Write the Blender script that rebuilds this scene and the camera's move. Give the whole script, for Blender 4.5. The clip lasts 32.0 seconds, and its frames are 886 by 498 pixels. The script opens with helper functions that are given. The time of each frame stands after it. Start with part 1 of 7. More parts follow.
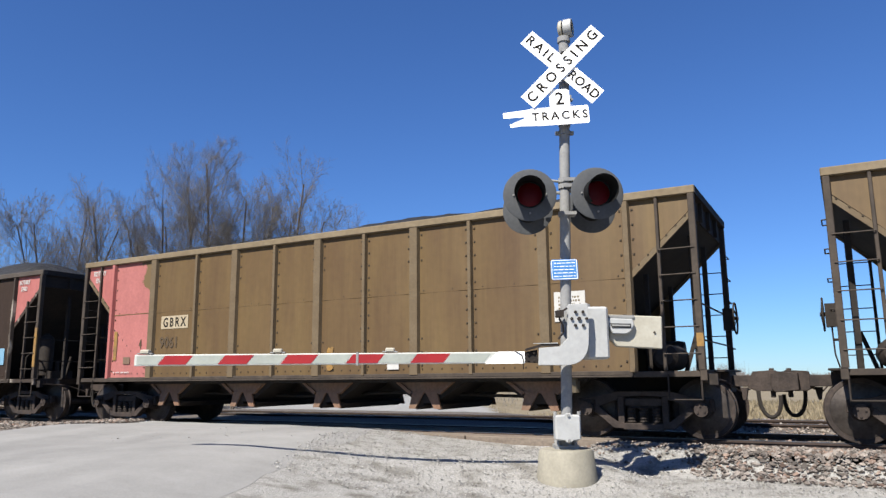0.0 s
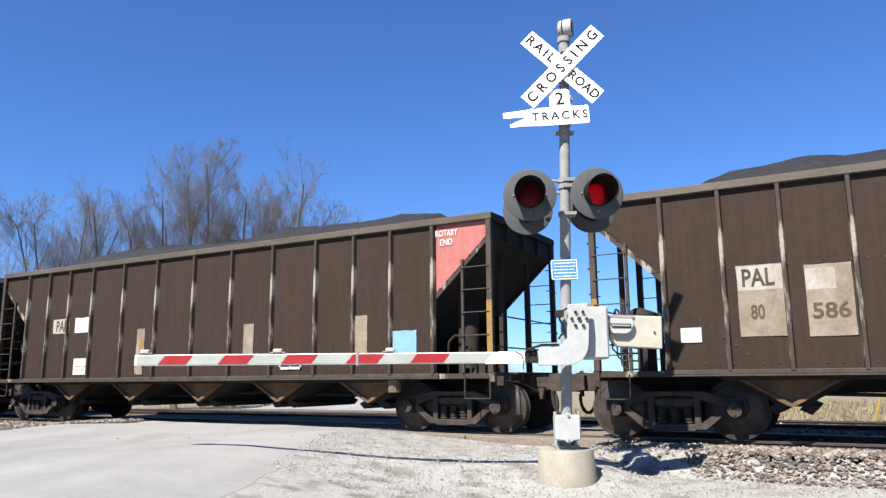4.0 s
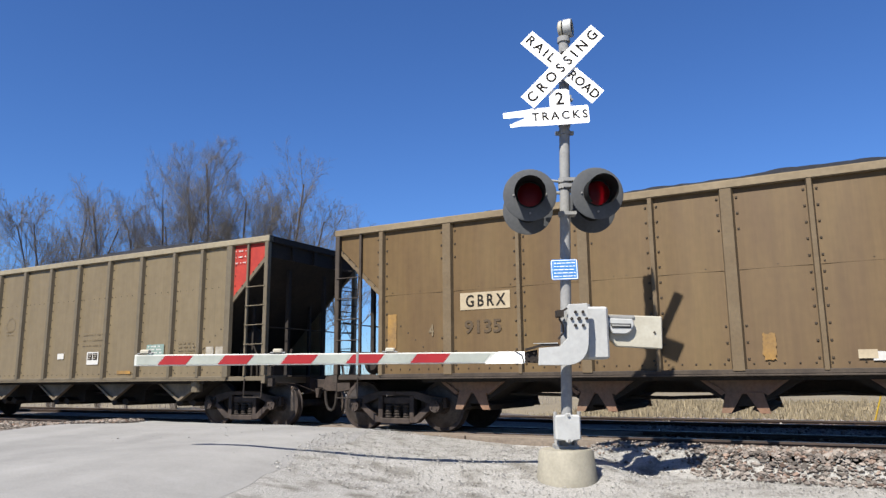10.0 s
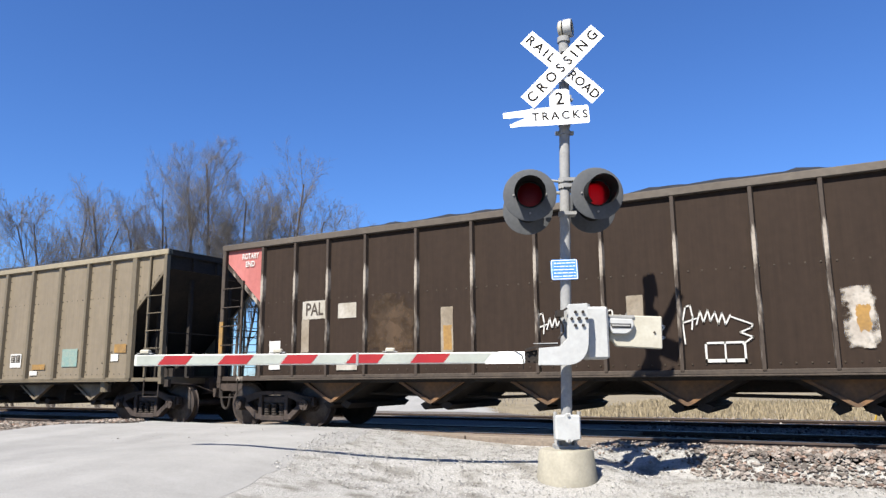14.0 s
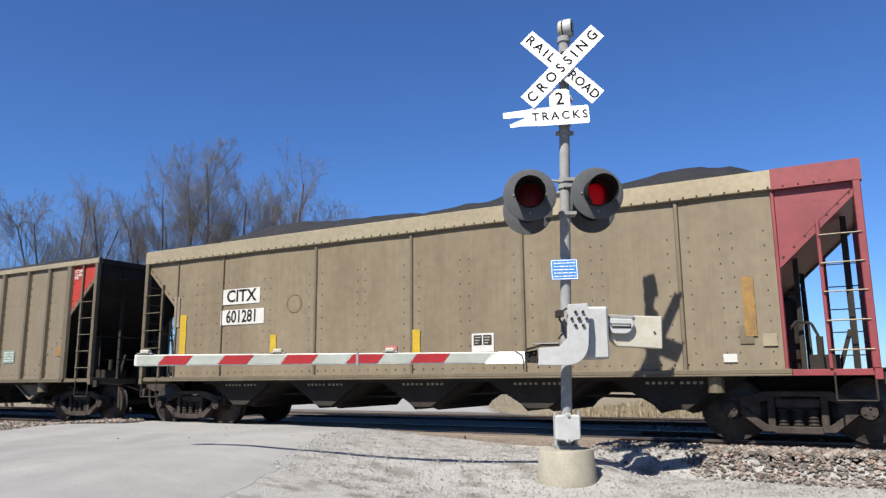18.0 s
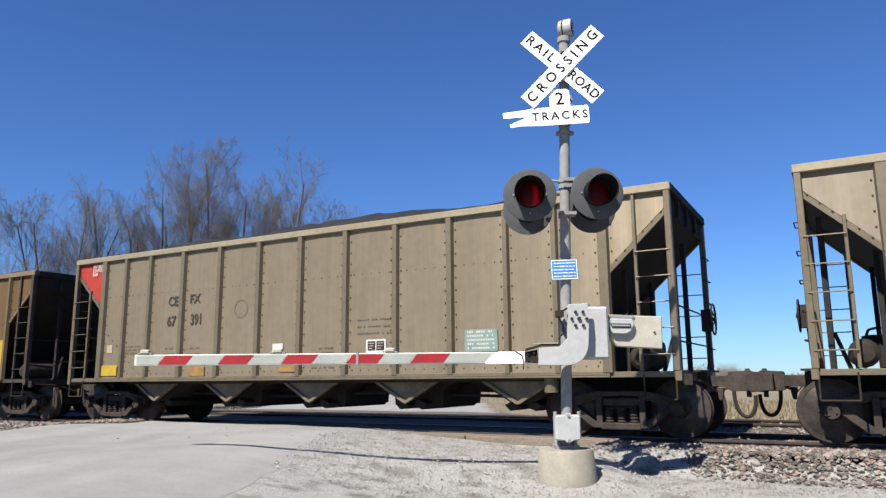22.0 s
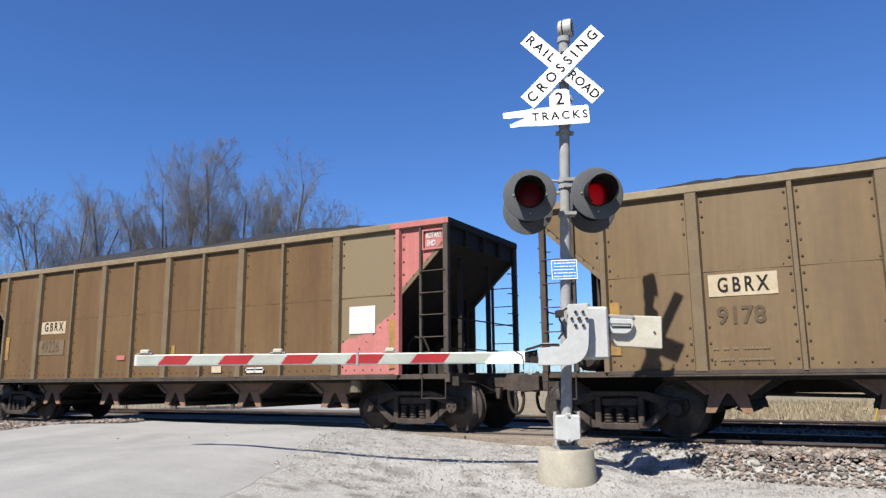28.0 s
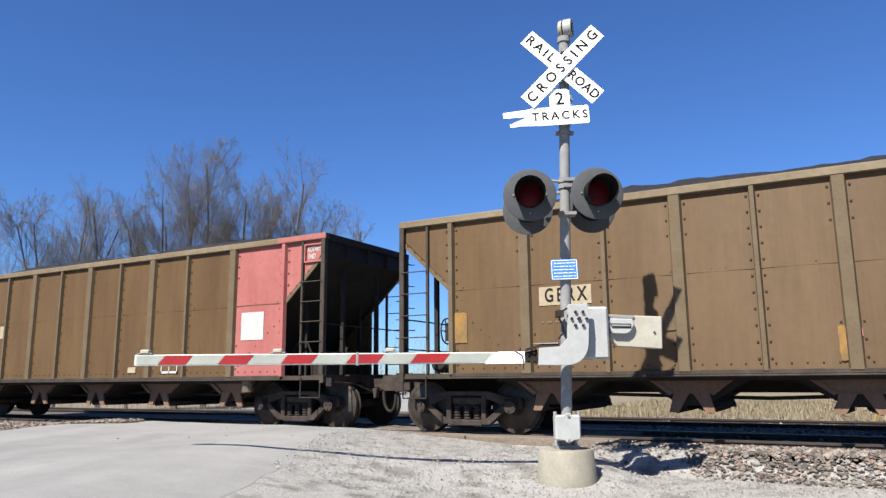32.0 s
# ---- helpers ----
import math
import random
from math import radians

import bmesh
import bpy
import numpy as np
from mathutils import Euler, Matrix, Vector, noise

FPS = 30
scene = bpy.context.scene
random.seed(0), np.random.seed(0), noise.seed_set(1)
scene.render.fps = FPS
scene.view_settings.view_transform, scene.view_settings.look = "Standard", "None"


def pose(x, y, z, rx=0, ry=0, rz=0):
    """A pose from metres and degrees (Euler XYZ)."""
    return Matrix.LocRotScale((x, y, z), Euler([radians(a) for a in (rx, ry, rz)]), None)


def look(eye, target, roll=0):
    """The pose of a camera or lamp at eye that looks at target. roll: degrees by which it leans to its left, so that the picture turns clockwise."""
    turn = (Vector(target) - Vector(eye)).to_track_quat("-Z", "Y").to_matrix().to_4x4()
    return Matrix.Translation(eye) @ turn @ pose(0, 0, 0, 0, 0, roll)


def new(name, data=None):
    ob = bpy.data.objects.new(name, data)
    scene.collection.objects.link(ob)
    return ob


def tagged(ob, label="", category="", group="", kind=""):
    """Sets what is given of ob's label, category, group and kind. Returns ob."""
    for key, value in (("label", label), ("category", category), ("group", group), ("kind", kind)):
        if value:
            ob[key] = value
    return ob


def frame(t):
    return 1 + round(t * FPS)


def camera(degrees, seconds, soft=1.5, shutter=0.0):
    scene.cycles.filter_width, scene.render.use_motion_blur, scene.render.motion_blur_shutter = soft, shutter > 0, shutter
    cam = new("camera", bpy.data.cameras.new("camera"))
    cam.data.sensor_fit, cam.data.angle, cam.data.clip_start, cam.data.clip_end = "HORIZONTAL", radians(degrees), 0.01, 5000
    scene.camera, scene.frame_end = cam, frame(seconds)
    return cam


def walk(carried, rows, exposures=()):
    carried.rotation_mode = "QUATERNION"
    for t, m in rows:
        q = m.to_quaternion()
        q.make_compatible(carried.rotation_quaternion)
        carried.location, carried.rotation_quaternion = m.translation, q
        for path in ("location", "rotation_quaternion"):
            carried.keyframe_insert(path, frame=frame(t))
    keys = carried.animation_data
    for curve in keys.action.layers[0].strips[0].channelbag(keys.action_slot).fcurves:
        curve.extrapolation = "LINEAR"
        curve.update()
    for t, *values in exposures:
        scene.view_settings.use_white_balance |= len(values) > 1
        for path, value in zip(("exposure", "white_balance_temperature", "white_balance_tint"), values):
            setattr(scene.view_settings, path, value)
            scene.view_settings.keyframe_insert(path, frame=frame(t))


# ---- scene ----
# The camera stands still beside the road, a little above the rails' level.
cam = camera(63.02, 32.0, soft=1.4)
EYE = (0.0, 0.0, 0.96)
AIM = look(EYE, (-4.740, 8.626, 2.727), roll=-0.52)
# the clip's camera opens up a little while dark cars fill the picture
walk(cam, [(0.0, AIM), (32.0, AIM)], exposures=[(0, 1.08), (1, 1.17), (2, 1.25), (3, 1.43), (6, 1.49), (7, 1.37), (8, 1.42), (9, 1.18), (10, 1.11), (11, 1.06), (12, 1.04), (13, 1.12), (14, 1.43), (15, 1.31), (16.5, 1.12), (18, 1.09), (20, 1.10), (21, 1.09), (22, 1.08), (23, 1.05), (24, 0.99), (25, 1.11), (26, 1.15), (28, 1.20), (29, 1.13), (30, 1.22), (31, 1.13), (32, 1.21)])

# ---- light ----
SUN_EL, SUN_AZ = 49.2, 6.1          # degrees; the sun stands behind the camera
world = bpy.data.worlds.new("world")
scene.world = world
world.use_nodes = True
wn = world.node_tree.nodes
wl = world.node_tree.links
sky = wn.new("ShaderNodeTexSky")
sky.sky_type = "NISHITA"
sky.sun_disc = False
sky.sun_elevation = radians(SUN_EL)
sky.sun_rotation = radians(180.0 + SUN_AZ)
sky.air_density = 1.0
sky.dust_density = 0.0
sky.ozone_density = 2.5
wn["Background"].inputs["Strength"].default_value = 0.0525
tint = wn.new("ShaderNodeMix")
tint.data_type, tint.blend_type = "RGBA", "MULTIPLY"
tint.inputs["Factor"].default_value = 1.0
tint.inputs["B"].default_value = (0.465, 0.735, 1.195, 1)      # the camera's vivid blue
wl.new(sky.outputs["Color"], tint.inputs["A"])
wl.new(tint.outputs["Result"], wn["Background"].inputs["Color"])
sun = new("sun", bpy.data.lights.new("sun", "SUN"))
sun.data.energy = 5.0
sun.data.angle = radians(0.55)
sun.data.color = (1.0, 0.945, 0.85)
sun.matrix_basis = look((-2.2, -20.6, 24.0), (0, 0, 0))

# ---- materials ----


def surface(name, a, b, rough=0.8, metal=0.0, scale=1.0, fine=14.0, stretch=(1, 1, 1), bump=0.15, depth=0.01, spread=0.5, grain=0.25, spec=0.3, mid=0.5, can=0.0, streak=0.0):
    """A worn surface: two colours mixed by a broad noise, grain by a fine one, and fine relief."""
    m = bpy.data.materials.new(name)
    m.use_nodes = True
    n, l = m.node_tree.nodes, m.node_tree.links
    p = n["Principled BSDF"]
    co = n.new("ShaderNodeTexCoord")
    mp = n.new("ShaderNodeMapping")
    mp.inputs["Scale"].default_value = stretch
    l.new(co.outputs["Object"], mp.inputs["Vector"])
    big = n.new("ShaderNodeTexNoise")
    big.inputs["Scale"].default_value = scale
    big.inputs["Detail"].default_value = 6
    big.inputs["Roughness"].default_value = 0.6
    small = n.new("ShaderNodeTexNoise")
    small.inputs["Scale"].default_value = fine
    small.inputs["Detail"].default_value = 4
    l.new(mp.outputs["Vector"], big.inputs["Vector"])
    l.new(co.outputs["Object"], small.inputs["Vector"])
    ramp = n.new("ShaderNodeMapRange")
    ramp.inputs["From Min"].default_value = mid - 0.28 * spread
    ramp.inputs["From Max"].default_value = mid + 0.28 * spread
    l.new(big.outputs["Fac"], ramp.inputs["Value"])
    mix = n.new("ShaderNodeMix")
    mix.data_type = "RGBA"
    mix.inputs["A"].default_value = (*a, 1)
    mix.inputs["B"].default_value = (*b, 1)
    l.new(ramp.outputs["Result"], mix.inputs["Factor"])
    hsv = n.new("ShaderNodeHueSaturation")
    val = n.new("ShaderNodeMapRange")
    val.inputs["From Min"].default_value = 0.25
    val.inputs["From Max"].default_value = 0.75
    val.inputs["To Min"].default_value = 1 - grain
    val.inputs["To Max"].default_value = 1 + grain
    l.new(small.outputs["Fac"], val.inputs["Value"])
    l.new(val.outputs["Result"], hsv.inputs["Value"])
    l.new(mix.outputs["Result"], hsv.inputs["Color"])
    shown = hsv.outputs["Color"]
    if streak:
        # rain-washed dirt that runs down the sheet
        thin = n.new("ShaderNodeMapping")
        thin.inputs["Scale"].default_value = (1, 1, 0.045)
        l.new(co.outputs["Object"], thin.inputs["Vector"])
        run = n.new("ShaderNodeTexNoise")
        run.inputs["Scale"].default_value = 16.0
        run.inputs["Detail"].default_value = 5
        run.inputs["Roughness"].default_value = 0.65
        l.new(thin.outputs["Vector"], run.inputs["Vector"])
        amount = n.new("ShaderNodeMapRange")
        amount.inputs["From Min"].default_value = 0.3
        amount.inputs["From Max"].default_value = 0.7
        amount.inputs["To Min"].default_value = 1 - streak
        amount.inputs["To Max"].default_value = 1 + streak
        l.new(run.outputs["Fac"], amount.inputs["Value"])
        wash = n.new("ShaderNodeHueSaturation")
        l.new(amount.outputs["Result"], wash.inputs["Value"])
        l.new(shown, wash.inputs["Color"])
        shown = wash.outputs["Color"]
    l.new(shown, p.inputs["Base Color"])
    p.inputs["Roughness"].default_value = rough
    p.inputs["Metallic"].default_value = metal
    p.inputs["Specular IOR Level"].default_value = spec
    if bump:
        bp = n.new("ShaderNodeBump")
        bp.inputs["Strength"].default_value = bump
        bp.inputs["Distance"].default_value = depth
        l.new(small.outputs["Fac"], bp.inputs["Height"])
        l.new(bp.outputs["Normal"], p.inputs["Normal"])
        if can:
            # broad upright waves of thin sheet
            wave = n.new("ShaderNodeTexNoise")
            wave.inputs["Scale"].default_value = 1.5
            wave.inputs["Detail"].default_value = 0.6
            upright = n.new("ShaderNodeMapping")
            upright.inputs["Scale"].default_value = (1, 1, 0.16)
            l.new(co.outputs["Object"], upright.inputs["Vector"])
            l.new(upright.outputs["Vector"], wave.inputs["Vector"])
            wide = n.new("ShaderNodeBump")
            wide.inputs["Strength"].default_value = 1.0
            wide.inputs["Distance"].default_value = can
            l.new(wave.outputs["Fac"], wide.inputs["Height"])
            l.new(wide.outputs["Normal"], bp.inputs["Normal"])
    return m


def worn_over(name, top, under, edge, side, rough=0.75, fall=0.0, level=2.0):
    """Paint that ends raggedly at local x = edge; side 1: paint lies towards +x, -1: towards -x. under: colour that shows beyond.
    fall: the edge leans, so that below the level more paint is left."""
    m = surface(name, top, [c * 0.8 for c in top], rough, scale=1.5, fine=18, stretch=(1, 1, 0.4), grain=0.1)
    n, l = m.node_tree.nodes, m.node_tree.links
    p = n["Principled BSDF"]
    co = n.new("ShaderNodeTexCoord")
    sep = n.new("ShaderNodeSeparateXYZ")
    l.new(co.outputs["Object"], sep.inputs[0])
    ns = n.new("ShaderNodeTexNoise")
    ns.inputs["Scale"].default_value = 1.6
    ns.inputs["Detail"].default_value = 7
    ns.inputs["Roughness"].default_value = 0.65
    l.new(co.outputs["Object"], ns.inputs["Vector"])
    a = n.new("ShaderNodeMath")
    a.operation = "MULTIPLY_ADD"
    a.inputs[1].default_value = side
    a.inputs[2].default_value = -edge * side
    l.new(sep.outputs["X"], a.inputs[0])
    lean = n.new("ShaderNodeMath")
    lean.operation = "MULTIPLY_ADD"
    lean.inputs[1].default_value = -fall
    l.new(sep.outputs["Z"], lean.inputs[0])
    l.new(a.outputs[0], lean.inputs[2])
    low = n.new("ShaderNodeMath")
    low.inputs[1].default_value = fall * level
    l.new(lean.outputs[0], low.inputs[0])
    b = n.new("ShaderNodeMath")
    b.operation = "MULTIPLY_ADD"
    b.inputs[1].default_value = 1.5
    l.new(ns.outputs["Fac"], b.inputs[0])
    l.new(low.outputs[0], b.inputs[2])
    st = n.new("ShaderNodeMapRange")
    st.inputs["From Min"].default_value = 0.72
    st.inputs["From Max"].default_value = 0.78
    l.new(b.outputs[0], st.inputs["Value"])
    mix = n.new("ShaderNodeMix")
    mix.data_type = "RGBA"
    mix.inputs["A"].default_value = (*under, 1)
    old = p.inputs["Base Color"].links[0].from_socket
    l.new(old, mix.inputs["B"])
    l.new(st.outputs["Result"], mix.inputs["Factor"])
    l.new(mix.outputs["Result"], p.inputs["Base Color"])
    return m


def sprayed(m, soft=2.6, fall=-0.95):
    """Sprayed or scuffed paint that thins out towards its own edges."""
    n, l = m.node_tree.nodes, m.node_tree.links
    co = n.new("ShaderNodeTexCoord")
    mid = n.new("ShaderNodeVectorMath")
    mid.operation = "SUBTRACT"
    mid.inputs[1].default_value = (0.5, 0.5, 0.5)
    l.new(co.outputs["Generated"], mid.inputs[0])
    flat = n.new("ShaderNodeVectorMath")
    flat.operation = "MULTIPLY"
    flat.inputs[1].default_value = (1, 0, 1)
    l.new(mid.outputs[0], flat.inputs[0])
    far = n.new("ShaderNodeVectorMath")
    far.operation = "LENGTH"
    l.new(flat.outputs[0], far.inputs[0])
    ns = n.new("ShaderNodeTexNoise")
    ns.inputs["Scale"].default_value = 5.5
    ns.inputs["Detail"].default_value = 5
    l.new(co.outputs["Object"], ns.inputs["Vector"])
    sub = n.new("ShaderNodeMath")
    sub.operation = "MULTIPLY_ADD"
    sub.inputs[1].default_value = 1.1
    l.new(ns.outputs["Fac"], sub.inputs[0])
    neg = n.new("ShaderNodeMath")
    neg.operation = "MULTIPLY"
    neg.inputs[1].default_value = fall
    l.new(far.outputs["Value"], neg.inputs[0])
    l.new(neg.outputs[0], sub.inputs[2])
    mr = n.new("ShaderNodeMapRange")
    mr.inputs["From Min"].default_value = 0.0
    mr.inputs["From Max"].default_value = 0.5 / soft
    l.new(sub.outputs[0], mr.inputs["Value"])
    l.new(mr.outputs["Result"], n["Principled BSDF"].inputs["Alpha"])
    return m


def brushed(m, amount=0.85):
    """Rolled sheet metal: the gloss stretches upright."""
    n, l = m.node_tree.nodes, m.node_tree.links
    p = n["Principled BSDF"]
    tg = n.new("ShaderNodeTangent")
    tg.direction_type, tg.axis = "RADIAL", "X"
    l.new(tg.outputs["Tangent"], p.inputs["Tangent"])
    p.inputs["Anisotropic"].default_value = amount
    return m


TAN = (0.104, 0.069, 0.031)
DARK = (0.0298, 0.0194, 0.0146)
ALU = (0.200, 0.168, 0.120)
PINK = (0.310, 0.111, 0.101)
M = {
    "tan": brushed(surface("brown_dusty_paint", TAN, (0.071, 0.043, 0.023), 0.56, scale=1.5, fine=9, stretch=(1, 1, 0.18), grain=0.06, spread=0.7, mid=0.55, spec=0.2, bump=0.06, streak=0.08, can=0.03), 0.6),
    "tan3": brushed(surface("rusty_brown_dusty_paint", (0.103, 0.064, 0.030), (0.071, 0.041, 0.020), 0.56, scale=1.5, fine=9, stretch=(1, 1, 0.18), grain=0.06, spread=0.7, mid=0.55, spec=0.2, bump=0.06, streak=0.08, can=0.03), 0.6),
    "alu_grey": brushed(surface("grey_dusty_smooth_sheet", (0.166, 0.136, 0.095), (0.118, 0.095, 0.065), 0.68, 0.0, scale=0.9, fine=7, stretch=(1, 1, 0.3), grain=0.09, spread=0.8, bump=0.03, streak=0.07, spec=0.2, can=0.012)),
    "tan2": brushed(surface("red_brown_dusty_paint", (0.106, 0.068, 0.031), (0.078, 0.046, 0.022), 0.56, scale=1.3, fine=9, stretch=(1, 1, 0.18), grain=0.06, spread=0.7, mid=0.53, spec=0.2, bump=0.06, streak=0.08, can=0.03), 0.6),
    "alu_dull": brushed(surface("grey_dust_coated_aluminium", (0.170, 0.141, 0.102), (0.144, 0.120, 0.086), 0.56, 0.12, scale=0.9, fine=7, stretch=(1, 1, 0.3), grain=0.07, spread=1.2, bump=0.03, streak=0.10, can=0.025)),
    "dark": surface("dark_brown_dusty_paint", DARK, (0.0240, 0.0157, 0.0118), 0.8, spec=0.15, scale=0.8, fine=9, stretch=(1, 1, 0.4), grain=0.1, streak=0.12, spread=1.2),
    "dark_old": surface("blackened_brown_paint", (0.0228, 0.0146, 0.0102), (0.0180, 0.0116, 0.0082), 0.8, spec=0.15, scale=0.8, fine=9, stretch=(1, 1, 0.4), grain=0.1, streak=0.14, spread=1.2),
    "alu": brushed(surface("dusty_aluminium", ALU, (0.171, 0.139, 0.093), 0.46, 0.30, scale=0.9, fine=7, stretch=(1, 1, 0.3), grain=0.07, spread=1.2, bump=0.03, streak=0.09, can=0.03)),
    "alu_warm": brushed(surface("golden_dusty_aluminium", (0.182, 0.144, 0.088), (0.152, 0.120, 0.074), 0.46, 0.26, scale=0.9, fine=7, stretch=(1, 1, 0.3), grain=0.07, spread=1.2, bump=0.03, streak=0.09, can=0.025)),
    "rib_tan": surface("worn_brown_rib_paint", (0.111, 0.083, 0.049), (0.085, 0.059, 0.032), 0.7, scale=2.5, fine=20, grain=0.15, spread=1.0),
    "rib_dark": surface("worn_dark_rib_paint", (0.031, 0.022, 0.016), (0.217, 0.191, 0.160), 0.7, scale=1.6, fine=20, stretch=(3, 3, 0.7), grain=0.2, spread=0.16, mid=0.58),
    "rib_alu": surface("dusty_aluminium_rib", (0.139, 0.114, 0.078), (0.114, 0.093, 0.062), 0.5, 0.35, scale=2.0, fine=16, grain=0.12),
    "chord_tan": surface("rubbed_brown_chord_paint", (0.175, 0.139, 0.088), (0.114, 0.083, 0.046), 0.6, scale=2.0, fine=12, stretch=(0.5, 1, 1), grain=0.15, spread=0.8),
    "chord_dark": surface("rubbed_dark_chord_paint", (0.078, 0.065, 0.052), (0.046, 0.036, 0.027), 0.6, scale=2.0, fine=12, stretch=(0.5, 1, 1), grain=0.15, spread=0.8),
    "chord_alu": surface("rubbed_aluminium_chord", (0.279, 0.238, 0.160), (0.217, 0.181, 0.119), 0.45, 0.3, scale=1.6, fine=12, stretch=(0.5, 1, 1), grain=0.12, spread=0.8),
    "pink": surface("faded_red_paint", PINK, (0.238, 0.070, 0.062), 0.7, scale=1.2, fine=10, stretch=(1, 1, 0.5), grain=0.08, streak=0.07, spread=1.0),
    "red": surface("bright_red_paint", (0.290, 0.029, 0.018), (0.217, 0.020, 0.016), 0.65, scale=2, fine=14, grain=0.1),
    "crimson": surface("crimson_paint", (0.171, 0.027, 0.030), (0.129, 0.020, 0.023), 0.5, scale=1.5, fine=14, grain=0.1, spec=0.5),
    "end_steel": surface("brown_end_steel", (0.047, 0.036, 0.027), (0.030, 0.023, 0.018), 0.75, scale=3, fine=20, grain=0.2),
    # grime, its black deepened to hold the shade under the cars and their ends
    "soot_shade": surface("grimy_shade_black_steel", (0.014, 0.012, 0.011), (0.023, 0.018, 0.014), 0.85, scale=2, fine=20, grain=0.25),
    "grime": surface("brown_grimy_steel", (0.026, 0.020, 0.016), (0.015, 0.0115, 0.0095), 0.8, scale=3, fine=25, grain=0.3, bump=0.3),
    "rust": surface("rusty_cast_steel", (0.046, 0.034, 0.028), (0.018, 0.0135, 0.0115), 0.75, scale=4, fine=30, grain=0.3, bump=0.3),
    "tread": surface("worn_wheel_steel", (0.080, 0.067, 0.058), (0.040, 0.033, 0.028), 0.5, 0.6, scale=4, fine=25, grain=0.2),
    "hop_tan": surface("rusty_hopper_paint", (0.120, 0.083, 0.058), (0.165, 0.090, 0.056), 0.75, scale=2.2, fine=18, grain=0.2, spread=0.7),
    "hop_dark": surface("dark_hopper_paint", (0.046, 0.033, 0.024), (0.152, 0.076, 0.029), 0.75, scale=1.3, fine=18, grain=0.2, spread=0.5),
    "hop_alu": surface("dusty_hopper_aluminium", (0.165, 0.135, 0.095), (0.110, 0.088, 0.062), 0.55, 0.3, scale=2, fine=18, grain=0.15),
    "coal": surface("black_coal", (0.008, 0.008, 0.009), (0.017, 0.017, 0.018), 0.7, scale=9, fine=40, grain=0.4, bump=0.8, depth=0.03),
    "bolt": surface("dark_bolt_steel", (0.038, 0.029, 0.021), (0.030, 0.023, 0.015), 0.8, grain=0.1, bump=0),
    "white": surface("white_decal", (0.403, 0.398, 0.382), (0.362, 0.356, 0.336), 0.6, scale=5, fine=30, grain=0.06, bump=0),
    "dull_white": surface("dirty_white_decal", (0.284, 0.269, 0.238), (0.207, 0.186, 0.150), 0.7, scale=5, fine=25, grain=0.12, bump=0),
    "cream": surface("cream_decal", (0.320, 0.269, 0.186), (0.269, 0.222, 0.150), 0.7, scale=5, fine=25, grain=0.1, bump=0),
    "yellow": surface("yellow_reflective_strip", (0.341, 0.238, 0.016), (0.284, 0.186, 0.016), 0.6, scale=6, fine=30, grain=0.12, bump=0),
    "ochre": surface("faded_orange_paint", (0.224, 0.126, 0.033), (0.150, 0.092, 0.037), 0.75, scale=5, fine=25, grain=0.15, bump=0),
    "sky_blue": surface("pale_blue_decal", (0.114, 0.243, 0.352), (0.155, 0.269, 0.352), 0.6, scale=6, fine=30, grain=0.1, bump=0),
    "teal": surface("pale_teal_decal", (0.114, 0.186, 0.171), (0.155, 0.197, 0.171), 0.7, scale=6, fine=30, grain=0.12, bump=0),
    "black": surface("black_lettering_paint", (0.012, 0.011, 0.010), (0.018, 0.016, 0.014), 0.8, spec=0.1, grain=0.1, bump=0),
    "faint": surface("faded_lettering_paint", (0.112, 0.087, 0.054), (0.139, 0.109, 0.068), 0.8, grain=0.1, bump=0),
    "ghost": surface("worn_stencil_paint", (0.048, 0.033, 0.020), (0.071, 0.050, 0.029), 0.8, scale=7, fine=30, grain=0.15, bump=0, spread=0.7),
    "bare": surface("chalky_primer_patch", (0.197, 0.171, 0.135), (0.139, 0.114, 0.083), 0.8, scale=3, fine=20, grain=0.15, bump=0.05),
    "spray": sprayed(surface("pale_sprayed_paint", (0.30, 0.275, 0.24), (0.19, 0.165, 0.14), 0.8, scale=3, fine=20, grain=0.15, bump=0)),
    "spray_white": sprayed(surface("white_sprayed_paint", (0.42, 0.41, 0.39), (0.31, 0.29, 0.26), 0.8, scale=3, fine=20, grain=0.12, bump=0)),
    "chalk": sprayed(surface("chalky_sprayed_paint", (0.34, 0.32, 0.28), (0.20, 0.18, 0.15), 0.8, scale=4, fine=20, grain=0.15, bump=0), 2.0, -0.55),
    "rust_stain": sprayed(surface("rust_brown_stain", (0.050, 0.030, 0.016), (0.034, 0.021, 0.012), 0.85, scale=2, fine=14, stretch=(1, 1, 0.3), grain=0.15, bump=0), 1.2),
    "scuff": sprayed(surface("dark_scuffed_patch", (0.050, 0.036, 0.027), (0.075, 0.054, 0.040), 0.85, scale=4, fine=20, grain=0.15, bump=0)),
    # crossing signal
    "galv": surface("galvanised_steel", (0.235, 0.235, 0.229), (0.185, 0.185, 0.185), 0.75, 0.0, scale=6, fine=40, grain=0.1, bump=0.05, spec=0.1),
    "sign_white": surface("white_reflective_sheeting", (0.84, 0.84, 0.83), (0.79, 0.79, 0.77), 0.45, scale=3, fine=30, grain=0.03, bump=0),
    "box_white": surface("weathered_white_paint", (0.345, 0.350, 0.345), (0.300, 0.304, 0.298), 0.5, scale=4, fine=25, grain=0.06, bump=0.05),
    "box_cream": surface("yellowed_white_paint", (0.367, 0.350, 0.292), (0.286, 0.265, 0.211), 0.55, scale=3, fine=20, grain=0.08, bump=0.05, spread=0.8),
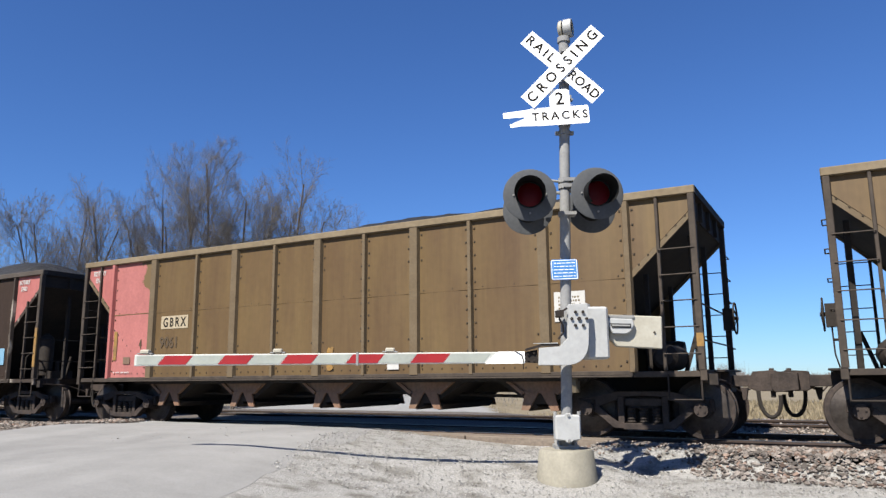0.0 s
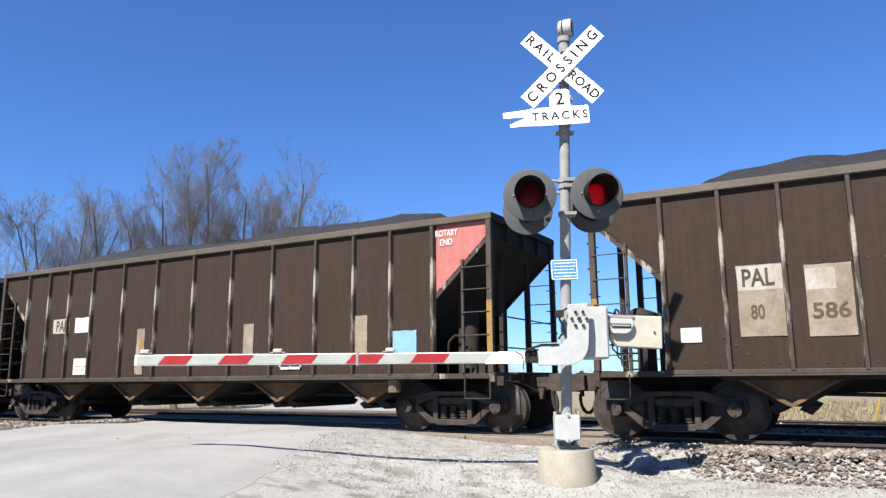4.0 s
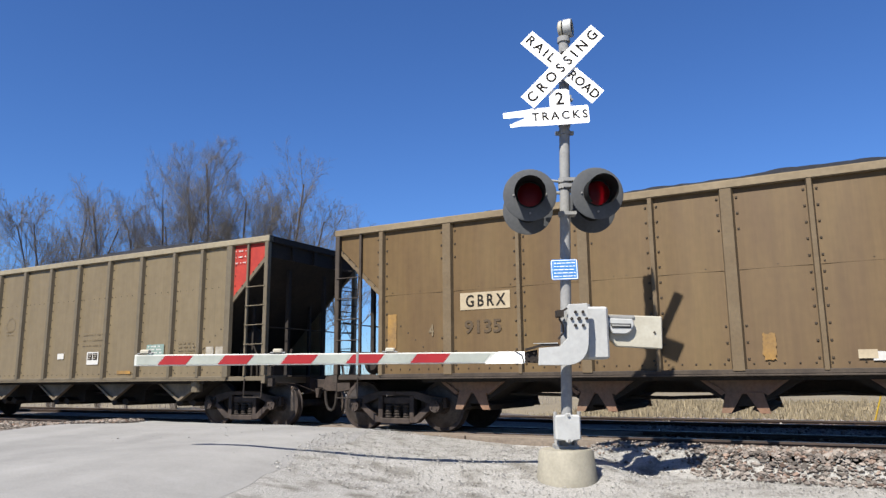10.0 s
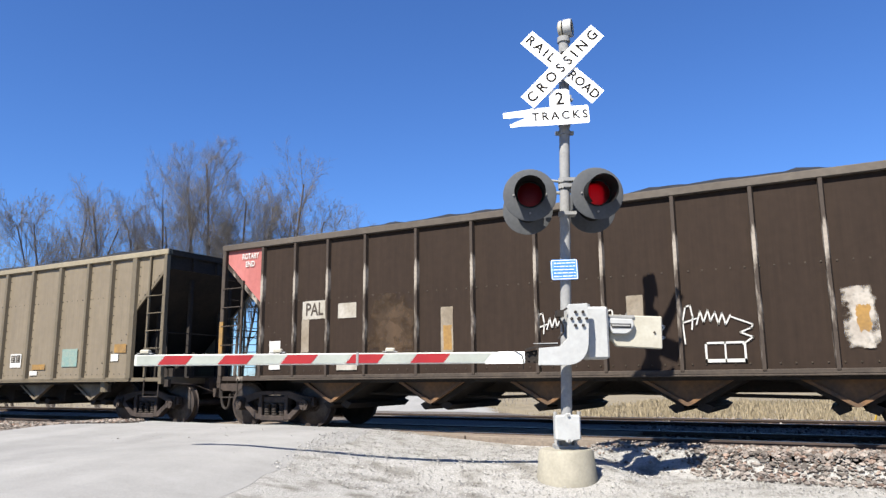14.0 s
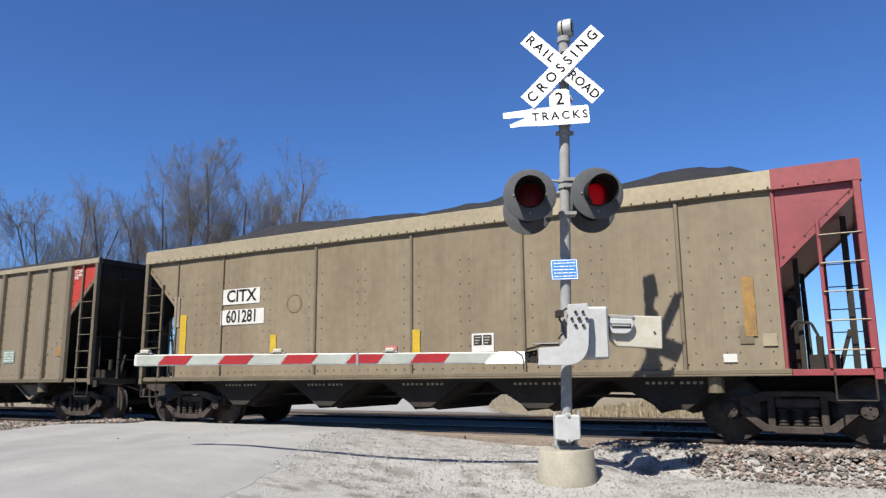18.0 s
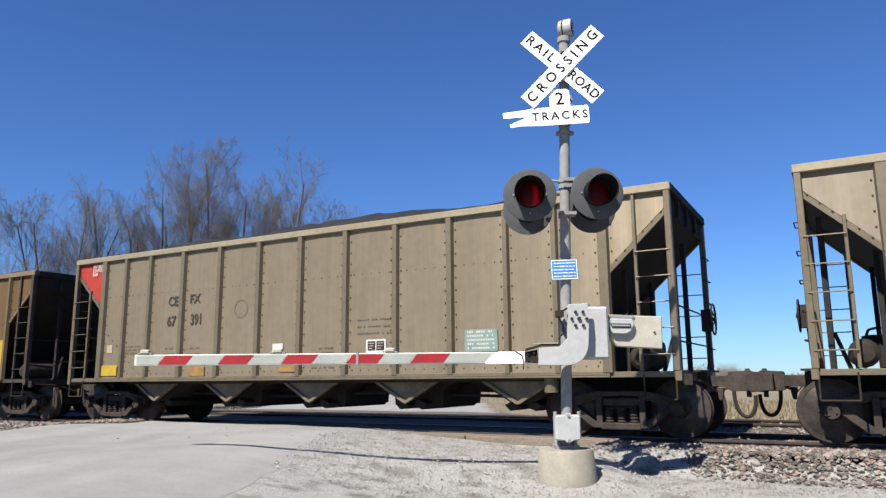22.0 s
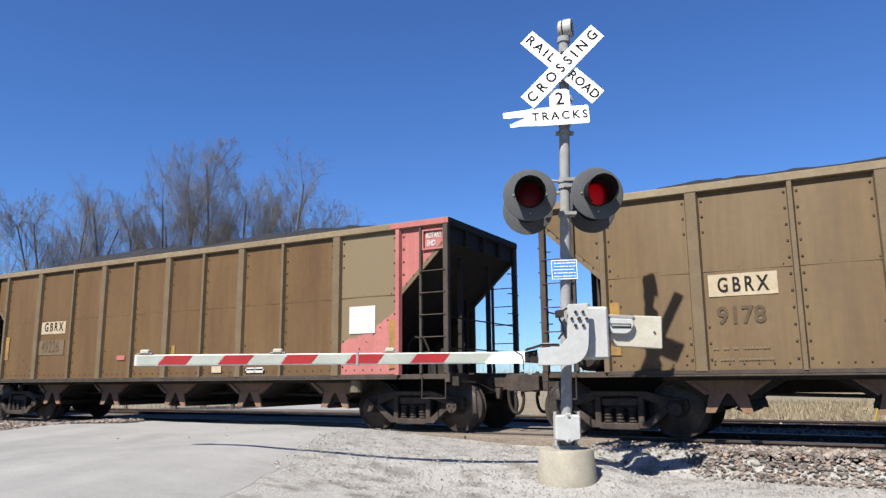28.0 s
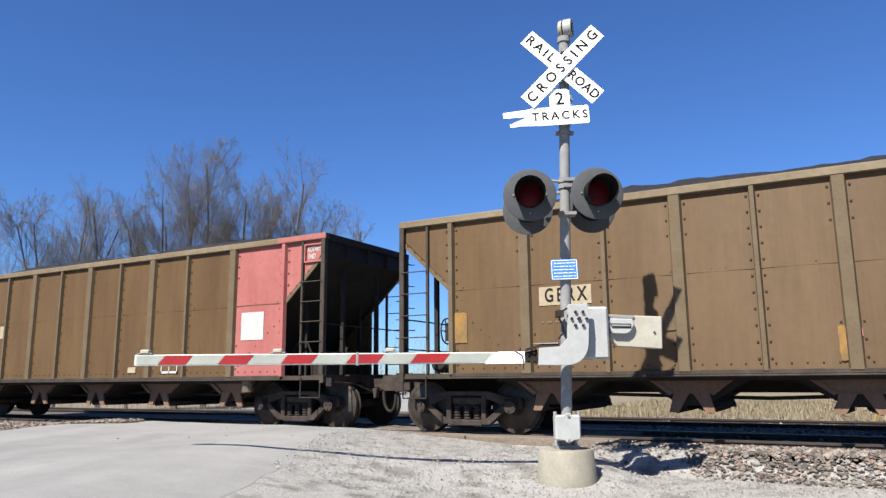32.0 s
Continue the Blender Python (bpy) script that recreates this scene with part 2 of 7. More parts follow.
    "arm_white": surface("white_gate_sheeting", (0.449, 0.456, 0.422), (0.394, 0.401, 0.367), 0.45, scale=5, fine=30, grain=0.04, bump=0),
    "arm_pale": surface("dulled_gate_sheeting", (0.285, 0.305, 0.272), (0.245, 0.262, 0.235), 0.55, scale=5, fine=30, grain=0.04, bump=0),
    "arm_red": surface("red_gate_sheeting", (0.258, 0.016, 0.018), (0.222, 0.013, 0.016), 0.45, scale=5, fine=30, grain=0.06, bump=0),
    "lamp_grey": surface("weathered_grey_disc_paint", (0.074, 0.077, 0.081), (0.062, 0.065, 0.069), 0.9, spec=0.03, scale=4, fine=25, grain=0.08, bump=0.05),
    "lamp_black": surface("black_hood_paint", (0.008, 0.008, 0.009), (0.012, 0.012, 0.012), 0.75, spec=0.1, grain=0.1, bump=0.05),
    "sign_blue": surface("blue_sign_sheeting", (0.041, 0.177, 0.449), (0.034, 0.150, 0.394), 0.5, grain=0.03, bump=0),
    "concrete": surface("pale_cast_concrete", (0.245, 0.228, 0.182), (0.200, 0.186, 0.148), 0.85, scale=3, fine=30, grain=0.1, bump=0.3),
    # ground
    "rail": surface("rusty_rail_steel", (0.057, 0.040, 0.032), (0.038, 0.027, 0.023), 0.7, 0.2, scale=4, fine=30, grain=0.2),
    "railhead": surface("polished_rail_head", (0.160, 0.155, 0.150), (0.110, 0.105, 0.100), 0.45, 0.9, scale=2, fine=20, grain=0.1, bump=0),
    "tie": surface("weathered_tie_wood", (0.065, 0.050, 0.040), (0.106, 0.087, 0.072), 0.9, scale=3, fine=25, stretch=(4, 1, 1), grain=0.25, bump=0.5),
    "plank": surface("weathered_crossing_plank", (0.171, 0.142, 0.114), (0.103, 0.080, 0.062), 0.9, scale=2, fine=22, stretch=(0.6, 5, 5), grain=0.22, bump=0.5, spread=0.8),
    "bark": surface("grey_brown_bark", (0.070, 0.058, 0.048), (0.045, 0.037, 0.031), 0.9, scale=3, fine=20, grain=0.25, bump=0.4),
    "twig": surface("grey_brown_twigs", (0.140, 0.127, 0.118), (0.105, 0.096, 0.090), 0.9, scale=0.5, fine=5, grain=0.2, bump=0),
}


# ---- mesh helpers ----
def box(bm, x0, x1, y0, y1, z0, z1):
    v = [bm.verts.new(p) for p in ((x0, y0, z0), (x1, y0, z0), (x1, y1, z0), (x0, y1, z0), (x0, y0, z1), (x1, y0, z1), (x1, y1, z1), (x0, y1, z1))]
    for f in ((3, 2, 1, 0), (4, 5, 6, 7), (0, 1, 5, 4), (1, 2, 6, 5), (2, 3, 7, 6), (3, 0, 4, 7)):
        bm.faces.new([v[i] for i in f])


def tube(bm, p0, p1, r0, r1=None, n=8, caps=True):
    p0, p1 = Vector(p0), Vector(p1)
    r1 = r0 if r1 is None else r1
    d = (p1 - p0).normalized()
    u = d.orthogonal().normalized()
    w = d.cross(u)
    rings = []
    for p, r in ((p0, r0), (p1, r1)):
        rings.append([bm.verts.new(p + (u * math.cos(a) + w * math.sin(a)) * r) for a in [2 * math.pi * i / n for i in range(n)]])
    for i in range(n):
        bm.faces.new((rings[0][i], rings[0][(i + 1) % n], rings[1][(i + 1) % n], rings[1][i]))
    if caps:
        bm.faces.new(rings[0][::-1])
        bm.faces.new(rings[1])


def chain(bm, pts, r, n=6):
    for a, b in zip(pts, pts[1:]):
        tube(bm, a, b, r, n=n)


def slab(bm, pts, y0, y1):
    """A plate: an outline in x and z, from y0 to y1."""
    a = [bm.verts.new((x, y0, z)) for x, z in pts]
    b = [bm.verts.new((x, y1, z)) for x, z in pts]
    bm.faces.new(a)
    bm.faces.new(b[::-1])
    for i in range(len(pts)):
        j = (i + 1) % len(pts)
        bm.faces.new((a[j], a[i], b[i], b[j]))


def lathe(bm, profile, n=24, axis="y", caps=True):
    """Turns (radius, along) pairs about the axis."""
    rings = []
    for r, h in profile:
        ring = []
        for i in range(n):
            a = 2 * math.pi * i / n
            c, s = r * math.cos(a), r * math.sin(a)
            ring.append(bm.verts.new((c, h, s) if axis == "y" else (c, s, h)))
        rings.append(ring)
    for a, b in zip(rings, rings[1:]):
        for i in range(n):
            bm.faces.new((a[i], a[(i + 1) % n], b[(i + 1) % n], b[i]))
    if caps and profile[0][0] > 1e-6:
        bm.faces.new(rings[0][::-1])
    if caps and profile[-1][0] > 1e-6:
        bm.faces.new(rings[-1])


def to_mesh(name, bm, material, smooth=False, bevel=0.0):
    if bevel:
        bmesh.ops.bevel(bm, geom=bm.edges[:], offset=bevel, segments=1, affect="EDGES", clamp_overlap=True)
    bmesh.ops.recalc_face_normals(bm, faces=bm.faces[:])
    me = bpy.data.meshes.new(name)
    bm.to_mesh(me)
    bm.free()
    me.materials.append(material)
    if smooth:
        me.shade_smooth()
        me.set_sharp_from_angle(angle=radians(40))
    return me


def put(name, me, parent=None, label="", m=None, kind=""):
    ob = new(name, me)
    if parent:
        ob.parent = parent
    if m:
        ob.matrix_basis = m
    return tagged(ob, label, kind=kind)


def part(name, bm, material, parent=None, label="", m=None, smooth=False, bevel=0.0, kind=""):
    return put(name, to_mesh(name, bm, material, smooth, bevel), parent, label, m, kind)


STORE = {}


def shared(key, build, material, smooth=False, bevel=0.0):
    """A mesh made once and used by all alike parts."""
    k = (key, material.name)
    if k not in STORE:
        bm = bmesh.new()
        build(bm)
        STORE[k] = to_mesh(key, bm, material, smooth, bevel)
    return STORE[k]


def thing(name, label, category, m, group=""):
    ob = new(name)
    ob.empty_display_size = 0.2
    ob.matrix_basis = m
    return tagged(ob, label, category, group)


def lettering(body, size, material, parent, x, y, z, align="CENTER", spacing=1.0, turn=0.0, name="lettering", narrow=1.0, bold=0.0):
    """Words that face -y at (x, z): letters of the built-in font as flat mesh."""
    k = ("text", body, size, material.name, align, spacing, bold)
    if k not in STORE:
        cu = bpy.data.curves.new("letters", "FONT")
        cu.body, cu.size, cu.align_x, cu.align_y, cu.space_character = body, size, align, "CENTER", spacing
        cu.extrude = 0.001
        cu.offset = bold * size
        cu.resolution_u = 3
        ob = bpy.data.objects.new("letters", cu)
        scene.collection.objects.link(ob)
        dg = bpy.context.evaluated_depsgraph_get()
        me = bpy.data.meshes.new_from_object(ob.evaluated_get(dg))
        bpy.data.objects.remove(ob)
        bpy.data.curves.remove(cu)
        me.materials.clear()
        me.materials.append(material)
        STORE[k] = me
    ob = put(name, STORE[k], parent)
    ob.matrix_basis = Matrix.Translation((x, y, z)) @ pose(0, 0, 0, 0, turn, 0) @ pose(0, 0, 0, 90, 0, 0) @ Matrix.Diagonal((narrow, 1, 1, 1))
    return ob


# ---- ground, road and tracks ----
TRACK_Y = 12.89          # centre of the near track; rail tops at z = 0
TRACK2_Y = 17.2
ROAD = Vector((-0.4816, 0.8764, 0))
ACROSS = Vector((0.8764, 0.4816, 0))


def smooth(a, b, v):
    t = min(1.0, max(0.0, (v - a) / (b - a)))
    return t * t * (3 - 2 * t)


def across(x, y):
    return x * ACROSS.x + y * ACROSS.y


def ground_z(x, y):
    """Height of the ground: the road lies level with the rails, its gravel bank falls towards the signal,
    ballast shoulders lie beside it and fields lower behind."""
    u = across(x, y)
    s = (x + 3.03) * ROAD.x + (y - 8.55) * ROAD.y
    top = 0.165 - 0.10 * smooth(8.6, 11.6, y)
    bank = -0.32 + 0.25 * smooth(-0.9, 0.9, s) - 0.10 * smooth(1.5, 3.2, s)
    near = smooth(1.5, 3.5, s)
    w = smooth(-3.2 + 1.2 * near, 0.8 + 1.0 * near, u)
    road = top * (1 - w) + bank * w
    side = -0.32 + 0.25 * smooth(9.95, 10.75, y)
    off = max(smooth(1.9, 2.7, u), 1 - smooth(-10.4, -7.2, u))
    bed = road * (1 - off) + side * off
    if y > 11.6:
        bed = -0.07 * (1 - off) - 0.10 * off
    far = smooth(19.6, 22.5, y)
    low = -0.10 * (1 - off) - 0.75 * off
    z = bed * (1 - far) + low * far
    z += 0.016 * noise.noise((x * 0.5, y * 0.5, 0)) + 0.008 * noise.noise((x * 1.6, y * 1.6, 4))
    z += 0.9 * smooth(150, 900, y) * noise.noise((x * 0.004, y * 0.004, 3))
    return z


def sheet(name, xs, ys, lift, material, label, kind="structure", keep=None, parent=None):
    verts, faces, idx = [], [], {}
    for j, y in enumerate(ys):
        for i, x in enumerate(xs):
            verts.append((x, y, ground_z(x, y) + lift))
    w = len(xs)
    for j in range(len(ys) - 1):
        for i in range(w - 1):
            if keep is None or keep((xs[i] + xs[i + 1]) / 2, (ys[j] + ys[j + 1]) / 2):
                faces.append((j * w + i, j * w + i + 1, (j + 1) * w + i + 1, (j + 1) * w + i))
    used = sorted({k for f in faces for k in f})
    remap = {k: n for n, k in enumerate(used)}
    me = bpy.data.meshes.new(name)
    me.from_pydata([verts[k] for k in used], [], [[remap[k] for k in f] for f in faces])
    me.materials.append(material)
    me.shade_smooth()
    ob = new(name, me)
    return tagged(ob, label, kind=kind)


def island_tint(m, low, high, brown=None):
    """Varies a joined stuff's pieces one by one; brown: colour of about a fifth of them."""
    n, l = m.node_tree.nodes, m.node_tree.links
    p = n["Principled BSDF"]
    old = p.inputs["Base Color"].links[0].from_socket
    geo = n.new("ShaderNodeNewGeometry")
    mr = n.new("ShaderNodeMapRange")
    mr.inputs["To Min"].default_value = low
    mr.inputs["To Max"].default_value = high
    l.new(geo.outputs["Random Per Island"], mr.inputs["Value"])
    if brown:
        pick = n.new("ShaderNodeMath")
        pick.operation = "MULTIPLY"
        pick.inputs[1].default_value = 17.3
        l.new(geo.outputs["Random Per Island"], pick.inputs[0])
        part_of = n.new("ShaderNodeMath")
        part_of.operation = "FRACT"
        l.new(pick.outputs[0], part_of.inputs[0])
        some = n.new("ShaderNodeMapRange")
        some.inputs["From Min"].default_value = 0.70
        some.inputs["From Max"].default_value = 0.95
        l.new(part_of.outputs[0], some.inputs["Value"])
        mx = n.new("ShaderNodeMix")
        mx.data_type = "RGBA"
        l.new(some.outputs["Result"], mx.inputs["Factor"])
        l.new(old, mx.inputs["A"])
        mx.inputs["B"].default_value = (*brown, 1)
        old = mx.outputs["Result"]
    h = n.new("ShaderNodeHueSaturation")
    l.new(old, h.inputs["Color"])
    l.new(mr.outputs["Result"], h.inputs["Value"])
    l.new(h.outputs["Color"], p.inputs["Base Color"])
    return m


FIELD = surface("dry_winter_grass_field", (0.184, 0.153, 0.102), (0.136, 0.114, 0.076), 0.95, scale=0.25, fine=6, grain=0.3, bump=0.6, depth=0.05, spread=0.8)
GRAVEL = surface("pale_limestone_gravel", (0.290, 0.283, 0.266), (0.135, 0.126, 0.110), 0.95, scale=2.6, fine=60, grain=0.5, bump=1.0, depth=0.025, spread=0.35, mid=0.585)
CHIPSEAL = surface("pale_worn_chip_seal", (0.224, 0.221, 0.213), (0.190, 0.187, 0.180), 0.95, scale=0.5, fine=60, grain=0.14, bump=0.35, depth=0.008, spread=0.9)
BED = surface("grey_ballast_bed", (0.114, 0.098, 0.085), (0.078, 0.067, 0.059), 0.95, scale=2, fine=30, grain=0.5, bump=1.0, depth=0.04)
STONE = island_tint(surface("mixed_ballast_stone", (0.160, 0.142, 0.125), (0.107, 0.091, 0.080), 0.9, scale=1.3, fine=40, grain=0.2, bump=0.2), 0.35, 1.7, (0.125, 0.085, 0.065))
CHIP = island_tint(surface("limestone_chips", (0.300, 0.293, 0.277), (0.215, 0.208, 0.193), 0.9, scale=1.3, fine=40, grain=0.15, bump=0), 0.6, 1.25)
GRASS = island_tint(surface("dry_grass_blades", (0.204, 0.169, 0.109), (0.153, 0.126, 0.082), 0.95, scale=0.8, fine=9, grain=0.15, bump=0), 0.6, 1.4)

def road_wear(m):
    """Paler wheel tracks and darker seams that run along the road."""
    n, l = m.node_tree.nodes, m.node_tree.links
    p = n["Principled BSDF"]
    old = p.inputs["Base Color"].links[0].from_socket
    co = n.new("ShaderNodeTexCoord")
    mp = n.new("ShaderNodeMapping")
    mp.vector_type = "TEXTURE"
    mp.inputs["Rotation"].default_value = (0, 0, math.atan2(ROAD.y, ROAD.x))
    mp.inputs["Scale"].default_value = (6.0, 0.7, 1.0)
    l.new(co.outputs["Object"], mp.inputs["Vector"])
    ns = n.new("ShaderNodeTexNoise")
    ns.inputs["Scale"].default_value = 1.0
    ns.inputs["Detail"].default_value = 5
    l.new(mp.outputs["Vector"], ns.inputs["Vector"])
    blot = n.new("ShaderNodeTexNoise")
    blot.inputs["Scale"].default_value = 1.7
    blot.inputs["Detail"].default_value = 7
    blot.inputs["Roughness"].default_value = 0.7
    l.new(co.outputs["Object"], blot.inputs["Vector"])
    both = n.new("ShaderNodeMath")
    l.new(ns.outputs["Fac"], both.inputs[0])
    l.new(blot.outputs["Fac"], both.inputs[1])
    mr = n.new("ShaderNodeMapRange")
    mr.inputs["From Min"].default_value = 0.72
    mr.inputs["From Max"].default_value = 1.28
    mr.inputs["To Min"].default_value = 0.86
    mr.inputs["To Max"].default_value = 1.16
    l.new(both.outputs[0], mr.inputs["Value"])
    h = n.new("ShaderNodeHueSaturation")
    l.new(old, h.inputs["Color"])
    l.new(mr.outputs["Result"], h.inputs["Value"])
    l.new(h.outputs["Color"], p.inputs["Base Color"])


road_wear(CHIPSEAL)
far_x = [-2600, -1400, -700, -350, -180, -110, -75, -55]
xs = far_x + [-45 + 0.75 * i for i in range(95)] + [30, 45, 75, 120, 220, 450, 1000, 2400]
ys = [-600, -200, -60] + [-40 + 1.5 * i for i in range(30)] + [5 + 0.5 * i for i in range(50)] + [32, 36, 42, 50, 60, 75, 95, 130, 180, 260, 400, 650, 1000, 1600, 2600]
sheet("ground", xs, ys, -0.24, FIELD, "flat field of dry straw-coloured winter grass")


def left_edge(s):
    """Where the pavement ends on the verge's side."""
    return -10.5 + 2.0 * smooth(0.0, 5.2, s) + 1.6 * smooth(5.0, 6.8, s) + 0.25 * noise.noise((s * 0.8, 5, 9)) + 0.08 * noise.noise((s * 4, 8, 2))


def along(x, y):
    return (x + 3.03) * ROAD.x + (y - 8.55) * ROAD.y


def shoulder_keep(x, y):
    u = across(x, y)
    wob = 0.35 * noise.noise((x * 0.9, y * 0.9, 5))
    if u + wob < left_edge(along(x, y)) + 0.2 and y > 6:
        return False
    return -16 < u + wob < 14 + (y < 0.5) * 3 and y < 10.6 + 0.3 * noise.noise((x, 3, 1)) or (-15 < u < 3.8 and y < 11.95)


sheet("gravel_shoulder", [-26 + 0.25 * i for i in range(145)] + [11 + i for i in range(34)], [-34 + i for i in range(34)] + [0.25 * i for i in range(48)], -0.006, GRAVEL,
      "pale limestone gravel shoulder beside the road", keep=shoulder_keep)


def road_sheet():
    """The pavement: a ribbon along the road whose edges feather into the gravel."""
    rows, cols = 380, 56
    verts, faces = [], []
    for j in range(rows + 1):
        s = (-40.0 + 26.0 * j / 80) if j < 80 else (-14.0 + 23.0 * (j - 80) / 300)
        for i in range(cols + 1):
            f = i / cols
            y_mid = s * ROAD.y + (-5.5) * ACROSS.y + 8.55 - 0.0
            right = -1.80 + 0.5 * smooth(0.3, 2.6, s) + 0.10 * noise.noise((s * 0.9, 0, 9)) + 0.02 * noise.noise((s * 4, 0, 2))
            left = left_edge(s)
            u = left + (right - left) * f
            # s is counted from the signal, u from the camera's line
            px = -3.03 + s * ROAD.x + (u - 1.463) * ACROSS.x
            py = 8.55 + s * ROAD.y + (u - 1.463) * ACROSS.y
            py = min(py, 11.54)
            lift = 0.010 * min(1.0, 14 * min(f, 1 - f)) - 0.004
            verts.append((px, py, ground_z(px, py) + lift))
    w = cols + 1
    for j in range(rows):
        for i in range(cols):
            q = (j * w + i, j * w + i + 1, (j + 1) * w + i + 1, (j + 1) * w + i)
            if max(verts[k][1] for k in q) - min(verts[k][1] for k in q) > 1e-5:
                faces.append(q)
    me = bpy.data.meshes.new("road")
    me.from_pydata(verts, [], faces)
    me.materials.append(CHIPSEAL)
    me.shade_smooth()
    return tagged(new("road", me), "pale worn chip-seal road climbing to the crossing", kind="structure")


road_sheet()


sheet("road_beyond", [-52 + 0.5 * i for i in range(110)], [19.0 + 0.5 * i for i in range(100)], 0.01, CHIPSEAL,
      "pale chip-seal road running on beyond the tracks", keep=lambda x, y: -8.6 < across(x, y) < 1.6)
sheet("ballast_bed", [-70 + 0.5 * i for i in range(220)], [6.9 + 0.25 * i for i in range(55)], 0.012, BED,
      "grey ballast bed under both tracks", keep=lambda x, y: y > 11.6 or across(x, y) > 3.6 and y > 10.6 or across(x, y) < left_edge(along(x, y)) + 0.1)


def crossing_z(x):
    return -9.5 < across(x, TRACK_Y) < 3.6


def scatter(name, n, place, rmin, rmax, material, label, seed, flat=0.7):
    """Many small stones, each a jittered octahedron or icosahedron, joined."""
    rng = np.random.default_rng(seed)
    base = np.array([(1, 0, 0), (-1, 0, 0), (0, 1, 0), (0, -1, 0), (0, 0, 1), (0, 0, -1), (.62, .62, .3), (-.6, .6, -.2), (-.6, -.62, .35), (.6, -.6, -.25)], float)
    tri = [(4, 0, 6), (4, 6, 2), (4, 2, 1), (4, 1, 8), (4, 8, 3), (4, 3, 0), (5, 2, 6), (5, 6, 0), (5, 0, 9), (5, 9, 3), (5, 3, 8), (5, 8, 1), (5, 1, 7), (5, 7, 2), (0, 3, 9), (1, 2, 7)]
    verts, faces = [], []
    made = 0
    while made < n:
        x, y = place(rng)
        if x is None:
            continue
        r = rmin + (rmax - rmin) * rng.random() ** 1.8
        a = rng.random() * 6.283
        c, s = math.cos(a), math.sin(a)
        p = base * (1 + 0.35 * (rng.random(base.shape) - 0.5)) * np.array([r, r * (0.6 + 0.4 * rng.random()), r * flat])
        t = 0.7 * (rng.random() - 0.5)
        q = np.column_stack([p[:, 0], p[:, 1] * math.cos(t) - p[:, 2] * math.sin(t), p[:, 1] * math.sin(t) + p[:, 2] * math.cos(t)])
        q = np.column_stack([q[:, 0] * c - q[:, 1] * s + x, q[:, 0] * s + q[:, 1] * c + y, q[:, 2] + ground_z(x, y) + r * 0.25 * flat + 0.012])
        k = len(verts)
        verts.extend(map(tuple, q))
        faces.extend([(i + k, j + k, h + k) for i, j, h in tri])
        made += 1
    me = bpy.data.meshes.new(name)
    me.from_pydata(verts, [], faces)
    me.materials.append(material)
    return tagged(new(name, me), label, kind="stuff")


def right_ballast(rng):
    x = -3.6 + 10 * rng.random()
    edge = 10.15 - 0.10 * (x + 3) + 0.12 * noise.noise((x * 1.7, 0, 0))
    y = edge + (11.98 - edge) * rng.random() ** 0.9
    if x < -1.95 + 0.3 * noise.noise((y * 2, 0, 0)) and y < 11.15 and rng.random() < 0.92:
        return None, None
    return x, y


def left_ballast(rng):
    x = -30 + 18.0 * rng.random()
    y = 7.6 + 4.4 * rng.random() ** 0.6
    return (x, y) if across(x, y) < left_edge(along(x, y)) + 0.15 + 0.3 * noise.noise((x, y, 7)) else (None, None)


def between(rng):
    x = -4.5 + 13 * rng.random()
    y = 12.3 + 7.6 * rng.random()
    return x, y


def chips(rng):
    x, y = -9.5 + 12 * rng.random(), 6.2 + 5.4 * rng.random()
    u = across(x, y)
    if u < -1.9 + 0.5 * smooth(8.8, 11.2, y) and rng.random() < 0.985:
        return None, None
    return x, y


scatter("ballast", 9000, right_ballast, 0.018, 0.055, STONE, "loose grey and brown ballast stones beside the rail", 1)
scatter("ballast_by_verge", 6500, left_ballast, 0.02, 0.06, STONE, "loose grey ballast stones on the far verge", 2)
scatter("ballast_between_tracks", 5000, between, 0.02, 0.05, STONE, "ballast stones between and beside the tracks", 3)
scatter("gravel_chips", 16000, chips, 0.004, 0.016, CHIP, "loose pale limestone chips on the shoulder", 4)


def rail_section(bm, y, x0, x1):
    prof = ((-0.07, -0.17), (0.07, -0.17), (0.07, -0.158), (0.012, -0.135), (0.012, -0.045), (0.035, -0.038), (0.035, -0.006), (-0.035, -0.006), (-0.035, -0.038), (-0.012, -0.045), (-0.012, -0.135), (-0.07, -0.158))
    a = [bm.verts.new((x0, y + p, q)) for p, q in prof]
    b = [bm.verts.new((x1, y + p, q)) for p, q in prof]
    bm.faces.new(a)
    bm.faces.new(b[::-1])
    for i in range(len(prof)):
        j = (i + 1) % len(prof)
        bm.faces.new((a[i], a[j], b[j], b[i]))


def track(name, yc, label, x0=-120.0, x1=90.0, tie_from=-14, tie_to=9):
    root = tagged(new(name), label, "railway track", kind="structure")
    for s in (-1, 1):
        bm = bmesh.new()
        rail_section(bm, yc + s * 0.7525, x0, x1)
        r = part("rail", bm, M["rail"], root, "rusty steel rail")
        bm = bmesh.new()
        box(bm, x0, x1, yc + s * 0.7525 - 0.033, yc + s * 0.7525 + 0.033, -0.0058, 0.0)
        part("railhead", bm, M["railhead"], r, "polished running surface")
    tie = shared("tie", lambda b: box(b, -0.115, 0.115, -1.3, 1.3, -0.31, -0.155), M["tie"], bevel=0.012)
    n = 0
    x = -34.0
    while x < 26:
        if not (-13.6 < x < -3.2 and yc < 15):
            put("tie", tie, root, m=pose(x, yc + 0.03 * math.sin(x * 7), -0.002, 0, 0, 1.5 * math.sin(x * 3)))
        x += 0.56
    return root


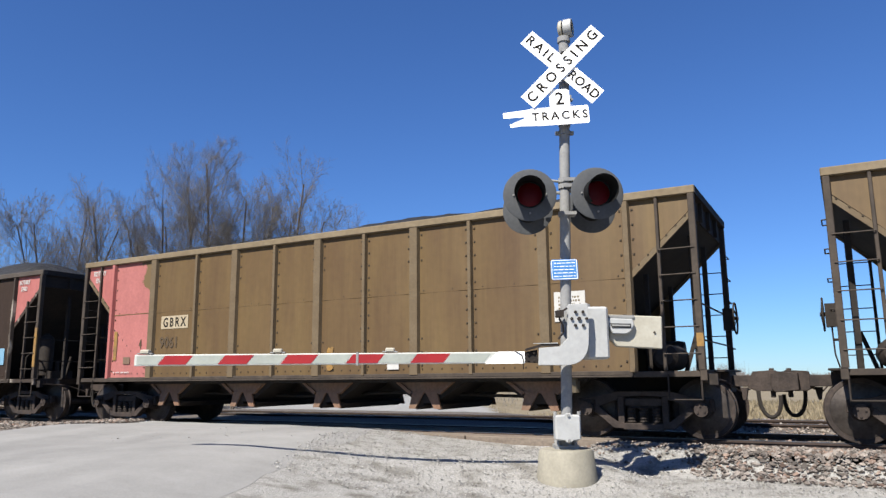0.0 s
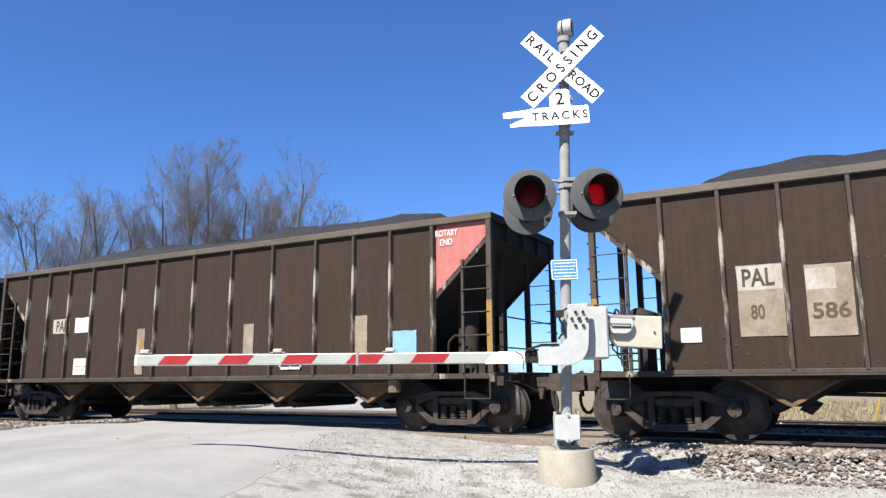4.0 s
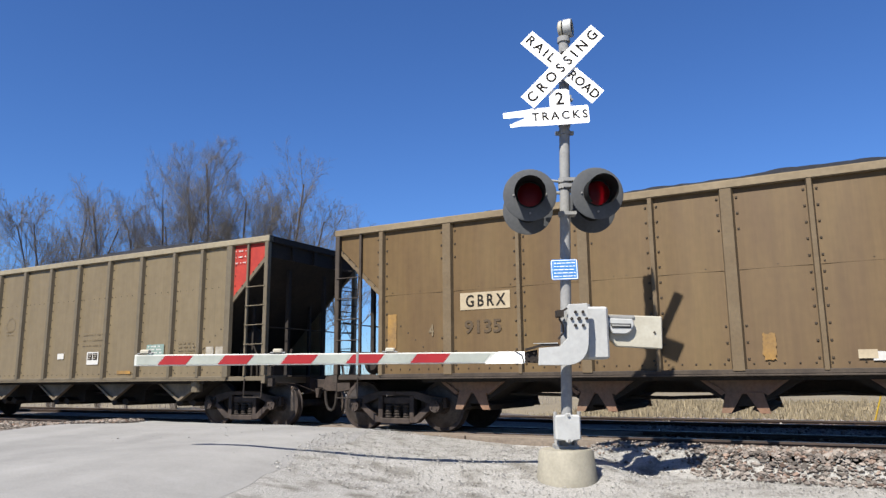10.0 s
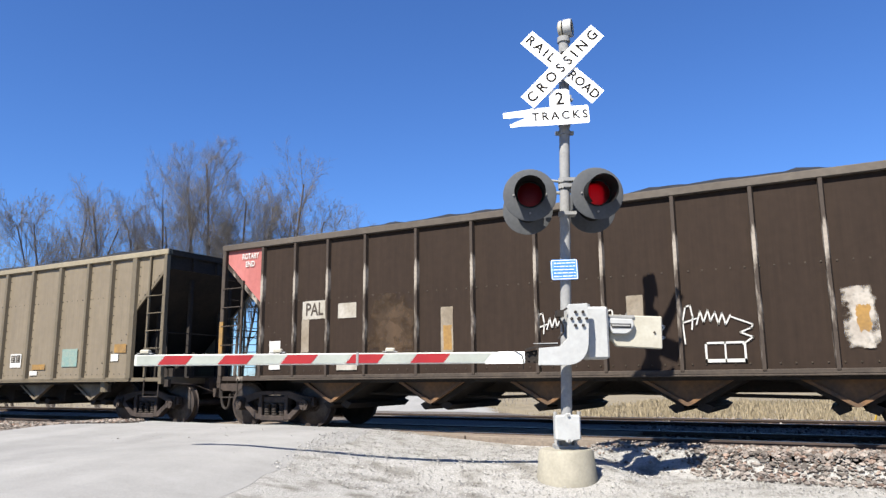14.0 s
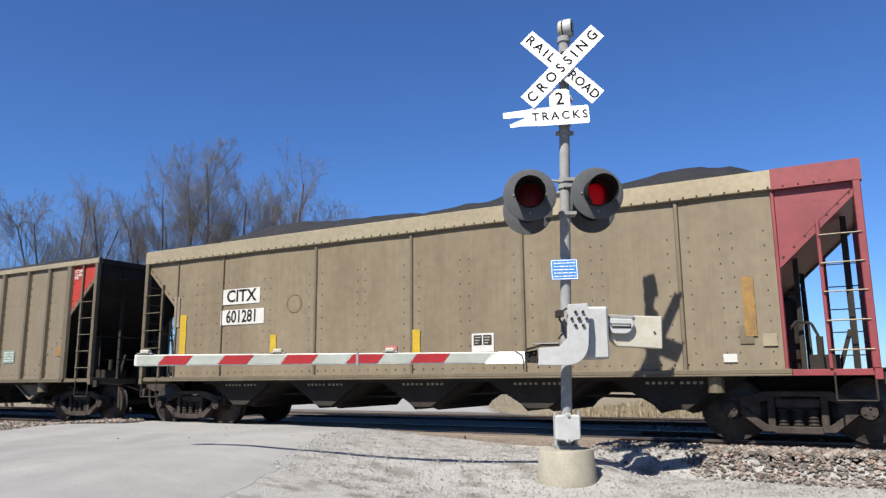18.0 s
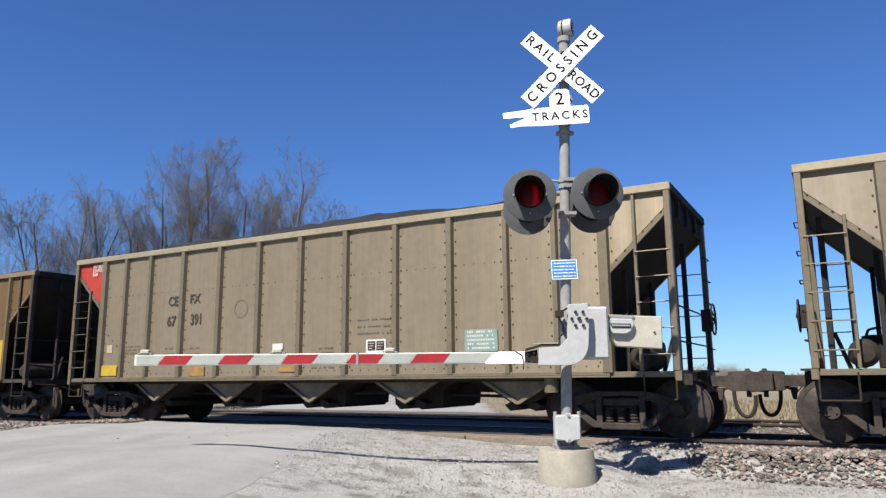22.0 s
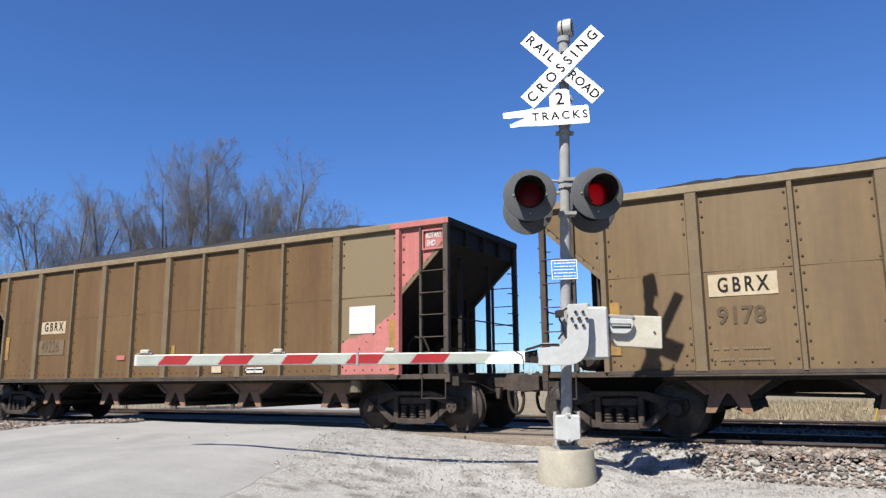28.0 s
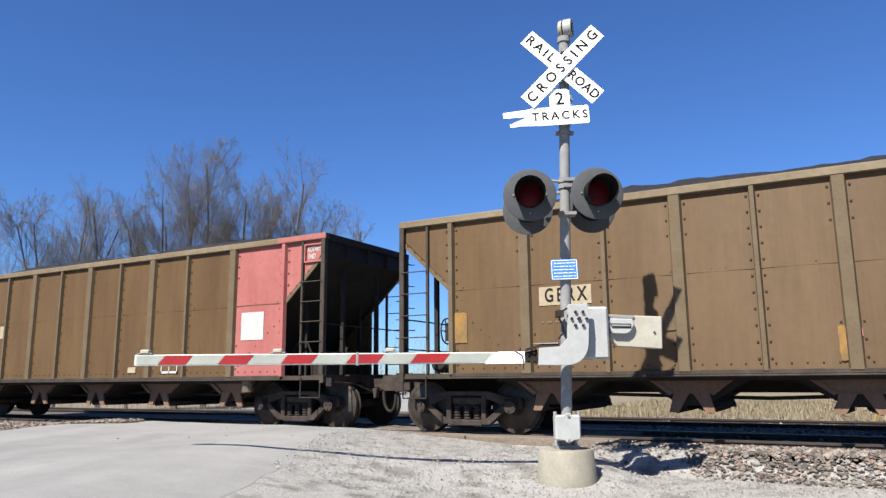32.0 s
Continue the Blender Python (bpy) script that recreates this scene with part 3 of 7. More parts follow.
track("track_near", TRACK_Y, "near railway track with polished rails on dark timber ties")
track("track_far", TRACK2_Y, "far railway track lying in the train's shade")

# Timber crossing panels between and beside the near rails.
crossing = tagged(new("crossing_panels"), "weathered grey timber planks of the road crossing", "level crossing", kind="structure")
rngp = random.Random(5)
for row, (y0, y1) in enumerate(((11.58, 11.82), (11.83, 12.05), (12.28, 12.62), (12.63, 12.99), (13.0, 13.36), (13.37, 13.50), (13.72, 13.98), (13.99, 14.25))):
    x = -13.6
    while x < -3.4:
        ln = 2.55
        bm = bmesh.new()
        box(bm, x, min(x + ln - 0.02, -3.33), y0, y1 - 0.012, -0.2, -0.012 - 0.008 * rngp.random())
        part("plank", bm, M["plank"], crossing, bevel=0.012)
        x += ln


def grass_field(name, n, x0, x1, y0, y1, hmin, hmax, seed, label):
    rng = np.random.default_rng(seed)
    verts, faces = [], []
    for _ in range(n):
        x = x0 + (x1 - x0) * rng.random()
        y = y0 + (y1 - y0) * rng.random() ** 1.3
        if -9.5 < across(x, y) < 1.9:
            continue
        h = (hmin + (hmax - hmin) * rng.random()) * (0.6 + 0.8 * abs(noise.noise((x * 0.5, y * 0.5, 0))))
        z = ground_z(x, y) - 0.25
        a = rng.random() * 6.283
        w = 0.012 + 0.0006 * y
        dx, dy = math.cos(a) * w, math.sin(a) * w
        lx, ly = (rng.random() - 0.5) * h * 0.8, (rng.random() - 0.5) * h * 0.8
        k = len(verts)
        verts += [(x - dx, y - dy, z), (x + dx, y + dy, z), (x + lx, y + ly, z + h)]
        faces.append((k, k + 1, k + 2))
    me = bpy.data.meshes.new(name)
    me.from_pydata(verts, [], faces)
    me.materials.append(GRASS)
    return tagged(new(name, me), label, kind="stuff")


grass_field("dry_grass", 26000, -14, 14, 20.5, 60, 0.15, 0.5, 11, "dry straw-coloured grass beyond the tracks")
grass_field("dry_grass_by_verge", 5000, -34, -15.5, 7.5, 11.2, 0.04, 0.14, 12, "short dry grass on the road verge")
bm = bmesh.new()
tube(bm, (0.36, 24.0, -0.95), (0.80, 24.0, 0.5), 0.022, n=8)
guy = part("guy_wire_guard", bm, M["yellow"], label="slanting yellow plastic guy-wire guard in the field")
tagged(guy, category="wire guard")
# ---- crossing signal with its gate ----
gate = thing("crossing_signal", "grey railway crossing signal with crossbuck, red lamps and lowered striped gate", "crossing signal",
             pose(-3.03, 8.55, 0, 0, 0, 28.79))
LEAN = 0.031


def mast_x(z):
    return -0.002 + LEAN * z


bm = bmesh.new()
lathe(bm, ((0.0, -0.42), (0.375, -0.42), (0.365, -0.26), (0.325, 0.09), (0.30, 0.125), (0.0, 0.13)), 28, "z")
part("footing", bm, M["concrete"], gate, "round tapered pale concrete footing", pose(-0.015, -0.03, 0), smooth=True)
bm = bmesh.new()
tube(bm, (mast_x(0.15), 0, 0.15), (mast_x(5.36), 0, 5.36), 0.066, n=20)
mast = part("mast", bm, M["galv"], gate, "round galvanised mast", smooth=True)
bm = bmesh.new()
tube(bm, (mast_x(5.36), 0, 5.33), (mast_x(5.36), 0, 5.40), 0.085, n=16)
part("mast_cap", bm, M["galv"], mast, smooth=True)
# base casting with its bolts and the junction box
bm = bmesh.new()
box(bm, -0.15, 0.13, -0.14, 0.14, 0.125, 0.17)
for sx in (-0.11, 0.09):
    for sy in (-0.1, 0.1):
        tube(bm, (sx, sy, 0.17), (sx, sy, 0.225), 0.022, n=6)
tube(bm, (0, 0, 0.17), (0.006, 0, 0.32), 0.105, 0.08, 14)
part("base_casting", bm, M["galv"], gate, "bolted base casting")
bm = bmesh.new()
box(bm, -0.165, 0.135, -0.26, -0.07, 0.235, 0.525)
jbox = part("junction_box", bm, M["box_white"], gate, "white bolted junction box", bevel=0.02)
bm = bmesh.new()
slab(bm, ((-0.15, 0.25), (-0.06, 0.25), (-0.04, 0.215), (0.015, 0.215), (0.035, 0.25), (0.12, 0.25), (0.12, 0.51), (0.035, 0.51), (0.015, 0.55), (-0.04, 0.55), (-0.06, 0.51), (-0.15, 0.51)), -0.275, -0.262)
lid = part("lid", bm, M["box_white"], jbox, bevel=0.004)
for z in (0.24, 0.525):
    bm = bmesh.new()
    tube(bm, (-0.012, -0.295, z), (-0.012, -0.27, z), 0.017, n=6)
    part("bolt", bm, M["galv"], jbox)
for sx in (-0.155, 0.125):
    bm = bmesh.new()
    tube(bm, (sx + 0.0, -0.2, 0.52), (sx, -0.2, 0.565), 0.022, n=8)
    part("conduit_stub", bm, M["galv"], jbox)

# crossbuck


def sign_plate(name, w, h, y, x, z, turn, label, corner=0.02, parent=gate, mat=None):
    pts = [(-w / 2 + corner, -h / 2), (w / 2 - corner, -h / 2), (w / 2, -h / 2 + corner), (w / 2, h / 2 - corner), (w / 2 - corner, h / 2), (-w / 2 + corner, h / 2), (-w / 2, h / 2 - corner), (-w / 2, -h / 2 + corner)]
    b = bmesh.new()
    slab(b, pts, -0.003, 0.003)
    return part(name, b, mat or M["sign_white"], parent, label, Matrix.Translation((x, y, z)) @ pose(0, 0, 0, 0, turn, 0))


b1 = sign_plate("crossbuck_blade", 1.22, 0.236, -0.200, 0.092, 4.900, 42.8, "white blade lettered in black", 0.004)
b2 = sign_plate("crossbuck_blade", 1.355, 0.225, -0.220, 0.098, 4.902, -46.3, "white blade lettered in black", 0.004)
LY = -0.0042
lettering("RAIL", 0.172, M["black"], b1, -0.365, LY, 0.0, spacing=1.38, bold=0.020)
lettering("ROAD", 0.172, M["black"], b1, 0.365, LY, 0.0, spacing=1.08, narrow=0.94, bold=0.020)
lettering("CROSSING", 0.180, M["black"], b2, 0.0, LY, 0.0, spacing=1.66, bold=0.020)
num = sign_plate("track_number_plate", 0.262, 0.27, -0.197, 0.044, 4.462, -2.5, "white plate with the number of tracks", 0.03)
lettering("2", 0.235, M["black"], num, 0.0, LY, 0.0, bold=0.012)
bm = bmesh.new()
slab(bm, ((-0.675, 0.085), (-0.36, 0.108), (-0.30, 0.12), (0.405, 0.120), (0.418, 0.105), (0.418, -0.100), (0.40, -0.118), (-0.20, -0.118), (-0.46, -0.105), (-0.595, -0.118), (-0.60, -0.075), (-0.43, -0.015), (-0.40, 0.012), (-0.675, 0.010)), -0.003, 0.003)
tr = part("tracks_plate", bm, M["sign_white"], gate, "white plate lettered in black, split and torn at one end",
          Matrix.Translation((-0.005, -0.203, 4.236)) @ pose(0, 0, 0, 0, -3.6, 0))
lettering("TRACKS", 0.150, M["black"], tr, 0.045, LY, 0.0, spacing=1.42, bold=0.020)
for z in (4.2, 4.5, 4.9, 5.15):
    bm = bmesh.new()
    lathe(bm, ((0.0, -0.035), (0.078, -0.035), (0.078, 0.035), (0.0, 0.035)), 16, "z")
    box(bm, -0.06, 0.06, -0.19, -0.06, -0.025, 0.025)
    tube(bm, (0.085, -0.10, 0), (0.085, -0.03, 0), 0.014, n=6)
    part("clamp", bm, M["galv"], gate, m=pose(mast_x(z), 0, z))

# bell on the mast's top
bm = bmesh.new()
lathe(bm, ((0.0, -0.085), (0.112, -0.085), (0.118, -0.112), (0.134, -0.112), (0.138, -0.10), (0.138, 0.006), (0.125, 0.012), (0.0, 0.012)), 28)
bell = part("bell", bm, M["box_white"], gate, "white drum-shaped electric bell", pose(0.185, 0, 5.525, 0, 0, 68) @ Matrix.Diagonal((0.88, 0.88, 0.88, 1)), smooth=True)
bm = bmesh.new()
lathe(bm, ((0.0, 0.0125), (0.108, 0.0125), (0.108, 0.030), (0.0, 0.030)), 24)
part("bell_gap", bm, M["lamp_black"], bell)
bm = bmesh.new()
lathe(bm, ((0.0, 0.031), (0.128, 0.031), (0.134, 0.045), (0.126, 0.075), (0.09, 0.098), (0.0, 0.105)), 28)
part("gong", bm, M["box_cream"], bell, "rounded gong", smooth=True)
bm = bmesh.new()
lathe(bm, ((0.0, -0.0895), (0.110, -0.0895), (0.110, -0.0855), (0.0, -0.0855)), 24)
part("bell_face", bm, M["grime"], bell)

# lamps
GLASS = bpy.data.materials.new("red_lens_glass")
GLASS.use_nodes = True
gp = GLASS.node_tree.nodes["Principled BSDF"]
gp.inputs["Base Color"].default_value = (0.34, 0.004, 0.018, 1)
gp.inputs["Roughness"].default_value = 0.5
gp.inputs["Transmission Weight"].default_value = 0.85
gp.inputs["IOR"].default_value = 1.25
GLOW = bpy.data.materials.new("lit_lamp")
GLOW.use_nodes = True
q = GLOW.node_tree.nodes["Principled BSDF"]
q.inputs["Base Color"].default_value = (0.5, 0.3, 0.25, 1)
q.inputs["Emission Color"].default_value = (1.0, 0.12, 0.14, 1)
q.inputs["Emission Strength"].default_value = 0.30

bm = bmesh.new()
tube(bm, (-0.33, -0.02, 3.46), (0.30, -0.02, 3.40), 0.018, n=10)
part("crossarm", bm, M["galv"], gate, "slender lamp crossarm")
for z in (3.36, 3.44, 3.0):
    bm = bmesh.new()
    lathe(bm, ((0.0, -0.03), (0.085, -0.03), (0.085, 0.03), (0.0, 0.03)), 16, "z")
    box(bm, -0.03, 0.13, -0.09, 0.06, -0.022, 0.022)
    part("lamp_clamp", bm, M["galv"], gate, m=pose(mast_x(z), 0, z))

bm = bmesh.new()
lathe(bm, ((0.0, -0.028), (0.078, -0.028), (0.078, 0.028), (0.0, 0.028)), 16, "z")
for sx in (-1, 1):
    box(bm, sx * 0.092 - 0.025, sx * 0.092 + 0.025, -0.03, 0.03, -0.02, 0.02)
    tube(bm, (sx * 0.098, -0.06, 0), (sx * 0.098, 0.05, 0), 0.012, n=6)
part("plate_clamp", bm, M["galv"], gate, "grey steel band clamp", pose(mast_x(4.075), 0, 4.075))


def crossing_lamp(x, z, yaw):
    """A red lamp facing the road, its dark hood, and the disc of the lamp behind it that faces the other way."""
    root = bmesh.new()
    lathe(root, ((0.154, -0.004), (0.310, -0.001), (0.330, 0.010), (0.330, 0.014), (0.305, 0.006), (0.154, 0.004)), 40, caps=False)
    lamp = part("lamp", root, M["lamp_grey"], gate, "round grey lamp background disc", pose(x, -0.29, z, 0, 0, yaw), smooth=True)
    b = bmesh.new()
    lathe(b, ((0.0, 0.24), (0.12, 0.23), (0.168, 0.14), (0.172, -0.012), (0.158, -0.012), (0.153, 0.13), (0.10, 0.21), (0.0, 0.22)), 28)
    part("housing", b, M["lamp_black"], lamp, smooth=True)
    b = bmesh.new()
    lathe(b, ((0.0, -0.035), (0.08, -0.03), (0.13, -0.018), (0.152, -0.004), (0.152, 0.004), (0.0, 0.004)), 28)
    part("lens", b, GLASS, lamp, "red glass lens", smooth=True)
    # hood: a tube that droops towards the road, open below
    b = bmesh.new()
    n, rows = 30, 7
    grid = []
    for j in range(rows):
        f = j / (rows - 1)
        ring = []
        for i in range(n + 1):
            a = radians(-50 + 280 * i / n)
            rr = 0.172 + 0.012 * f
            ln = 0.34 * f * (0.80 + 0.20 * math.sin(a))
            ring.append((rr * math.cos(a), -0.008 - ln, rr * math.sin(a) - 0.10 * ln))
        grid.append(ring)
    for thick in (0.0, 0.004):
        vs = [[b.verts.new((p[0] * (1 + thick * 6), p[1], p[2] * (1 + thick * 6))) for p in ring] for ring in grid]
        for j in range(rows - 1):
            for i in range(n):
                b.faces.new((vs[j][i], vs[j][i + 1], vs[j + 1][i + 1], vs[j + 1][i]))
    part("hood", b, M["lamp_black"], lamp, "black drooping hood", smooth=True)
    for sx, sz in ((-0.2, 0.0), (0.2, 0.0), (0.0, -0.235)):
        b = bmesh.new()
        tube(b, (sx, -0.02, sz), (sx, 0.0, sz), 0.012, n=6)
        part("screw", b, M["galv"], lamp)
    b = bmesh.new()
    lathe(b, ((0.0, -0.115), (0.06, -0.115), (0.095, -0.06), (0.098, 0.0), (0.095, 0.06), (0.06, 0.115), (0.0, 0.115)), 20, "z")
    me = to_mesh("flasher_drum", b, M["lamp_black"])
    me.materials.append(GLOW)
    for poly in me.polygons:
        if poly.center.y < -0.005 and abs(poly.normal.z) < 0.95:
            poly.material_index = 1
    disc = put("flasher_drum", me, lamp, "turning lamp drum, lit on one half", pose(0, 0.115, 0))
    # the lamp behind, facing the other way
    b = bmesh.new()
    lathe(b, ((0.0, -0.01), (0.31, -0.008), (0.328, 0.0), (0.31, 0.006), (0.0, 0.008)), 40)
    back = part("rear_disc", b, M["lamp_grey"], gate, "grey back of the lamp disc facing away", pose(x + 0.045, 0.34, z - 0.05, 0, 0, yaw), smooth=True)
    b = bmesh.new()
    lathe(b, ((0.0, -0.22), (0.09, -0.2), (0.16, -0.1), (0.17, 0.0), (0.0, 0.0)), 24)
    part("rear_housing", b, M["lamp_black"], back, smooth=True)
    b = bmesh.new()
    tube(b, (x, -0.08, z + 0.10), (x, 0.28, z + 0.10), 0.022, n=8)
    tube(b, (x, 0.02, z + 0.10), (mast_x(z), 0.02, z + 0.10), 0.022, n=8)
    part("lamp_bracket", b, M["galv"], gate)
    return disc


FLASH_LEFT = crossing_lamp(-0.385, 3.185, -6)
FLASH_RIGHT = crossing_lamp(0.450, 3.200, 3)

# blue notice with lines too small to read
blue = sign_plate("notice", 0.335, 0.255, -0.10, 0.038, 2.277, -1.5, "small blue notice with white lettering", 0.022, mat=M["sign_blue"])
bm = bmesh.new()
for (x0, x1, z0, z1) in ((-0.158, 0.158, 0.112, 0.119), (-0.158, 0.158, -0.119, -0.112), (-0.158, -0.151, -0.112, 0.112), (0.151, 0.158, -0.112, 0.112)):
    box(bm, x0, x1, -0.0055, -0.0035, z0, z1)
part("border", bm, M["sign_white"], blue)
rngn = random.Random(3)
for i in range(5):
    z = 0.082 - i * 0.041
    x = -0.13
    while x < 0.12:
        w = 0.02 + 0.05 * rngn.random()
        bm = bmesh.new()
        box(bm, x, min(x + w, 0.135), -0.0055, -0.0035, z - 0.006, z + 0.004)
        part("text_bar", bm, M["sign_white"], blue)
        x += w + 0.014

# gate mechanism
bm = bmesh.new()
box(bm, 0.245, 0.515, -0.27, 0.14, 1.175, 1.80)
mech = part("mechanism_housing", bm, M["box_white"], gate, "white gate mechanism housing", bevel=0.025)
bm = bmesh.new()
tube(bm, (0.30, -0.1, 1.80), (0.30, -0.1, 1.845), 0.035, n=10)
part("housing_plug", bm, M["galv"], mech)
bm = bmesh.new()
tube(bm, (0.07, -0.30, 1.62), (0.30, -0.12, 1.62), 0.06, n=14)
part("pivot_shaft", bm, M["grime"], gate)
# curved arm support: a plate that sweeps from the pivot down to the gate arm
outer, inner = [], []
for i in range(9):
    a = radians(-90 * i / 8)
    outer.append((0.0 + 0.235 * math.cos(a), 1.345 + 0.24 * math.sin(a)))
elbow = [(0.015, 1.815), (0.245, 1.825), (0.25, 1.62)] + outer + [(-0.36, 1.105), (-0.345, 1.305), (-0.10, 1.315), (-0.055, 1.36), (0.012, 1.42)]
bm = bmesh.new()
slab(bm, elbow, -0.415, -0.385)
elb = part("arm_support", bm, M["box_white"], gate, "curved white arm support", bevel=0.006)
bm = bmesh.new()
slab(bm, [(x * 0.98 + 0.012, z) for x, z in elbow], -0.24, -0.22)
part("arm_support", bm, M["box_white"], gate, "curved white arm support", bevel=0.006)
for bx, bz in ((0.096, 1.722), (0.182, 1.721), (0.048, 1.644), (0.222, 1.642), (0.088, 1.565), (0.18, 1.564), (0.135, 1.643)):
    bm = bmesh.new()
    tube(bm, (bx, -0.44, bz), (bx, -0.41, bz), 0.019 if bx != 0.135 else 0.024, n=6)
    part("bolt", bm, M["grime"], elb)
# counterweight
bm = bmesh.new()
slab(bm, ((0.55, 1.715), (1.205, 1.685), (1.19, 1.29), (0.64, 1.325), (0.55, 1.42)), -0.12, -0.03)
cw = part("counterweight", bm, M["box_cream"], gate, "yellowed white counterweight block", bevel=0.012)
bm = bmesh.new()
slab(bm, ((0.50, 1.665), (0.83, 1.655), (0.845, 1.58), (0.80, 1.50), (0.74, 1.468), (0.58, 1.475), (0.50, 1.60)), -0.19, -0.15)
part("counterweight_arm", bm, M["box_white"], gate, bevel=0.012)
bm = bmesh.new()
slab(bm, ((0.55, 1.60), (0.80, 1.595), (0.80, 1.545), (0.57, 1.55)), -0.199, -0.1925)
slot = part("slot", bm, M["lamp_black"], gate)
bm = bmesh.new()
slab(bm, ((0.56, 1.588), (0.79, 1.583), (0.79, 1.562), (0.57, 1.566)), -0.206, -0.2005)
part("slot_bar", bm, M["galv"], gate)
bm = bmesh.new()
slab(bm, ((0.52, 1.705), (0.86, 1.70), (0.86, 1.668), (0.52, 1.672)), -0.14, -0.05)
part("counterweight_strap", bm, M["galv"], gate)
for x in (1.10,):
    bm = bmesh.new()
    tube(bm, (x, -0.135, 1.49), (x, -0.11, 1.49), 0.014, n=6)
    part("bolt", bm, M["grime"], cw)

# arm
AX0, AX1 = -5.12, -0.51


def arm_z(x):
    return 1.2045 - 0.0013 * (x + 5.12)


bm = bmesh.new()
slab(bm, ((AX0, arm_z(AX0) - 0.067), (AX1, arm_z(AX1) - 0.067), (AX1, arm_z(AX1) + 0.067), (AX0, arm_z(AX0) + 0.067)), -0.33, -0.28)
arm = part("gate_arm", bm, M["arm_white"], gate, "lowered white gate arm with slanting red stripes", bevel=0.008)
for x0, x1 in ((-4.84, -4.51), (-4.13, -3.79), (-3.39, -3.03), (-2.62, -2.50), (-2.47, -2.25), (-1.86, -1.47)):
    z = arm_z(x0)
    bm = bmesh.new()
    s0 = 0.085 if x0 != -2.47 else 0.0
    s1 = 0.085 if x0 != -2.62 else 0.0
    slab(bm, ((x0, z - 0.052), (x1, z - 0.052), (x1 + s1, z + 0.052), (x0 + s0, z + 0.052)), -0.334, -0.330)
    part("stripe", bm, M["arm_red"], arm, "red slanting stripe")
for x0, x1, a, b in ((-5.09, -4.85, 0, 1), (-4.50, -4.14, 1, 1), (-3.78, -3.40, 1, 1), (-3.02, -2.63, 1, 1), (-2.24, -1.87, 1, 1), (-1.46, -0.99, 1, 1)):
    z = arm_z(x0)
    bm = bmesh.new()
    slab(bm, ((x0, z - 0.050), (x1, z - 0.050), (x1 + 0.085 * b, z + 0.050), (x0 + 0.085 * a, z + 0.050)), -0.333, -0.330)
    part("stripe", bm, M["arm_pale"], arm, "dulled greenish-white stripe")
bm = bmesh.new()
slab(bm, ((-2.5, arm_z(-2.5) - 0.078), (-2.472, arm_z(-2.5) - 0.078), (-2.472, arm_z(-2.5) + 0.078), (-2.5, arm_z(-2.5) + 0.078)), -0.337, -0.275)
part("arm_splice", bm, M["galv"], arm)
bm = bmesh.new()
slab(bm, ((-0.98, arm_z(-1) - 0.07), (AX1, arm_z(-1) - 0.07), (AX1, arm_z(-1) + 0.07), (-0.82, arm_z(-1) + 0.07)), -0.3345, -0.3305)
part("arm_root_panel", bm, M["sign_white"], arm, "bright white root of the arm")
for x in (-5.0, -3.43, -2.10):
    bm = bmesh.new()
    box(bm, x - 0.055, x + 0.055, -0.345, -0.265, arm_z(x) + 0.074, arm_z(x) + 0.125)
    lampa = part("arm_lamp", bm, M["box_cream"], arm, "small grey lamp on the arm", bevel=0.012)
    bm = bmesh.new()
    box(bm, x - 0.09, x + 0.09, -0.335, -0.275, arm_z(x) + 0.0745, arm_z(x) + 0.088)
    part("lamp_foot", bm, M["galv"], lampa)
bm = bmesh.new()
slab(bm, ((-0.51, 1.26), (-0.36, 1.29), (-0.34, 1.13), (-0.51, 1.14)), -0.32, -0.29)
for bx, bz in ((-0.47, 1.24), (-0.47, 1.17), (-0.40, 1.25), (-0.40, 1.16)):
    tube(bm, (bx, -0.345, bz), (bx, -0.31, bz), 0.013, n=6)
part("arm_adapter", bm, M["grime"], gate, "rusty bolted arm adapter")
bm = bmesh.new()
slab(bm, ((-0.50, 1.272), (-0.30, 1.325), (-0.10, 1.325), (-0.10, 1.355), (-0.31, 1.355), (-0.50, 1.30)), -0.37, -0.33)
part("adapter_strap", bm, M["grime"], gate)
bm = bmesh.new()
slab(bm, ((-0.40, 1.357), (-0.12, 1.357), (-0.12, 1.367), (-0.40, 1.362)), -0.38, -0.30)
part("strap_cap", bm, M["box_white"], gate)
bm = bmesh.new()
chain(bm, [Vector(p) for p in ((-0.62, -0.34, 1.27), (-0.545, -0.345, 1.23), (-0.525, -0.345, 1.15), (-0.53, -0.34, 1.06))], 0.006, 5)
part("lamp_cable", bm, M["lamp_black"], gate)
bm = bmesh.new()
chain(bm, [Vector(p) for p in ((0.02, -0.3, 1.78), (-0.05, -0.28, 1.74), (-0.075, -0.26, 1.66), (-0.03, -0.24, 1.58), (-0.02, -0.2, 1.5), (-0.08, -0.18, 1.42))], 0.012, 6)
box(bm, -0.10, -0.02, -0.3, -0.12, 1.68, 1.76)
part("hose_fitting", bm, M["grime"], gate)
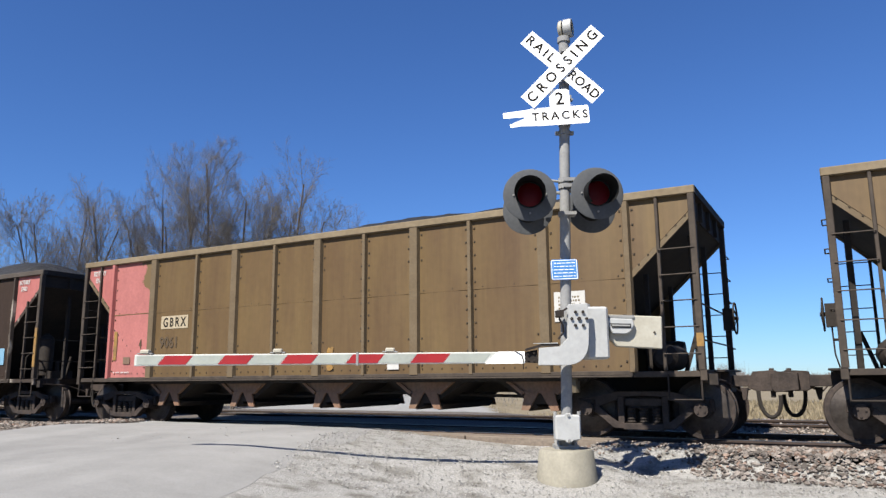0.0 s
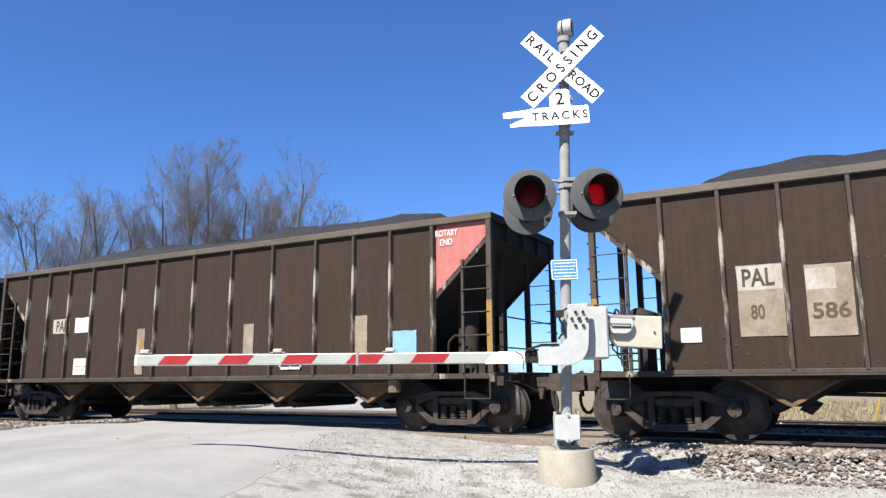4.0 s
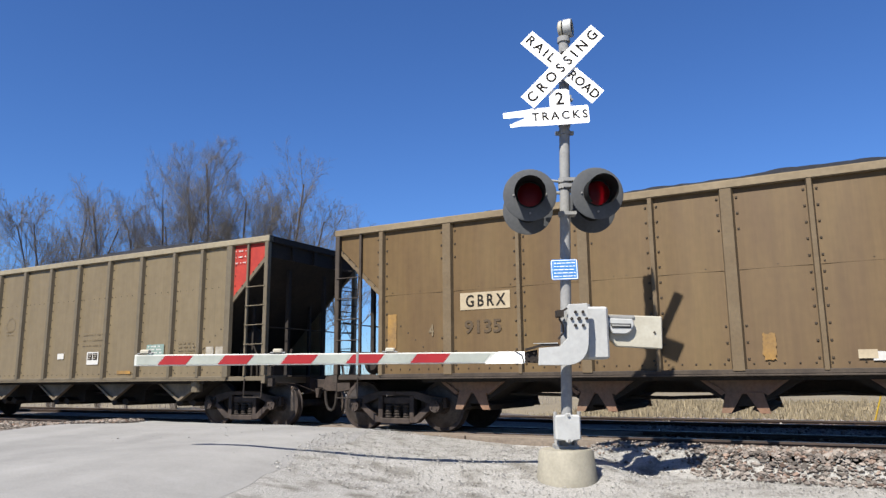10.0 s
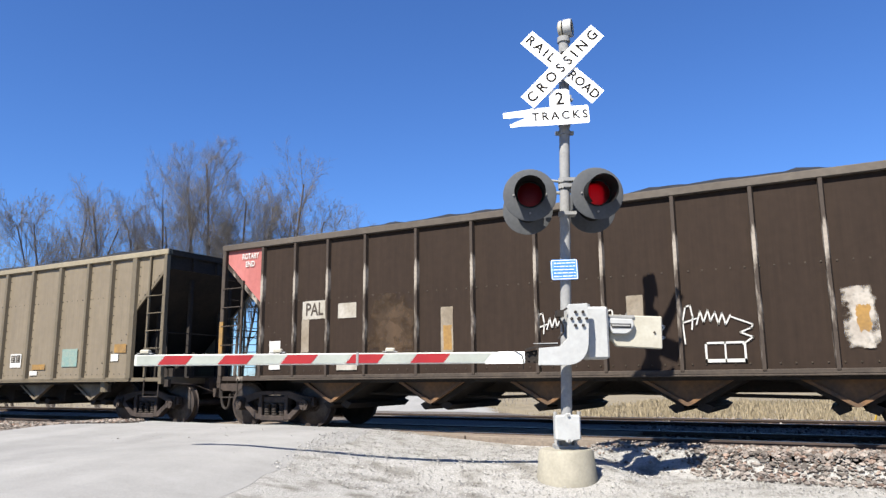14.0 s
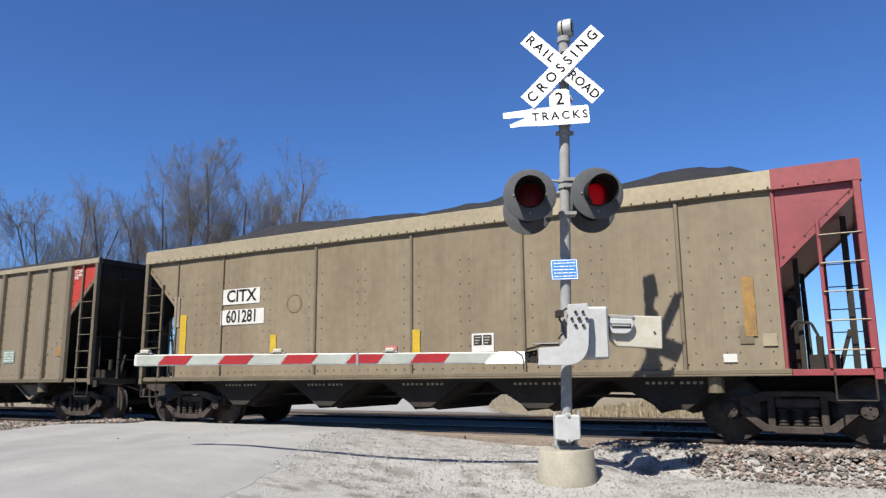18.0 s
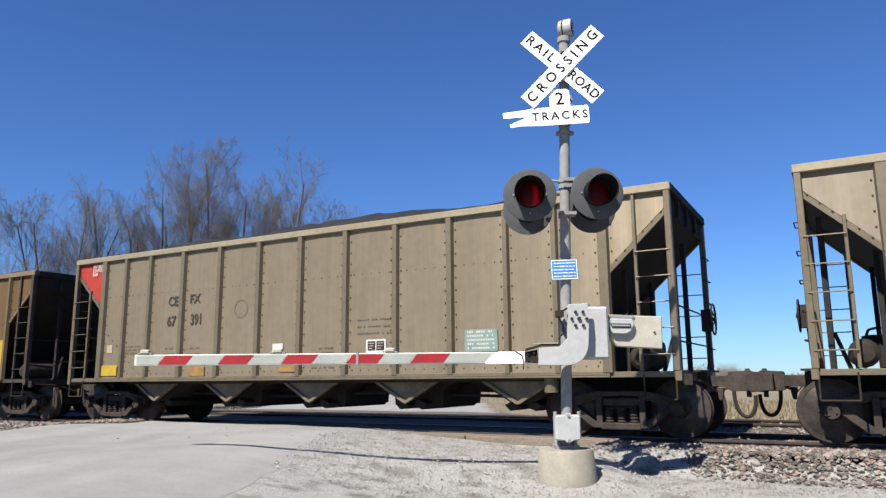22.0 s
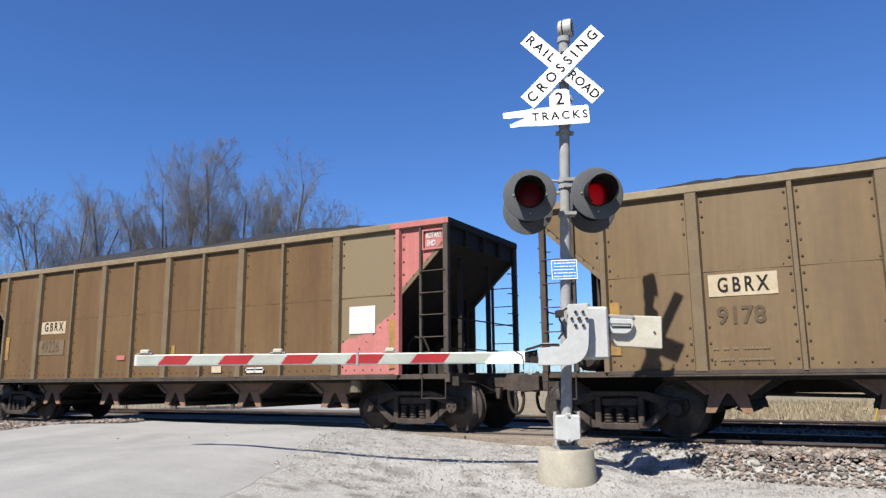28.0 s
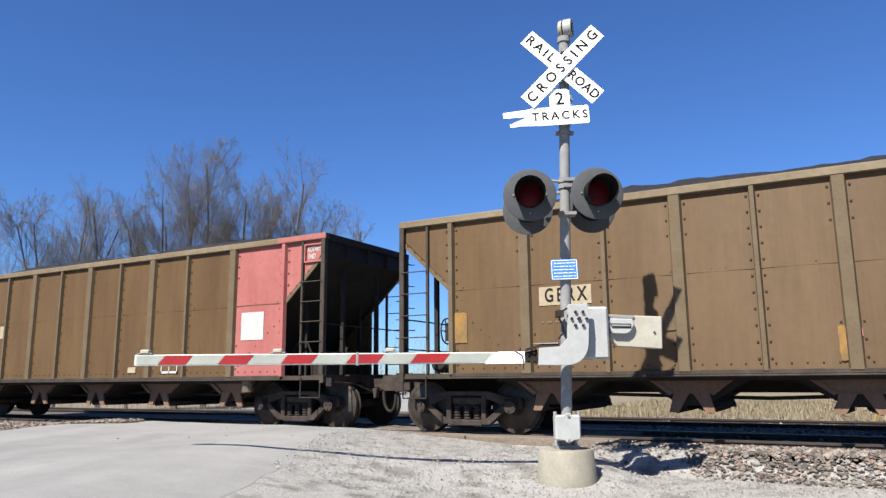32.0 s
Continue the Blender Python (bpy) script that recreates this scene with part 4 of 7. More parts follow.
# ---- hopper cars ----
HALF, SIDE = 7.29, 1.60
PITCH = 16.3
PANEL_Y = 1.52
KIND = {
    # ribs: (place, width); the ribs stand 8 cm proud of the sheets
    "brown": dict(top=3.87, ribs=[(-6.20, .13), (-4.78, .21), (-3.40, .10), (-2.25, .21), (-1.13, .10), (0, .21), (1.13, .10), (2.25, .21), (3.40, .10), (4.78, .21), (6.20, .13)],
                  seam=2.55, body="tan", rib="rib_tan", chord="chord_tan", hop="hop_tan"),
    "dark": dict(top=3.86, ribs=[(-6.12, .10), (-5.25, .085), (-4.42, .085), (-3.52, .085), (-2.38, .085), (-1.23, .085), (-0.04, .085), (1.10, .085), (2.26, .085), (3.39, .085), (4.32, .085), (5.17, .085), (6.08, .10)],
                 seam=2.54, body="dark", rib="rib_dark", chord="chord_dark", hop="hop_dark"),
    "alu": dict(top=3.97, ribs=[(-6.18, .20), (-5.40, .13), (-4.55, .13), (-3.47, .15), (-2.34, .15), (-1.21, .15), (-0.09, .15), (1.04, .15), (2.19, .15), (3.35, .15), (4.45, .13), (5.34, .13), (6.17, .20)],
                seam=2.96, body="alu", rib="rib_alu", chord="chord_alu", hop="hop_alu"),
    "smooth": dict(top=3.94, ribs=[(-6.22, .03), (-4.82, .03), (-2.29, .075), (-0.05, .075), (2.17, .075), (4.76, .075), (6.14, .06)],
                   seam=None, body="alu_warm", rib="rib_alu", chord="chord_alu", hop="soot_shade"),
}


def wheel_mesh(bm):
    # wheel at y 0.715 to 0.85, flange inside, dished plate, hub
    lathe(bm, ((0.06, 0.70), (0.482, 0.700), (0.482, 0.722), (0.462, 0.735), (0.456, 0.845), (0.395, 0.850), (0.385, 0.815), (0.17, 0.775), (0.15, 0.86), (0.06, 0.865)), 32)


def tread_mesh(bm):
    lathe(bm, ((0.458, 0.742), (0.4605, 0.744), (0.4595, 0.842), (0.457, 0.844)), 32)


def axle_mesh(bm):
    tube(bm, (0, -1.08, 0), (0, 1.08, 0), 0.08, n=12)
    for s in (-1, 1):
        tube(bm, (0, s * 1.08, 0), (0, s * 1.17, 0), 0.105, n=14)
        for k in range(3):
            a = 2.094 * k
            tube(bm, (0.06 * math.cos(a), s * 1.17, 0.06 * math.sin(a)), (0.06 * math.cos(a), s * 1.19, 0.06 * math.sin(a)), 0.018, n=6)


def frame_mesh(bm):
    """Cast side frame of a truck: a top member, sloping legs and a spring pocket."""
    for s in (-1, 1):
        pts = [(0.0, 0.74), (0.42, 0.74), (0.74, 0.64), (1.07, 0.62), (1.09, 0.44), (1.0, 0.42), (0.98, 0.56), (0.82, 0.56), (0.80, 0.40), (0.73, 0.42), (0.70, 0.52), (0.40, 0.60), (0.36, 0.66), (0.0, 0.66)]
        slab(bm, [(s * x, z) for x, z in (pts if s > 0 else pts[::-1])], -1.06, -0.94)
        leg = [(0.74, 0.52), (0.80, 0.42), (0.47, 0.15), (0.30, 0.15), (0.30, 0.25), (0.42, 0.25)]
        slab(bm, [(s * x, z) for x, z in (leg if s > 0 else leg[::-1])], -1.08, -0.93)
        col = [(0.30, 0.66), (0.40, 0.66), (0.40, 0.22), (0.30, 0.22)]
        slab(bm, [(s * x, z) for x, z in (col if s > 0 else col[::-1])], -1.07, -0.93)
    box(bm, -0.32, 0.32, -1.09, -0.91, 0.13, 0.235)
    box(bm, -0.30, 0.30, -1.02, -0.90, 0.50, 0.62)


def spring_mesh(bm):
    prof = [(0.0, 0.235)]
    for k in range(5):
        z = 0.235 + 0.052 * k
        prof += [(0.060, z), (0.074, z + 0.013), (0.074, z + 0.026), (0.060, z + 0.039)]
    prof.append((0.0, 0.50))
    lathe(bm, prof, 10, "z")


def bolster_mesh(bm):
    box(bm, -0.26, 0.26, -1.0, 1.0, 0.46, 0.64)
    box(bm, -0.34, 0.34, -0.34, 0.34, 0.62, 0.74)
    # dark plates added behind the springs, so that the open gap looks shaded
    for s in (-1, 1):
        box(bm, -0.31, 0.31, s * 0.90 - 0.02, s * 0.90 + 0.02, 0.20, 0.50)
    for s in (-1, 1):
        box(bm, s * 0.42 - 0.05, s * 0.42 + 0.05, -0.82, 0.82, 0.33, 0.42)
        for q in (-1, 1):
            slab(bm, [(s * 0.40, 0.62), (s * 0.48, 0.62), (s * 0.50, 0.26), (s * 0.42, 0.26)], q * 0.78 - 0.05, q * 0.78 + 0.05)


def bearing_mesh(bm):
    box(bm, -0.13, 0.13, -1.10, -0.92, 0.52, 0.60)
    tube(bm, (0, -1.09, 0.457), (0, -0.93, 0.457), 0.125, n=14)


def hose_mesh(bm):
    """One swept tube: down from the angle cock, round in a loop to the glad hand."""
    rings, n = [], 8
    steps = 18
    for i in range(steps + 1):
        t = i / steps
        a = math.pi * t
        c = Vector((HALF + 0.70 - 0.16 * math.cos(a), -0.28 - 0.05 * t, 0.73 - 0.37 * max(0.0, math.sin(a)) ** 0.8 - 0.07 * t))
        d = Vector((0.16 * math.sin(a), 0, -0.37 * math.cos(a) - 0.04)).normalized()
        u = Vector((0, 1, 0))
        w = d.cross(u)
        rings.append([bm.verts.new(c + (u * math.cos(k * 6.2832 / n) + w * math.sin(k * 6.2832 / n)) * 0.031) for k in range(n)])
    for p, q in zip(rings, rings[1:]):
        for k in range(n):
            bm.faces.new((p[k], p[(k + 1) % n], q[(k + 1) % n], q[k]))
    bm.faces.new(rings[0])
    bm.faces.new(rings[-1][::-1])


def coupler_mesh(bm):
    box(bm, HALF - 0.3, HALF + 0.45, -0.10, 0.10, 0.79, 0.97)
    slab(bm, ((HALF - 0.06, 0.66), (HALF + 0.14, 0.70), (HALF + 0.14, 1.02), (HALF - 0.06, 1.04)), -0.30, 0.30)
    slab(bm, ((HALF + 0.38, 0.78), (HALF + 0.50, 0.72), (HALF + 0.80, 0.72), (HALF + 0.86, 0.78), (HALF + 0.86, 1.0), (HALF + 0.78, 1.05), (HALF + 0.46, 1.03)), -0.19, 0.05)
    slab(bm, ((HALF + 0.60, 0.74), (HALF + 0.94, 0.70), (HALF + 0.99, 0.76), (HALF + 0.99, 0.99), (HALF + 0.90, 1.03), (HALF + 0.60, 1.0)), 0.03, 0.21)
    tube(bm, (HALF + 0.74, -0.08, 0.62), (HALF + 0.74, -0.08, 1.08), 0.04, n=8)
    slab(bm, ((HALF + 0.28, 0.78), (HALF + 0.40, 0.78), (HALF + 0.36, 0.58), (HALF + 0.31, 0.58)), -0.32, -0.20)
    chain(bm, [Vector((HALF + 0.10, -1.45, 0.92)), Vector((HALF + 0.14, -0.77, 0.88)), Vector((HALF + 0.30, -0.30, 0.70)), Vector((HALF + 0.46, -0.15, 0.78))], 0.016, 6)


def brake_wheel_mesh(bm):
    for i in range(20):
        a, b = 2 * math.pi * i / 20, 2 * math.pi * (i + 1) / 20
        tube(bm, (0, 0.27 * math.cos(a), 0.27 * math.sin(a)), (0, 0.27 * math.cos(b), 0.27 * math.sin(b)), 0.016, n=5, caps=False)
    for i in range(5):
        a = 2 * math.pi * i / 5
        tube(bm, (0.03, 0, 0), (0, 0.26 * math.cos(a), 0.26 * math.sin(a)), 0.012, n=5)
    tube(bm, (-0.14, 0, 0), (0.05, 0, 0), 0.035, n=8)


def rung(bm, a, b, out):
    a, b, o = Vector(a), Vector(b), Vector(out)
    chain(bm, [a, a + o, b + o, b], 0.0105, 5)


def rib_mesh(bm, w, z0, z1, proud):
    """A pressed hat-section rib with sloping flanks."""
    y0, y1 = -PANEL_Y, -PANEL_Y - proud
    e = min(0.025, w * 0.2)
    prof = [(-w / 2, y0), (-w / 2 + e, y1), (w / 2 - e, y1), (w / 2, y0)]
    a = [bm.verts.new((x, y, z0)) for x, y in prof]
    b = [bm.verts.new((x, y, z1)) for x, y in prof]
    for i in range(4):
        j = (i + 1) % 4
        bm.faces.new((a[i], a[j], b[j], b[i]))
    bm.faces.new(a[::-1])
    bm.faces.new(b)


def stud(verts, faces, x, y, z, r, out):
    k = len(verts)
    verts += [(x - r, y, z - r), (x + r, y, z - r), (x + r, y, z + r), (x - r, y, z + r),
              (x - r * .6, y + out, z - r * .6), (x + r * .6, y + out, z - r * .6), (x + r * .6, y + out, z + r * .6), (x - r * .6, y + out, z + r * .6)]
    faces += [(k + 4, k + 5, k + 6, k + 7), (k, k + 1, k + 5, k + 4), (k + 1, k + 2, k + 6, k + 5), (k + 2, k + 3, k + 7, k + 6), (k + 3, k, k + 4, k + 7)]


def studs_mesh(kind):
    """Rows of bolt heads beside the ribs, along the seam and the lower edge."""
    if ("studs", kind) in STORE:
        return STORE[("studs", kind)]
    K = KIND[kind]
    v, f = [], []
    y = -PANEL_Y - 0.0005
    top = K["top"]
    step = {"brown": 0.24, "dark": 0.60, "alu": 0.22, "smooth": 0.30}[kind]
    for x, w in K["ribs"]:
        if kind in ("dark", "smooth"):
            continue
        for s in (-1, 1):
            z = 1.2
            while z < top - 0.25:
                xx = x + s * (w / 2 + 0.035)
                if abs(xx) < 6.15 or z > 2.6 + abs(abs(xx) - 6.15) * 0.95:
                    if not (kind == "brown" and 1.9 < z < 3.0 and w > 0.15):
                        stud(v, f, xx, y, z, 0.013 if kind == "alu" else 0.018, -0.016)
                z += step
    xs_ = [-6.0 + 0.2 * i for i in range(61)]
    for x in xs_:
        stud(v, f, x, y, 1.135, 0.013, -0.014)
        if K["seam"] and (kind != "brown" or int(x * 10) % 3 == 0):
            stud(v, f, x + 0.03, y, K["seam"], 0.012 if kind != "dark" else 0.017, -0.012)
    if kind == "smooth":
        for i in range(70):
            stud(v, f, -6.9 + 0.2 * i, -SIDE - 0.0005, top - 0.265, 0.014, -0.014)
        # bolt columns beside the seams and a double column up the middle of each sheet
        at_ = [r[0] for r in K["ribs"]]
        for a, b in zip(at_, at_[1:]):
            mid = 0.5 * (a + b)
            for i in range(9):
                z = 1.30 + 0.22 * i
                if z > top - 0.36:
                    continue
                for x, out in ((a + 0.16, -0.004), (b - 0.16, -0.004), (mid - 0.09, -0.0125), (mid + 0.09, -0.0125)):
                    if b - a > 0.8 or x in (a + 0.16,):
                        stud(v, f, x, y + 0.006 + out, z, 0.010, -0.012)
    for s in (-1, 1):
        for i in range(7):
            stud(v, f, s * (7.12 - 0.15 * i), y - 0.012, top - 0.46 - 0.14 * i, 0.014, -0.014)
        if kind != "smooth":
            for i in range(7):
                stud(v, f, s * (5.95 - 0.16 * i), y, 2.05 - 0.13 * i, 0.018, -0.014)
    me = bpy.data.meshes.new("bolt_heads")
    me.from_pydata(v, [], f)
    me.materials.append(M["bolt"])
    STORE[("studs", kind)] = me
    return me


def coal_mesh(seed, top, peak):
    rng = random.Random(seed)
    off = rng.random() * 50
    nx, ny = 84, 16
    verts, faces = [], []
    humps = [(-4.5 + 3.0 * i + rng.uniform(-0.5, 0.5), rng.uniform(0.6, 1.0)) for i in range(4)]
    for j in range(ny + 1):
        for i in range(nx + 1):
            x = -7.0 + 14.0 * i / nx
            y = -1.45 + 2.9 * j / ny
            edge = min(1.0, (7.0 - abs(x)) / 1.5) * math.sin(min(1.0, (1.45 - abs(y)) / 1.35) * 1.5708)
            h = sum(a * math.exp(-((x - c) / 1.7) ** 2) for c, a in humps)
            z = top - 0.12 + edge * (0.30 + peak * min(1.1, h)) + edge * 0.06 * noise.noise((x * 1.7 + off, y * 1.7, 0)) + 0.03 * noise.noise((x * 7 + off, y * 7, 4))
            verts.append((x, y, z))
    w = nx + 1
    for j in range(ny):
        for i in range(nx):
            faces.append((j * w + i, j * w + i + 1, (j + 1) * w + i + 1, (j + 1) * w + i))
    me = bpy.data.meshes.new("coal_load")
    me.from_pydata(verts, [], faces)
    me.materials.append(M["coal"])
    return me


def hopper_bay(kind):
    """The near face and doors of one discharge hopper, in the bay's own space."""
    def brown(bm):
        slab(bm, ((-0.62, 0.92), (0.62, 0.92), (0.30, 0.70), (-0.30, 0.70)), -1.18, -1.15)
        for s in (-1, 1):
            slab(bm, [(s * p, z) for p, z in ((0.02, 0.72), (0.26, 0.72), (0.34, 0.42), (0.20, 0.42))], -1.20, -1.16)
            slab(bm, [(s * p, z) for p, z in ((0.60, 0.95), (0.68, 0.95), (0.32, 0.68), (0.26, 0.72))], -1.22, -1.14)

    def vee(bm):
        slab(bm, ((-0.62, 0.93), (0.62, 0.93), (0.0, 0.565)), -1.26, -1.235)
        for s in (-1, 1):
            slab(bm, [(s * p, z) for p, z in ((0.66, 0.95), (0.76, 0.95), (0.04, 0.53), (0.0, 0.52), (0.0, 0.57))], -1.31, -1.22)

    def tub(bm):
        slab(bm, ((-0.86, 0.94), (0.86, 0.94), (0.30, 0.54), (0.18, 0.46), (-0.18, 0.46), (-0.30, 0.54)), -1.24, -1.21)
    return {"brown": brown, "dark": vee, "alu": vee, "smooth": tub}[kind]


def tub_print(bm):
    """A line of small white writing along a hopper's upper edge."""
    for i in range(9):
        x = -0.42 + 0.095 * i + (0.05 if i > 4 else 0)
        box(bm, x, x + 0.055, -1.243, -1.2405, 0.845, 0.885)


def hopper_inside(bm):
    """The bay's sloping sheets: one block that narrows downwards, dark with grime and painted-in shade."""
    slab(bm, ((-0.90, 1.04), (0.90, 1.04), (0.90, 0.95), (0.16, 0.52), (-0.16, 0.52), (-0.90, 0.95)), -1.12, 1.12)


def chute_inside(bm):
    """A wide outlet box set back under the V."""
    slab(bm, ((-0.90, 1.04), (0.90, 1.04), (0.90, 0.95), (0.55, 0.76), (0.52, 0.46), (-0.52, 0.46), (-0.55, 0.76), (-0.90, 0.95)), -0.8, 0.8)


def tub_inside(bm):
    slab(bm, ((-1.10, 1.04), (1.10, 1.04), (1.10, 0.97), (0.24, 0.46), (-0.24, 0.46), (-1.10, 0.97)), -1.12, 1.12)


def door_mesh(bm):
    """One of the two gates that hang below a hopper's outlet."""
    slab(bm, ((0.34, 0.50), (0.24, 0.40), (0.08, 0.47), (0.16, 0.58)), -1.08, 1.08)


def hopper_car(kind, label, paints=None, body=None, rib=None, chord=None, left=None, right=None, brake="L", seed=1, peak=0.25, end_paint=None):
    """One four-axle open-top coal hopper. left, right: paint of the end triangle and of the first panels;
    paints: {panel number: material}. Runs along x, its near side faces -y."""
    K = KIND[kind]
    top = K["top"]
    paints = paints or {}
    mb, mr, mc = M[body or K["body"]], M[rib or K["rib"]], M[chord or K["chord"]]
    car = thing("hopper_car", label, "railway hopper car", pose(0, TRACK_Y, 0), "cars of the coal train")
    chord_h = 0.30 if kind == "smooth" else 0.13
    roof = top - chord_h
    proud = 0.034 if kind == "smooth" else 0.078
    ribs = K["ribs"]
    mp = M["rib_alu"] if kind in ("alu", "smooth") else M["end_steel"]
    turn = pose(0, 0, 0, 0, 0, 180)
    # sheets between the ribs, on both sides
    edges = [r[0] for r in ribs]
    for side in (0, 1):
        m = turn if side else None
        for i, (a, b) in enumerate(zip(edges, edges[1:])):
            mat = mb if side else paints.get(i, mb)
            key = "panel_%s_%d" % (kind, i)

            def pan(bm, a=a, b=b):
                # the sheet bellies outwards a little, as loaded sheets do
                nx, nz = (8, 6) if kind in ("alu", "smooth") else (4, 5)
                lift, belly = (0.003, 0.011) if nx == 8 else (0.0, 0.010)
                vs = [[bm.verts.new((a + (b - a) * i / nx, -PANEL_Y + lift - belly * math.sin(math.pi * i / nx) * (1.0 if nx == 8 else min(1.0, 2.2 * math.sin(math.pi * j / nz))), 1.055 + (roof - 1.055) * j / nz)) for i in range(nx + 1)] for j in range(nz + 1)]
                bk = [[bm.verts.new((v.co.x, -PANEL_Y + 0.02, v.co.z)) for v in (r[0], r[-1])] for r in (vs[0], vs[-1])]
                for j in range(nz):
                    for i in range(nx):
                        bm.faces.new((vs[j][i], vs[j][i + 1], vs[j + 1][i + 1], vs[j + 1][i]))
                bm.faces.new((bk[0][0], bk[1][0], bk[1][1], bk[0][1]))
            put("panel", shared(key, pan, mat, smooth=True), car, m=m)
        for s, mat in ((-1, left or mb), (1, right or mb)):
            if side:
                mat = mb
            tri = [(s * 6.14, roof), (s * 7.20, roof), (s * 7.20, top - 0.36), (s * 6.14, top - 1.36)]
            put("end_panel", shared("end_panel_%s_%d" % (kind, s), lambda bm, tri=tri: slab(bm, tri, -PANEL_Y, -PANEL_Y + 0.02), mat), car, m=m)
            fl = [(s * 7.22, top - 0.36), (s * 7.22, top - 0.46), (s * 6.14, top - 1.48), (s * 6.14, top - 1.36)]
            put("end_flange", shared("flange_%s_%d" % (kind, s), lambda bm, fl=fl: slab(bm, fl, -PANEL_Y - 0.012, -PANEL_Y + 0.03), mr if kind != "smooth" else mat), car, m=m)
        for i, (x, w) in enumerate(ribs):
            mat = mr
            if side == 0 and kind in ("smooth", "brown") and i == len(ribs) - 1 and right:
                mat = right
            if side == 0 and kind == "brown" and i == 0 and left:
                mat = left
            me = shared("rib_%s_%.3f" % (kind, w), lambda bm, w=w: rib_mesh(bm, w, 1.035, roof, proud), mat)
            put("rib", me, car, m=(turn if side else Matrix()) @ pose(x, 0, 0))
        def chord_build(bm):
            slab(bm, ((-HALF, roof), (HALF, roof), (HALF, top), (-HALF, top)), -SIDE, -1.45)
        put("top_chord", shared("chord_" + kind, chord_build, mc, bevel=0.014), car, "rubbed top chord", m)
        def sill_build(bm):
            slab(bm, ((-6.2, 0.985), (6.2, 0.985), (6.2, 1.055), (-6.2, 1.055)), -1.585, -1.40)
            slab(bm, ((-6.2, 0.955), (6.2, 0.955), (6.2, 0.985), (-6.2, 0.985)), -1.60, -1.42)
        put("side_sill", shared("sill_" + kind, sill_build, M["end_steel"] if kind in ("dark", "brown") else mr, bevel=0.008), car, m=m)
        if K["seam"] and kind == "brown":
            def seam_build(bm):
                box(bm, -6.15, 6.15, -PANEL_Y - 0.0115, -PANEL_Y + 0.01, K["seam"] - 0.045, K["seam"] - 0.025)
            put("weld_seam", shared("seam_" + kind, seam_build, mb), car, m=m)
        put("bolt_work", studs_mesh(kind), car, m=m, kind="stuff")
    # ends
    for s in (-1, 1):
        m = turn if s < 0 else None
        # bare ends: grime and the recess's shade together in one black colour
        me_end = M[end_paint] if end_paint and s > 0 else M["soot_shade"]
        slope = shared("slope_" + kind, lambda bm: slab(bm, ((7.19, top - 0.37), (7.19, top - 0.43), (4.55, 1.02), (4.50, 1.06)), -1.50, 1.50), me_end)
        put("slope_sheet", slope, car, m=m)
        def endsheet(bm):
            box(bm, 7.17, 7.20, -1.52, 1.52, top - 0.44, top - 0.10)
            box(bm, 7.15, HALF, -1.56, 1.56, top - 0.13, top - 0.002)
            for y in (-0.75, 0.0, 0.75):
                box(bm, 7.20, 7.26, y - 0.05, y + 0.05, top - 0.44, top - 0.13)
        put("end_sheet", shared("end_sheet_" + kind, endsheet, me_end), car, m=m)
        def platform(bm):
            box(bm, 6.05, HALF - 0.01, -1.55, 1.55, 0.955, 1.045)
            box(bm, HALF - 0.1, HALF, -1.59, 1.59, 0.90, 1.06)
        put("end_platform", shared("platform_" + kind, platform, me_end if end_paint and s > 0 else (M["rib_alu"] if kind == "smooth" else M["end_steel"] if kind == "brown" else mr), bevel=0.006), car, m=m)
        for q in (-1, 1):
            post = shared("corner_post_%s_%d" % (kind, q), lambda bm, q=q: box(bm, 7.175, 7.275, q * 1.545 - 0.055, q * 1.545 + 0.055, 1.05, roof), me_end if end_paint and s > 0 else mp, bevel=0.01)
            put("corner_post", post, car, m=m)
            high = kind == "brown" or kind == "alu" and s > 0
            lad = shared("ladder_%s_%d_%d" % (kind, q, high), lambda bm, q=q, high=high: box(bm, 6.665, 6.715, q * 1.55 - 0.03, q * 1.55 + 0.03, 1.05, roof if high else top - 0.80), me_end if end_paint and s > 0 else mp, bevel=0.008)
            ladder = put("ladder", lad, car, m=m)
            step = shared("rung_%d" % q, lambda bm, q=q: rung(bm, (6.69, q * 1.575, 0), (7.22, q * 1.575, 0), (0, q * 0.035, 0)), mp)
            for k in range(5):
                put("rung", step, ladder, m=pose(0, 0, 1.30 + 0.40 * k))
            # posts in the same black, grime with the recess's shade in it
            inner = shared("inner_post_%s_%d" % (kind, q), lambda bm, q=q: box(bm, 6.98, 7.06, q * 0.62 - 0.04, q * 0.62 + 0.04, 1.04, top - 0.62), M["soot_shade"])
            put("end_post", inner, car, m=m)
            inner = shared("mid_post_%s_%d" % (kind, q), lambda bm, q=q: box(bm, 6.30, 6.37, q * 0.95 - 0.035, q * 0.95 + 0.035, 1.04, top - 1.25), M["soot_shade"])
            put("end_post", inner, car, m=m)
        stepend = shared("end_rung", lambda bm: rung(bm, (7.27, 1.50, 0), (7.27, 1.05, 0), (0.06, 0, 0)), M["grime"])
        for k in range(5):
            put("grab_iron", stepend, car, m=(turn if s < 0 else Matrix()) @ pose(0, 0, 1.45 + 0.42 * k))
        rail = shared("end_rail", lambda bm: chain(bm, [Vector((7.25, -1.5, 0)), Vector((7.25, 1.5, 0))], 0.014, 5), M["soot_shade"])
        for z in (1.5, 2.05):
            put("hand_rail", rail, car, m=(turn if s < 0 else Matrix()) @ pose(0, 0, z))
        put("coupler", shared("coupler", coupler_mesh, M["rust"], bevel=0.012), car, "rusty cast knuckle coupler", m)
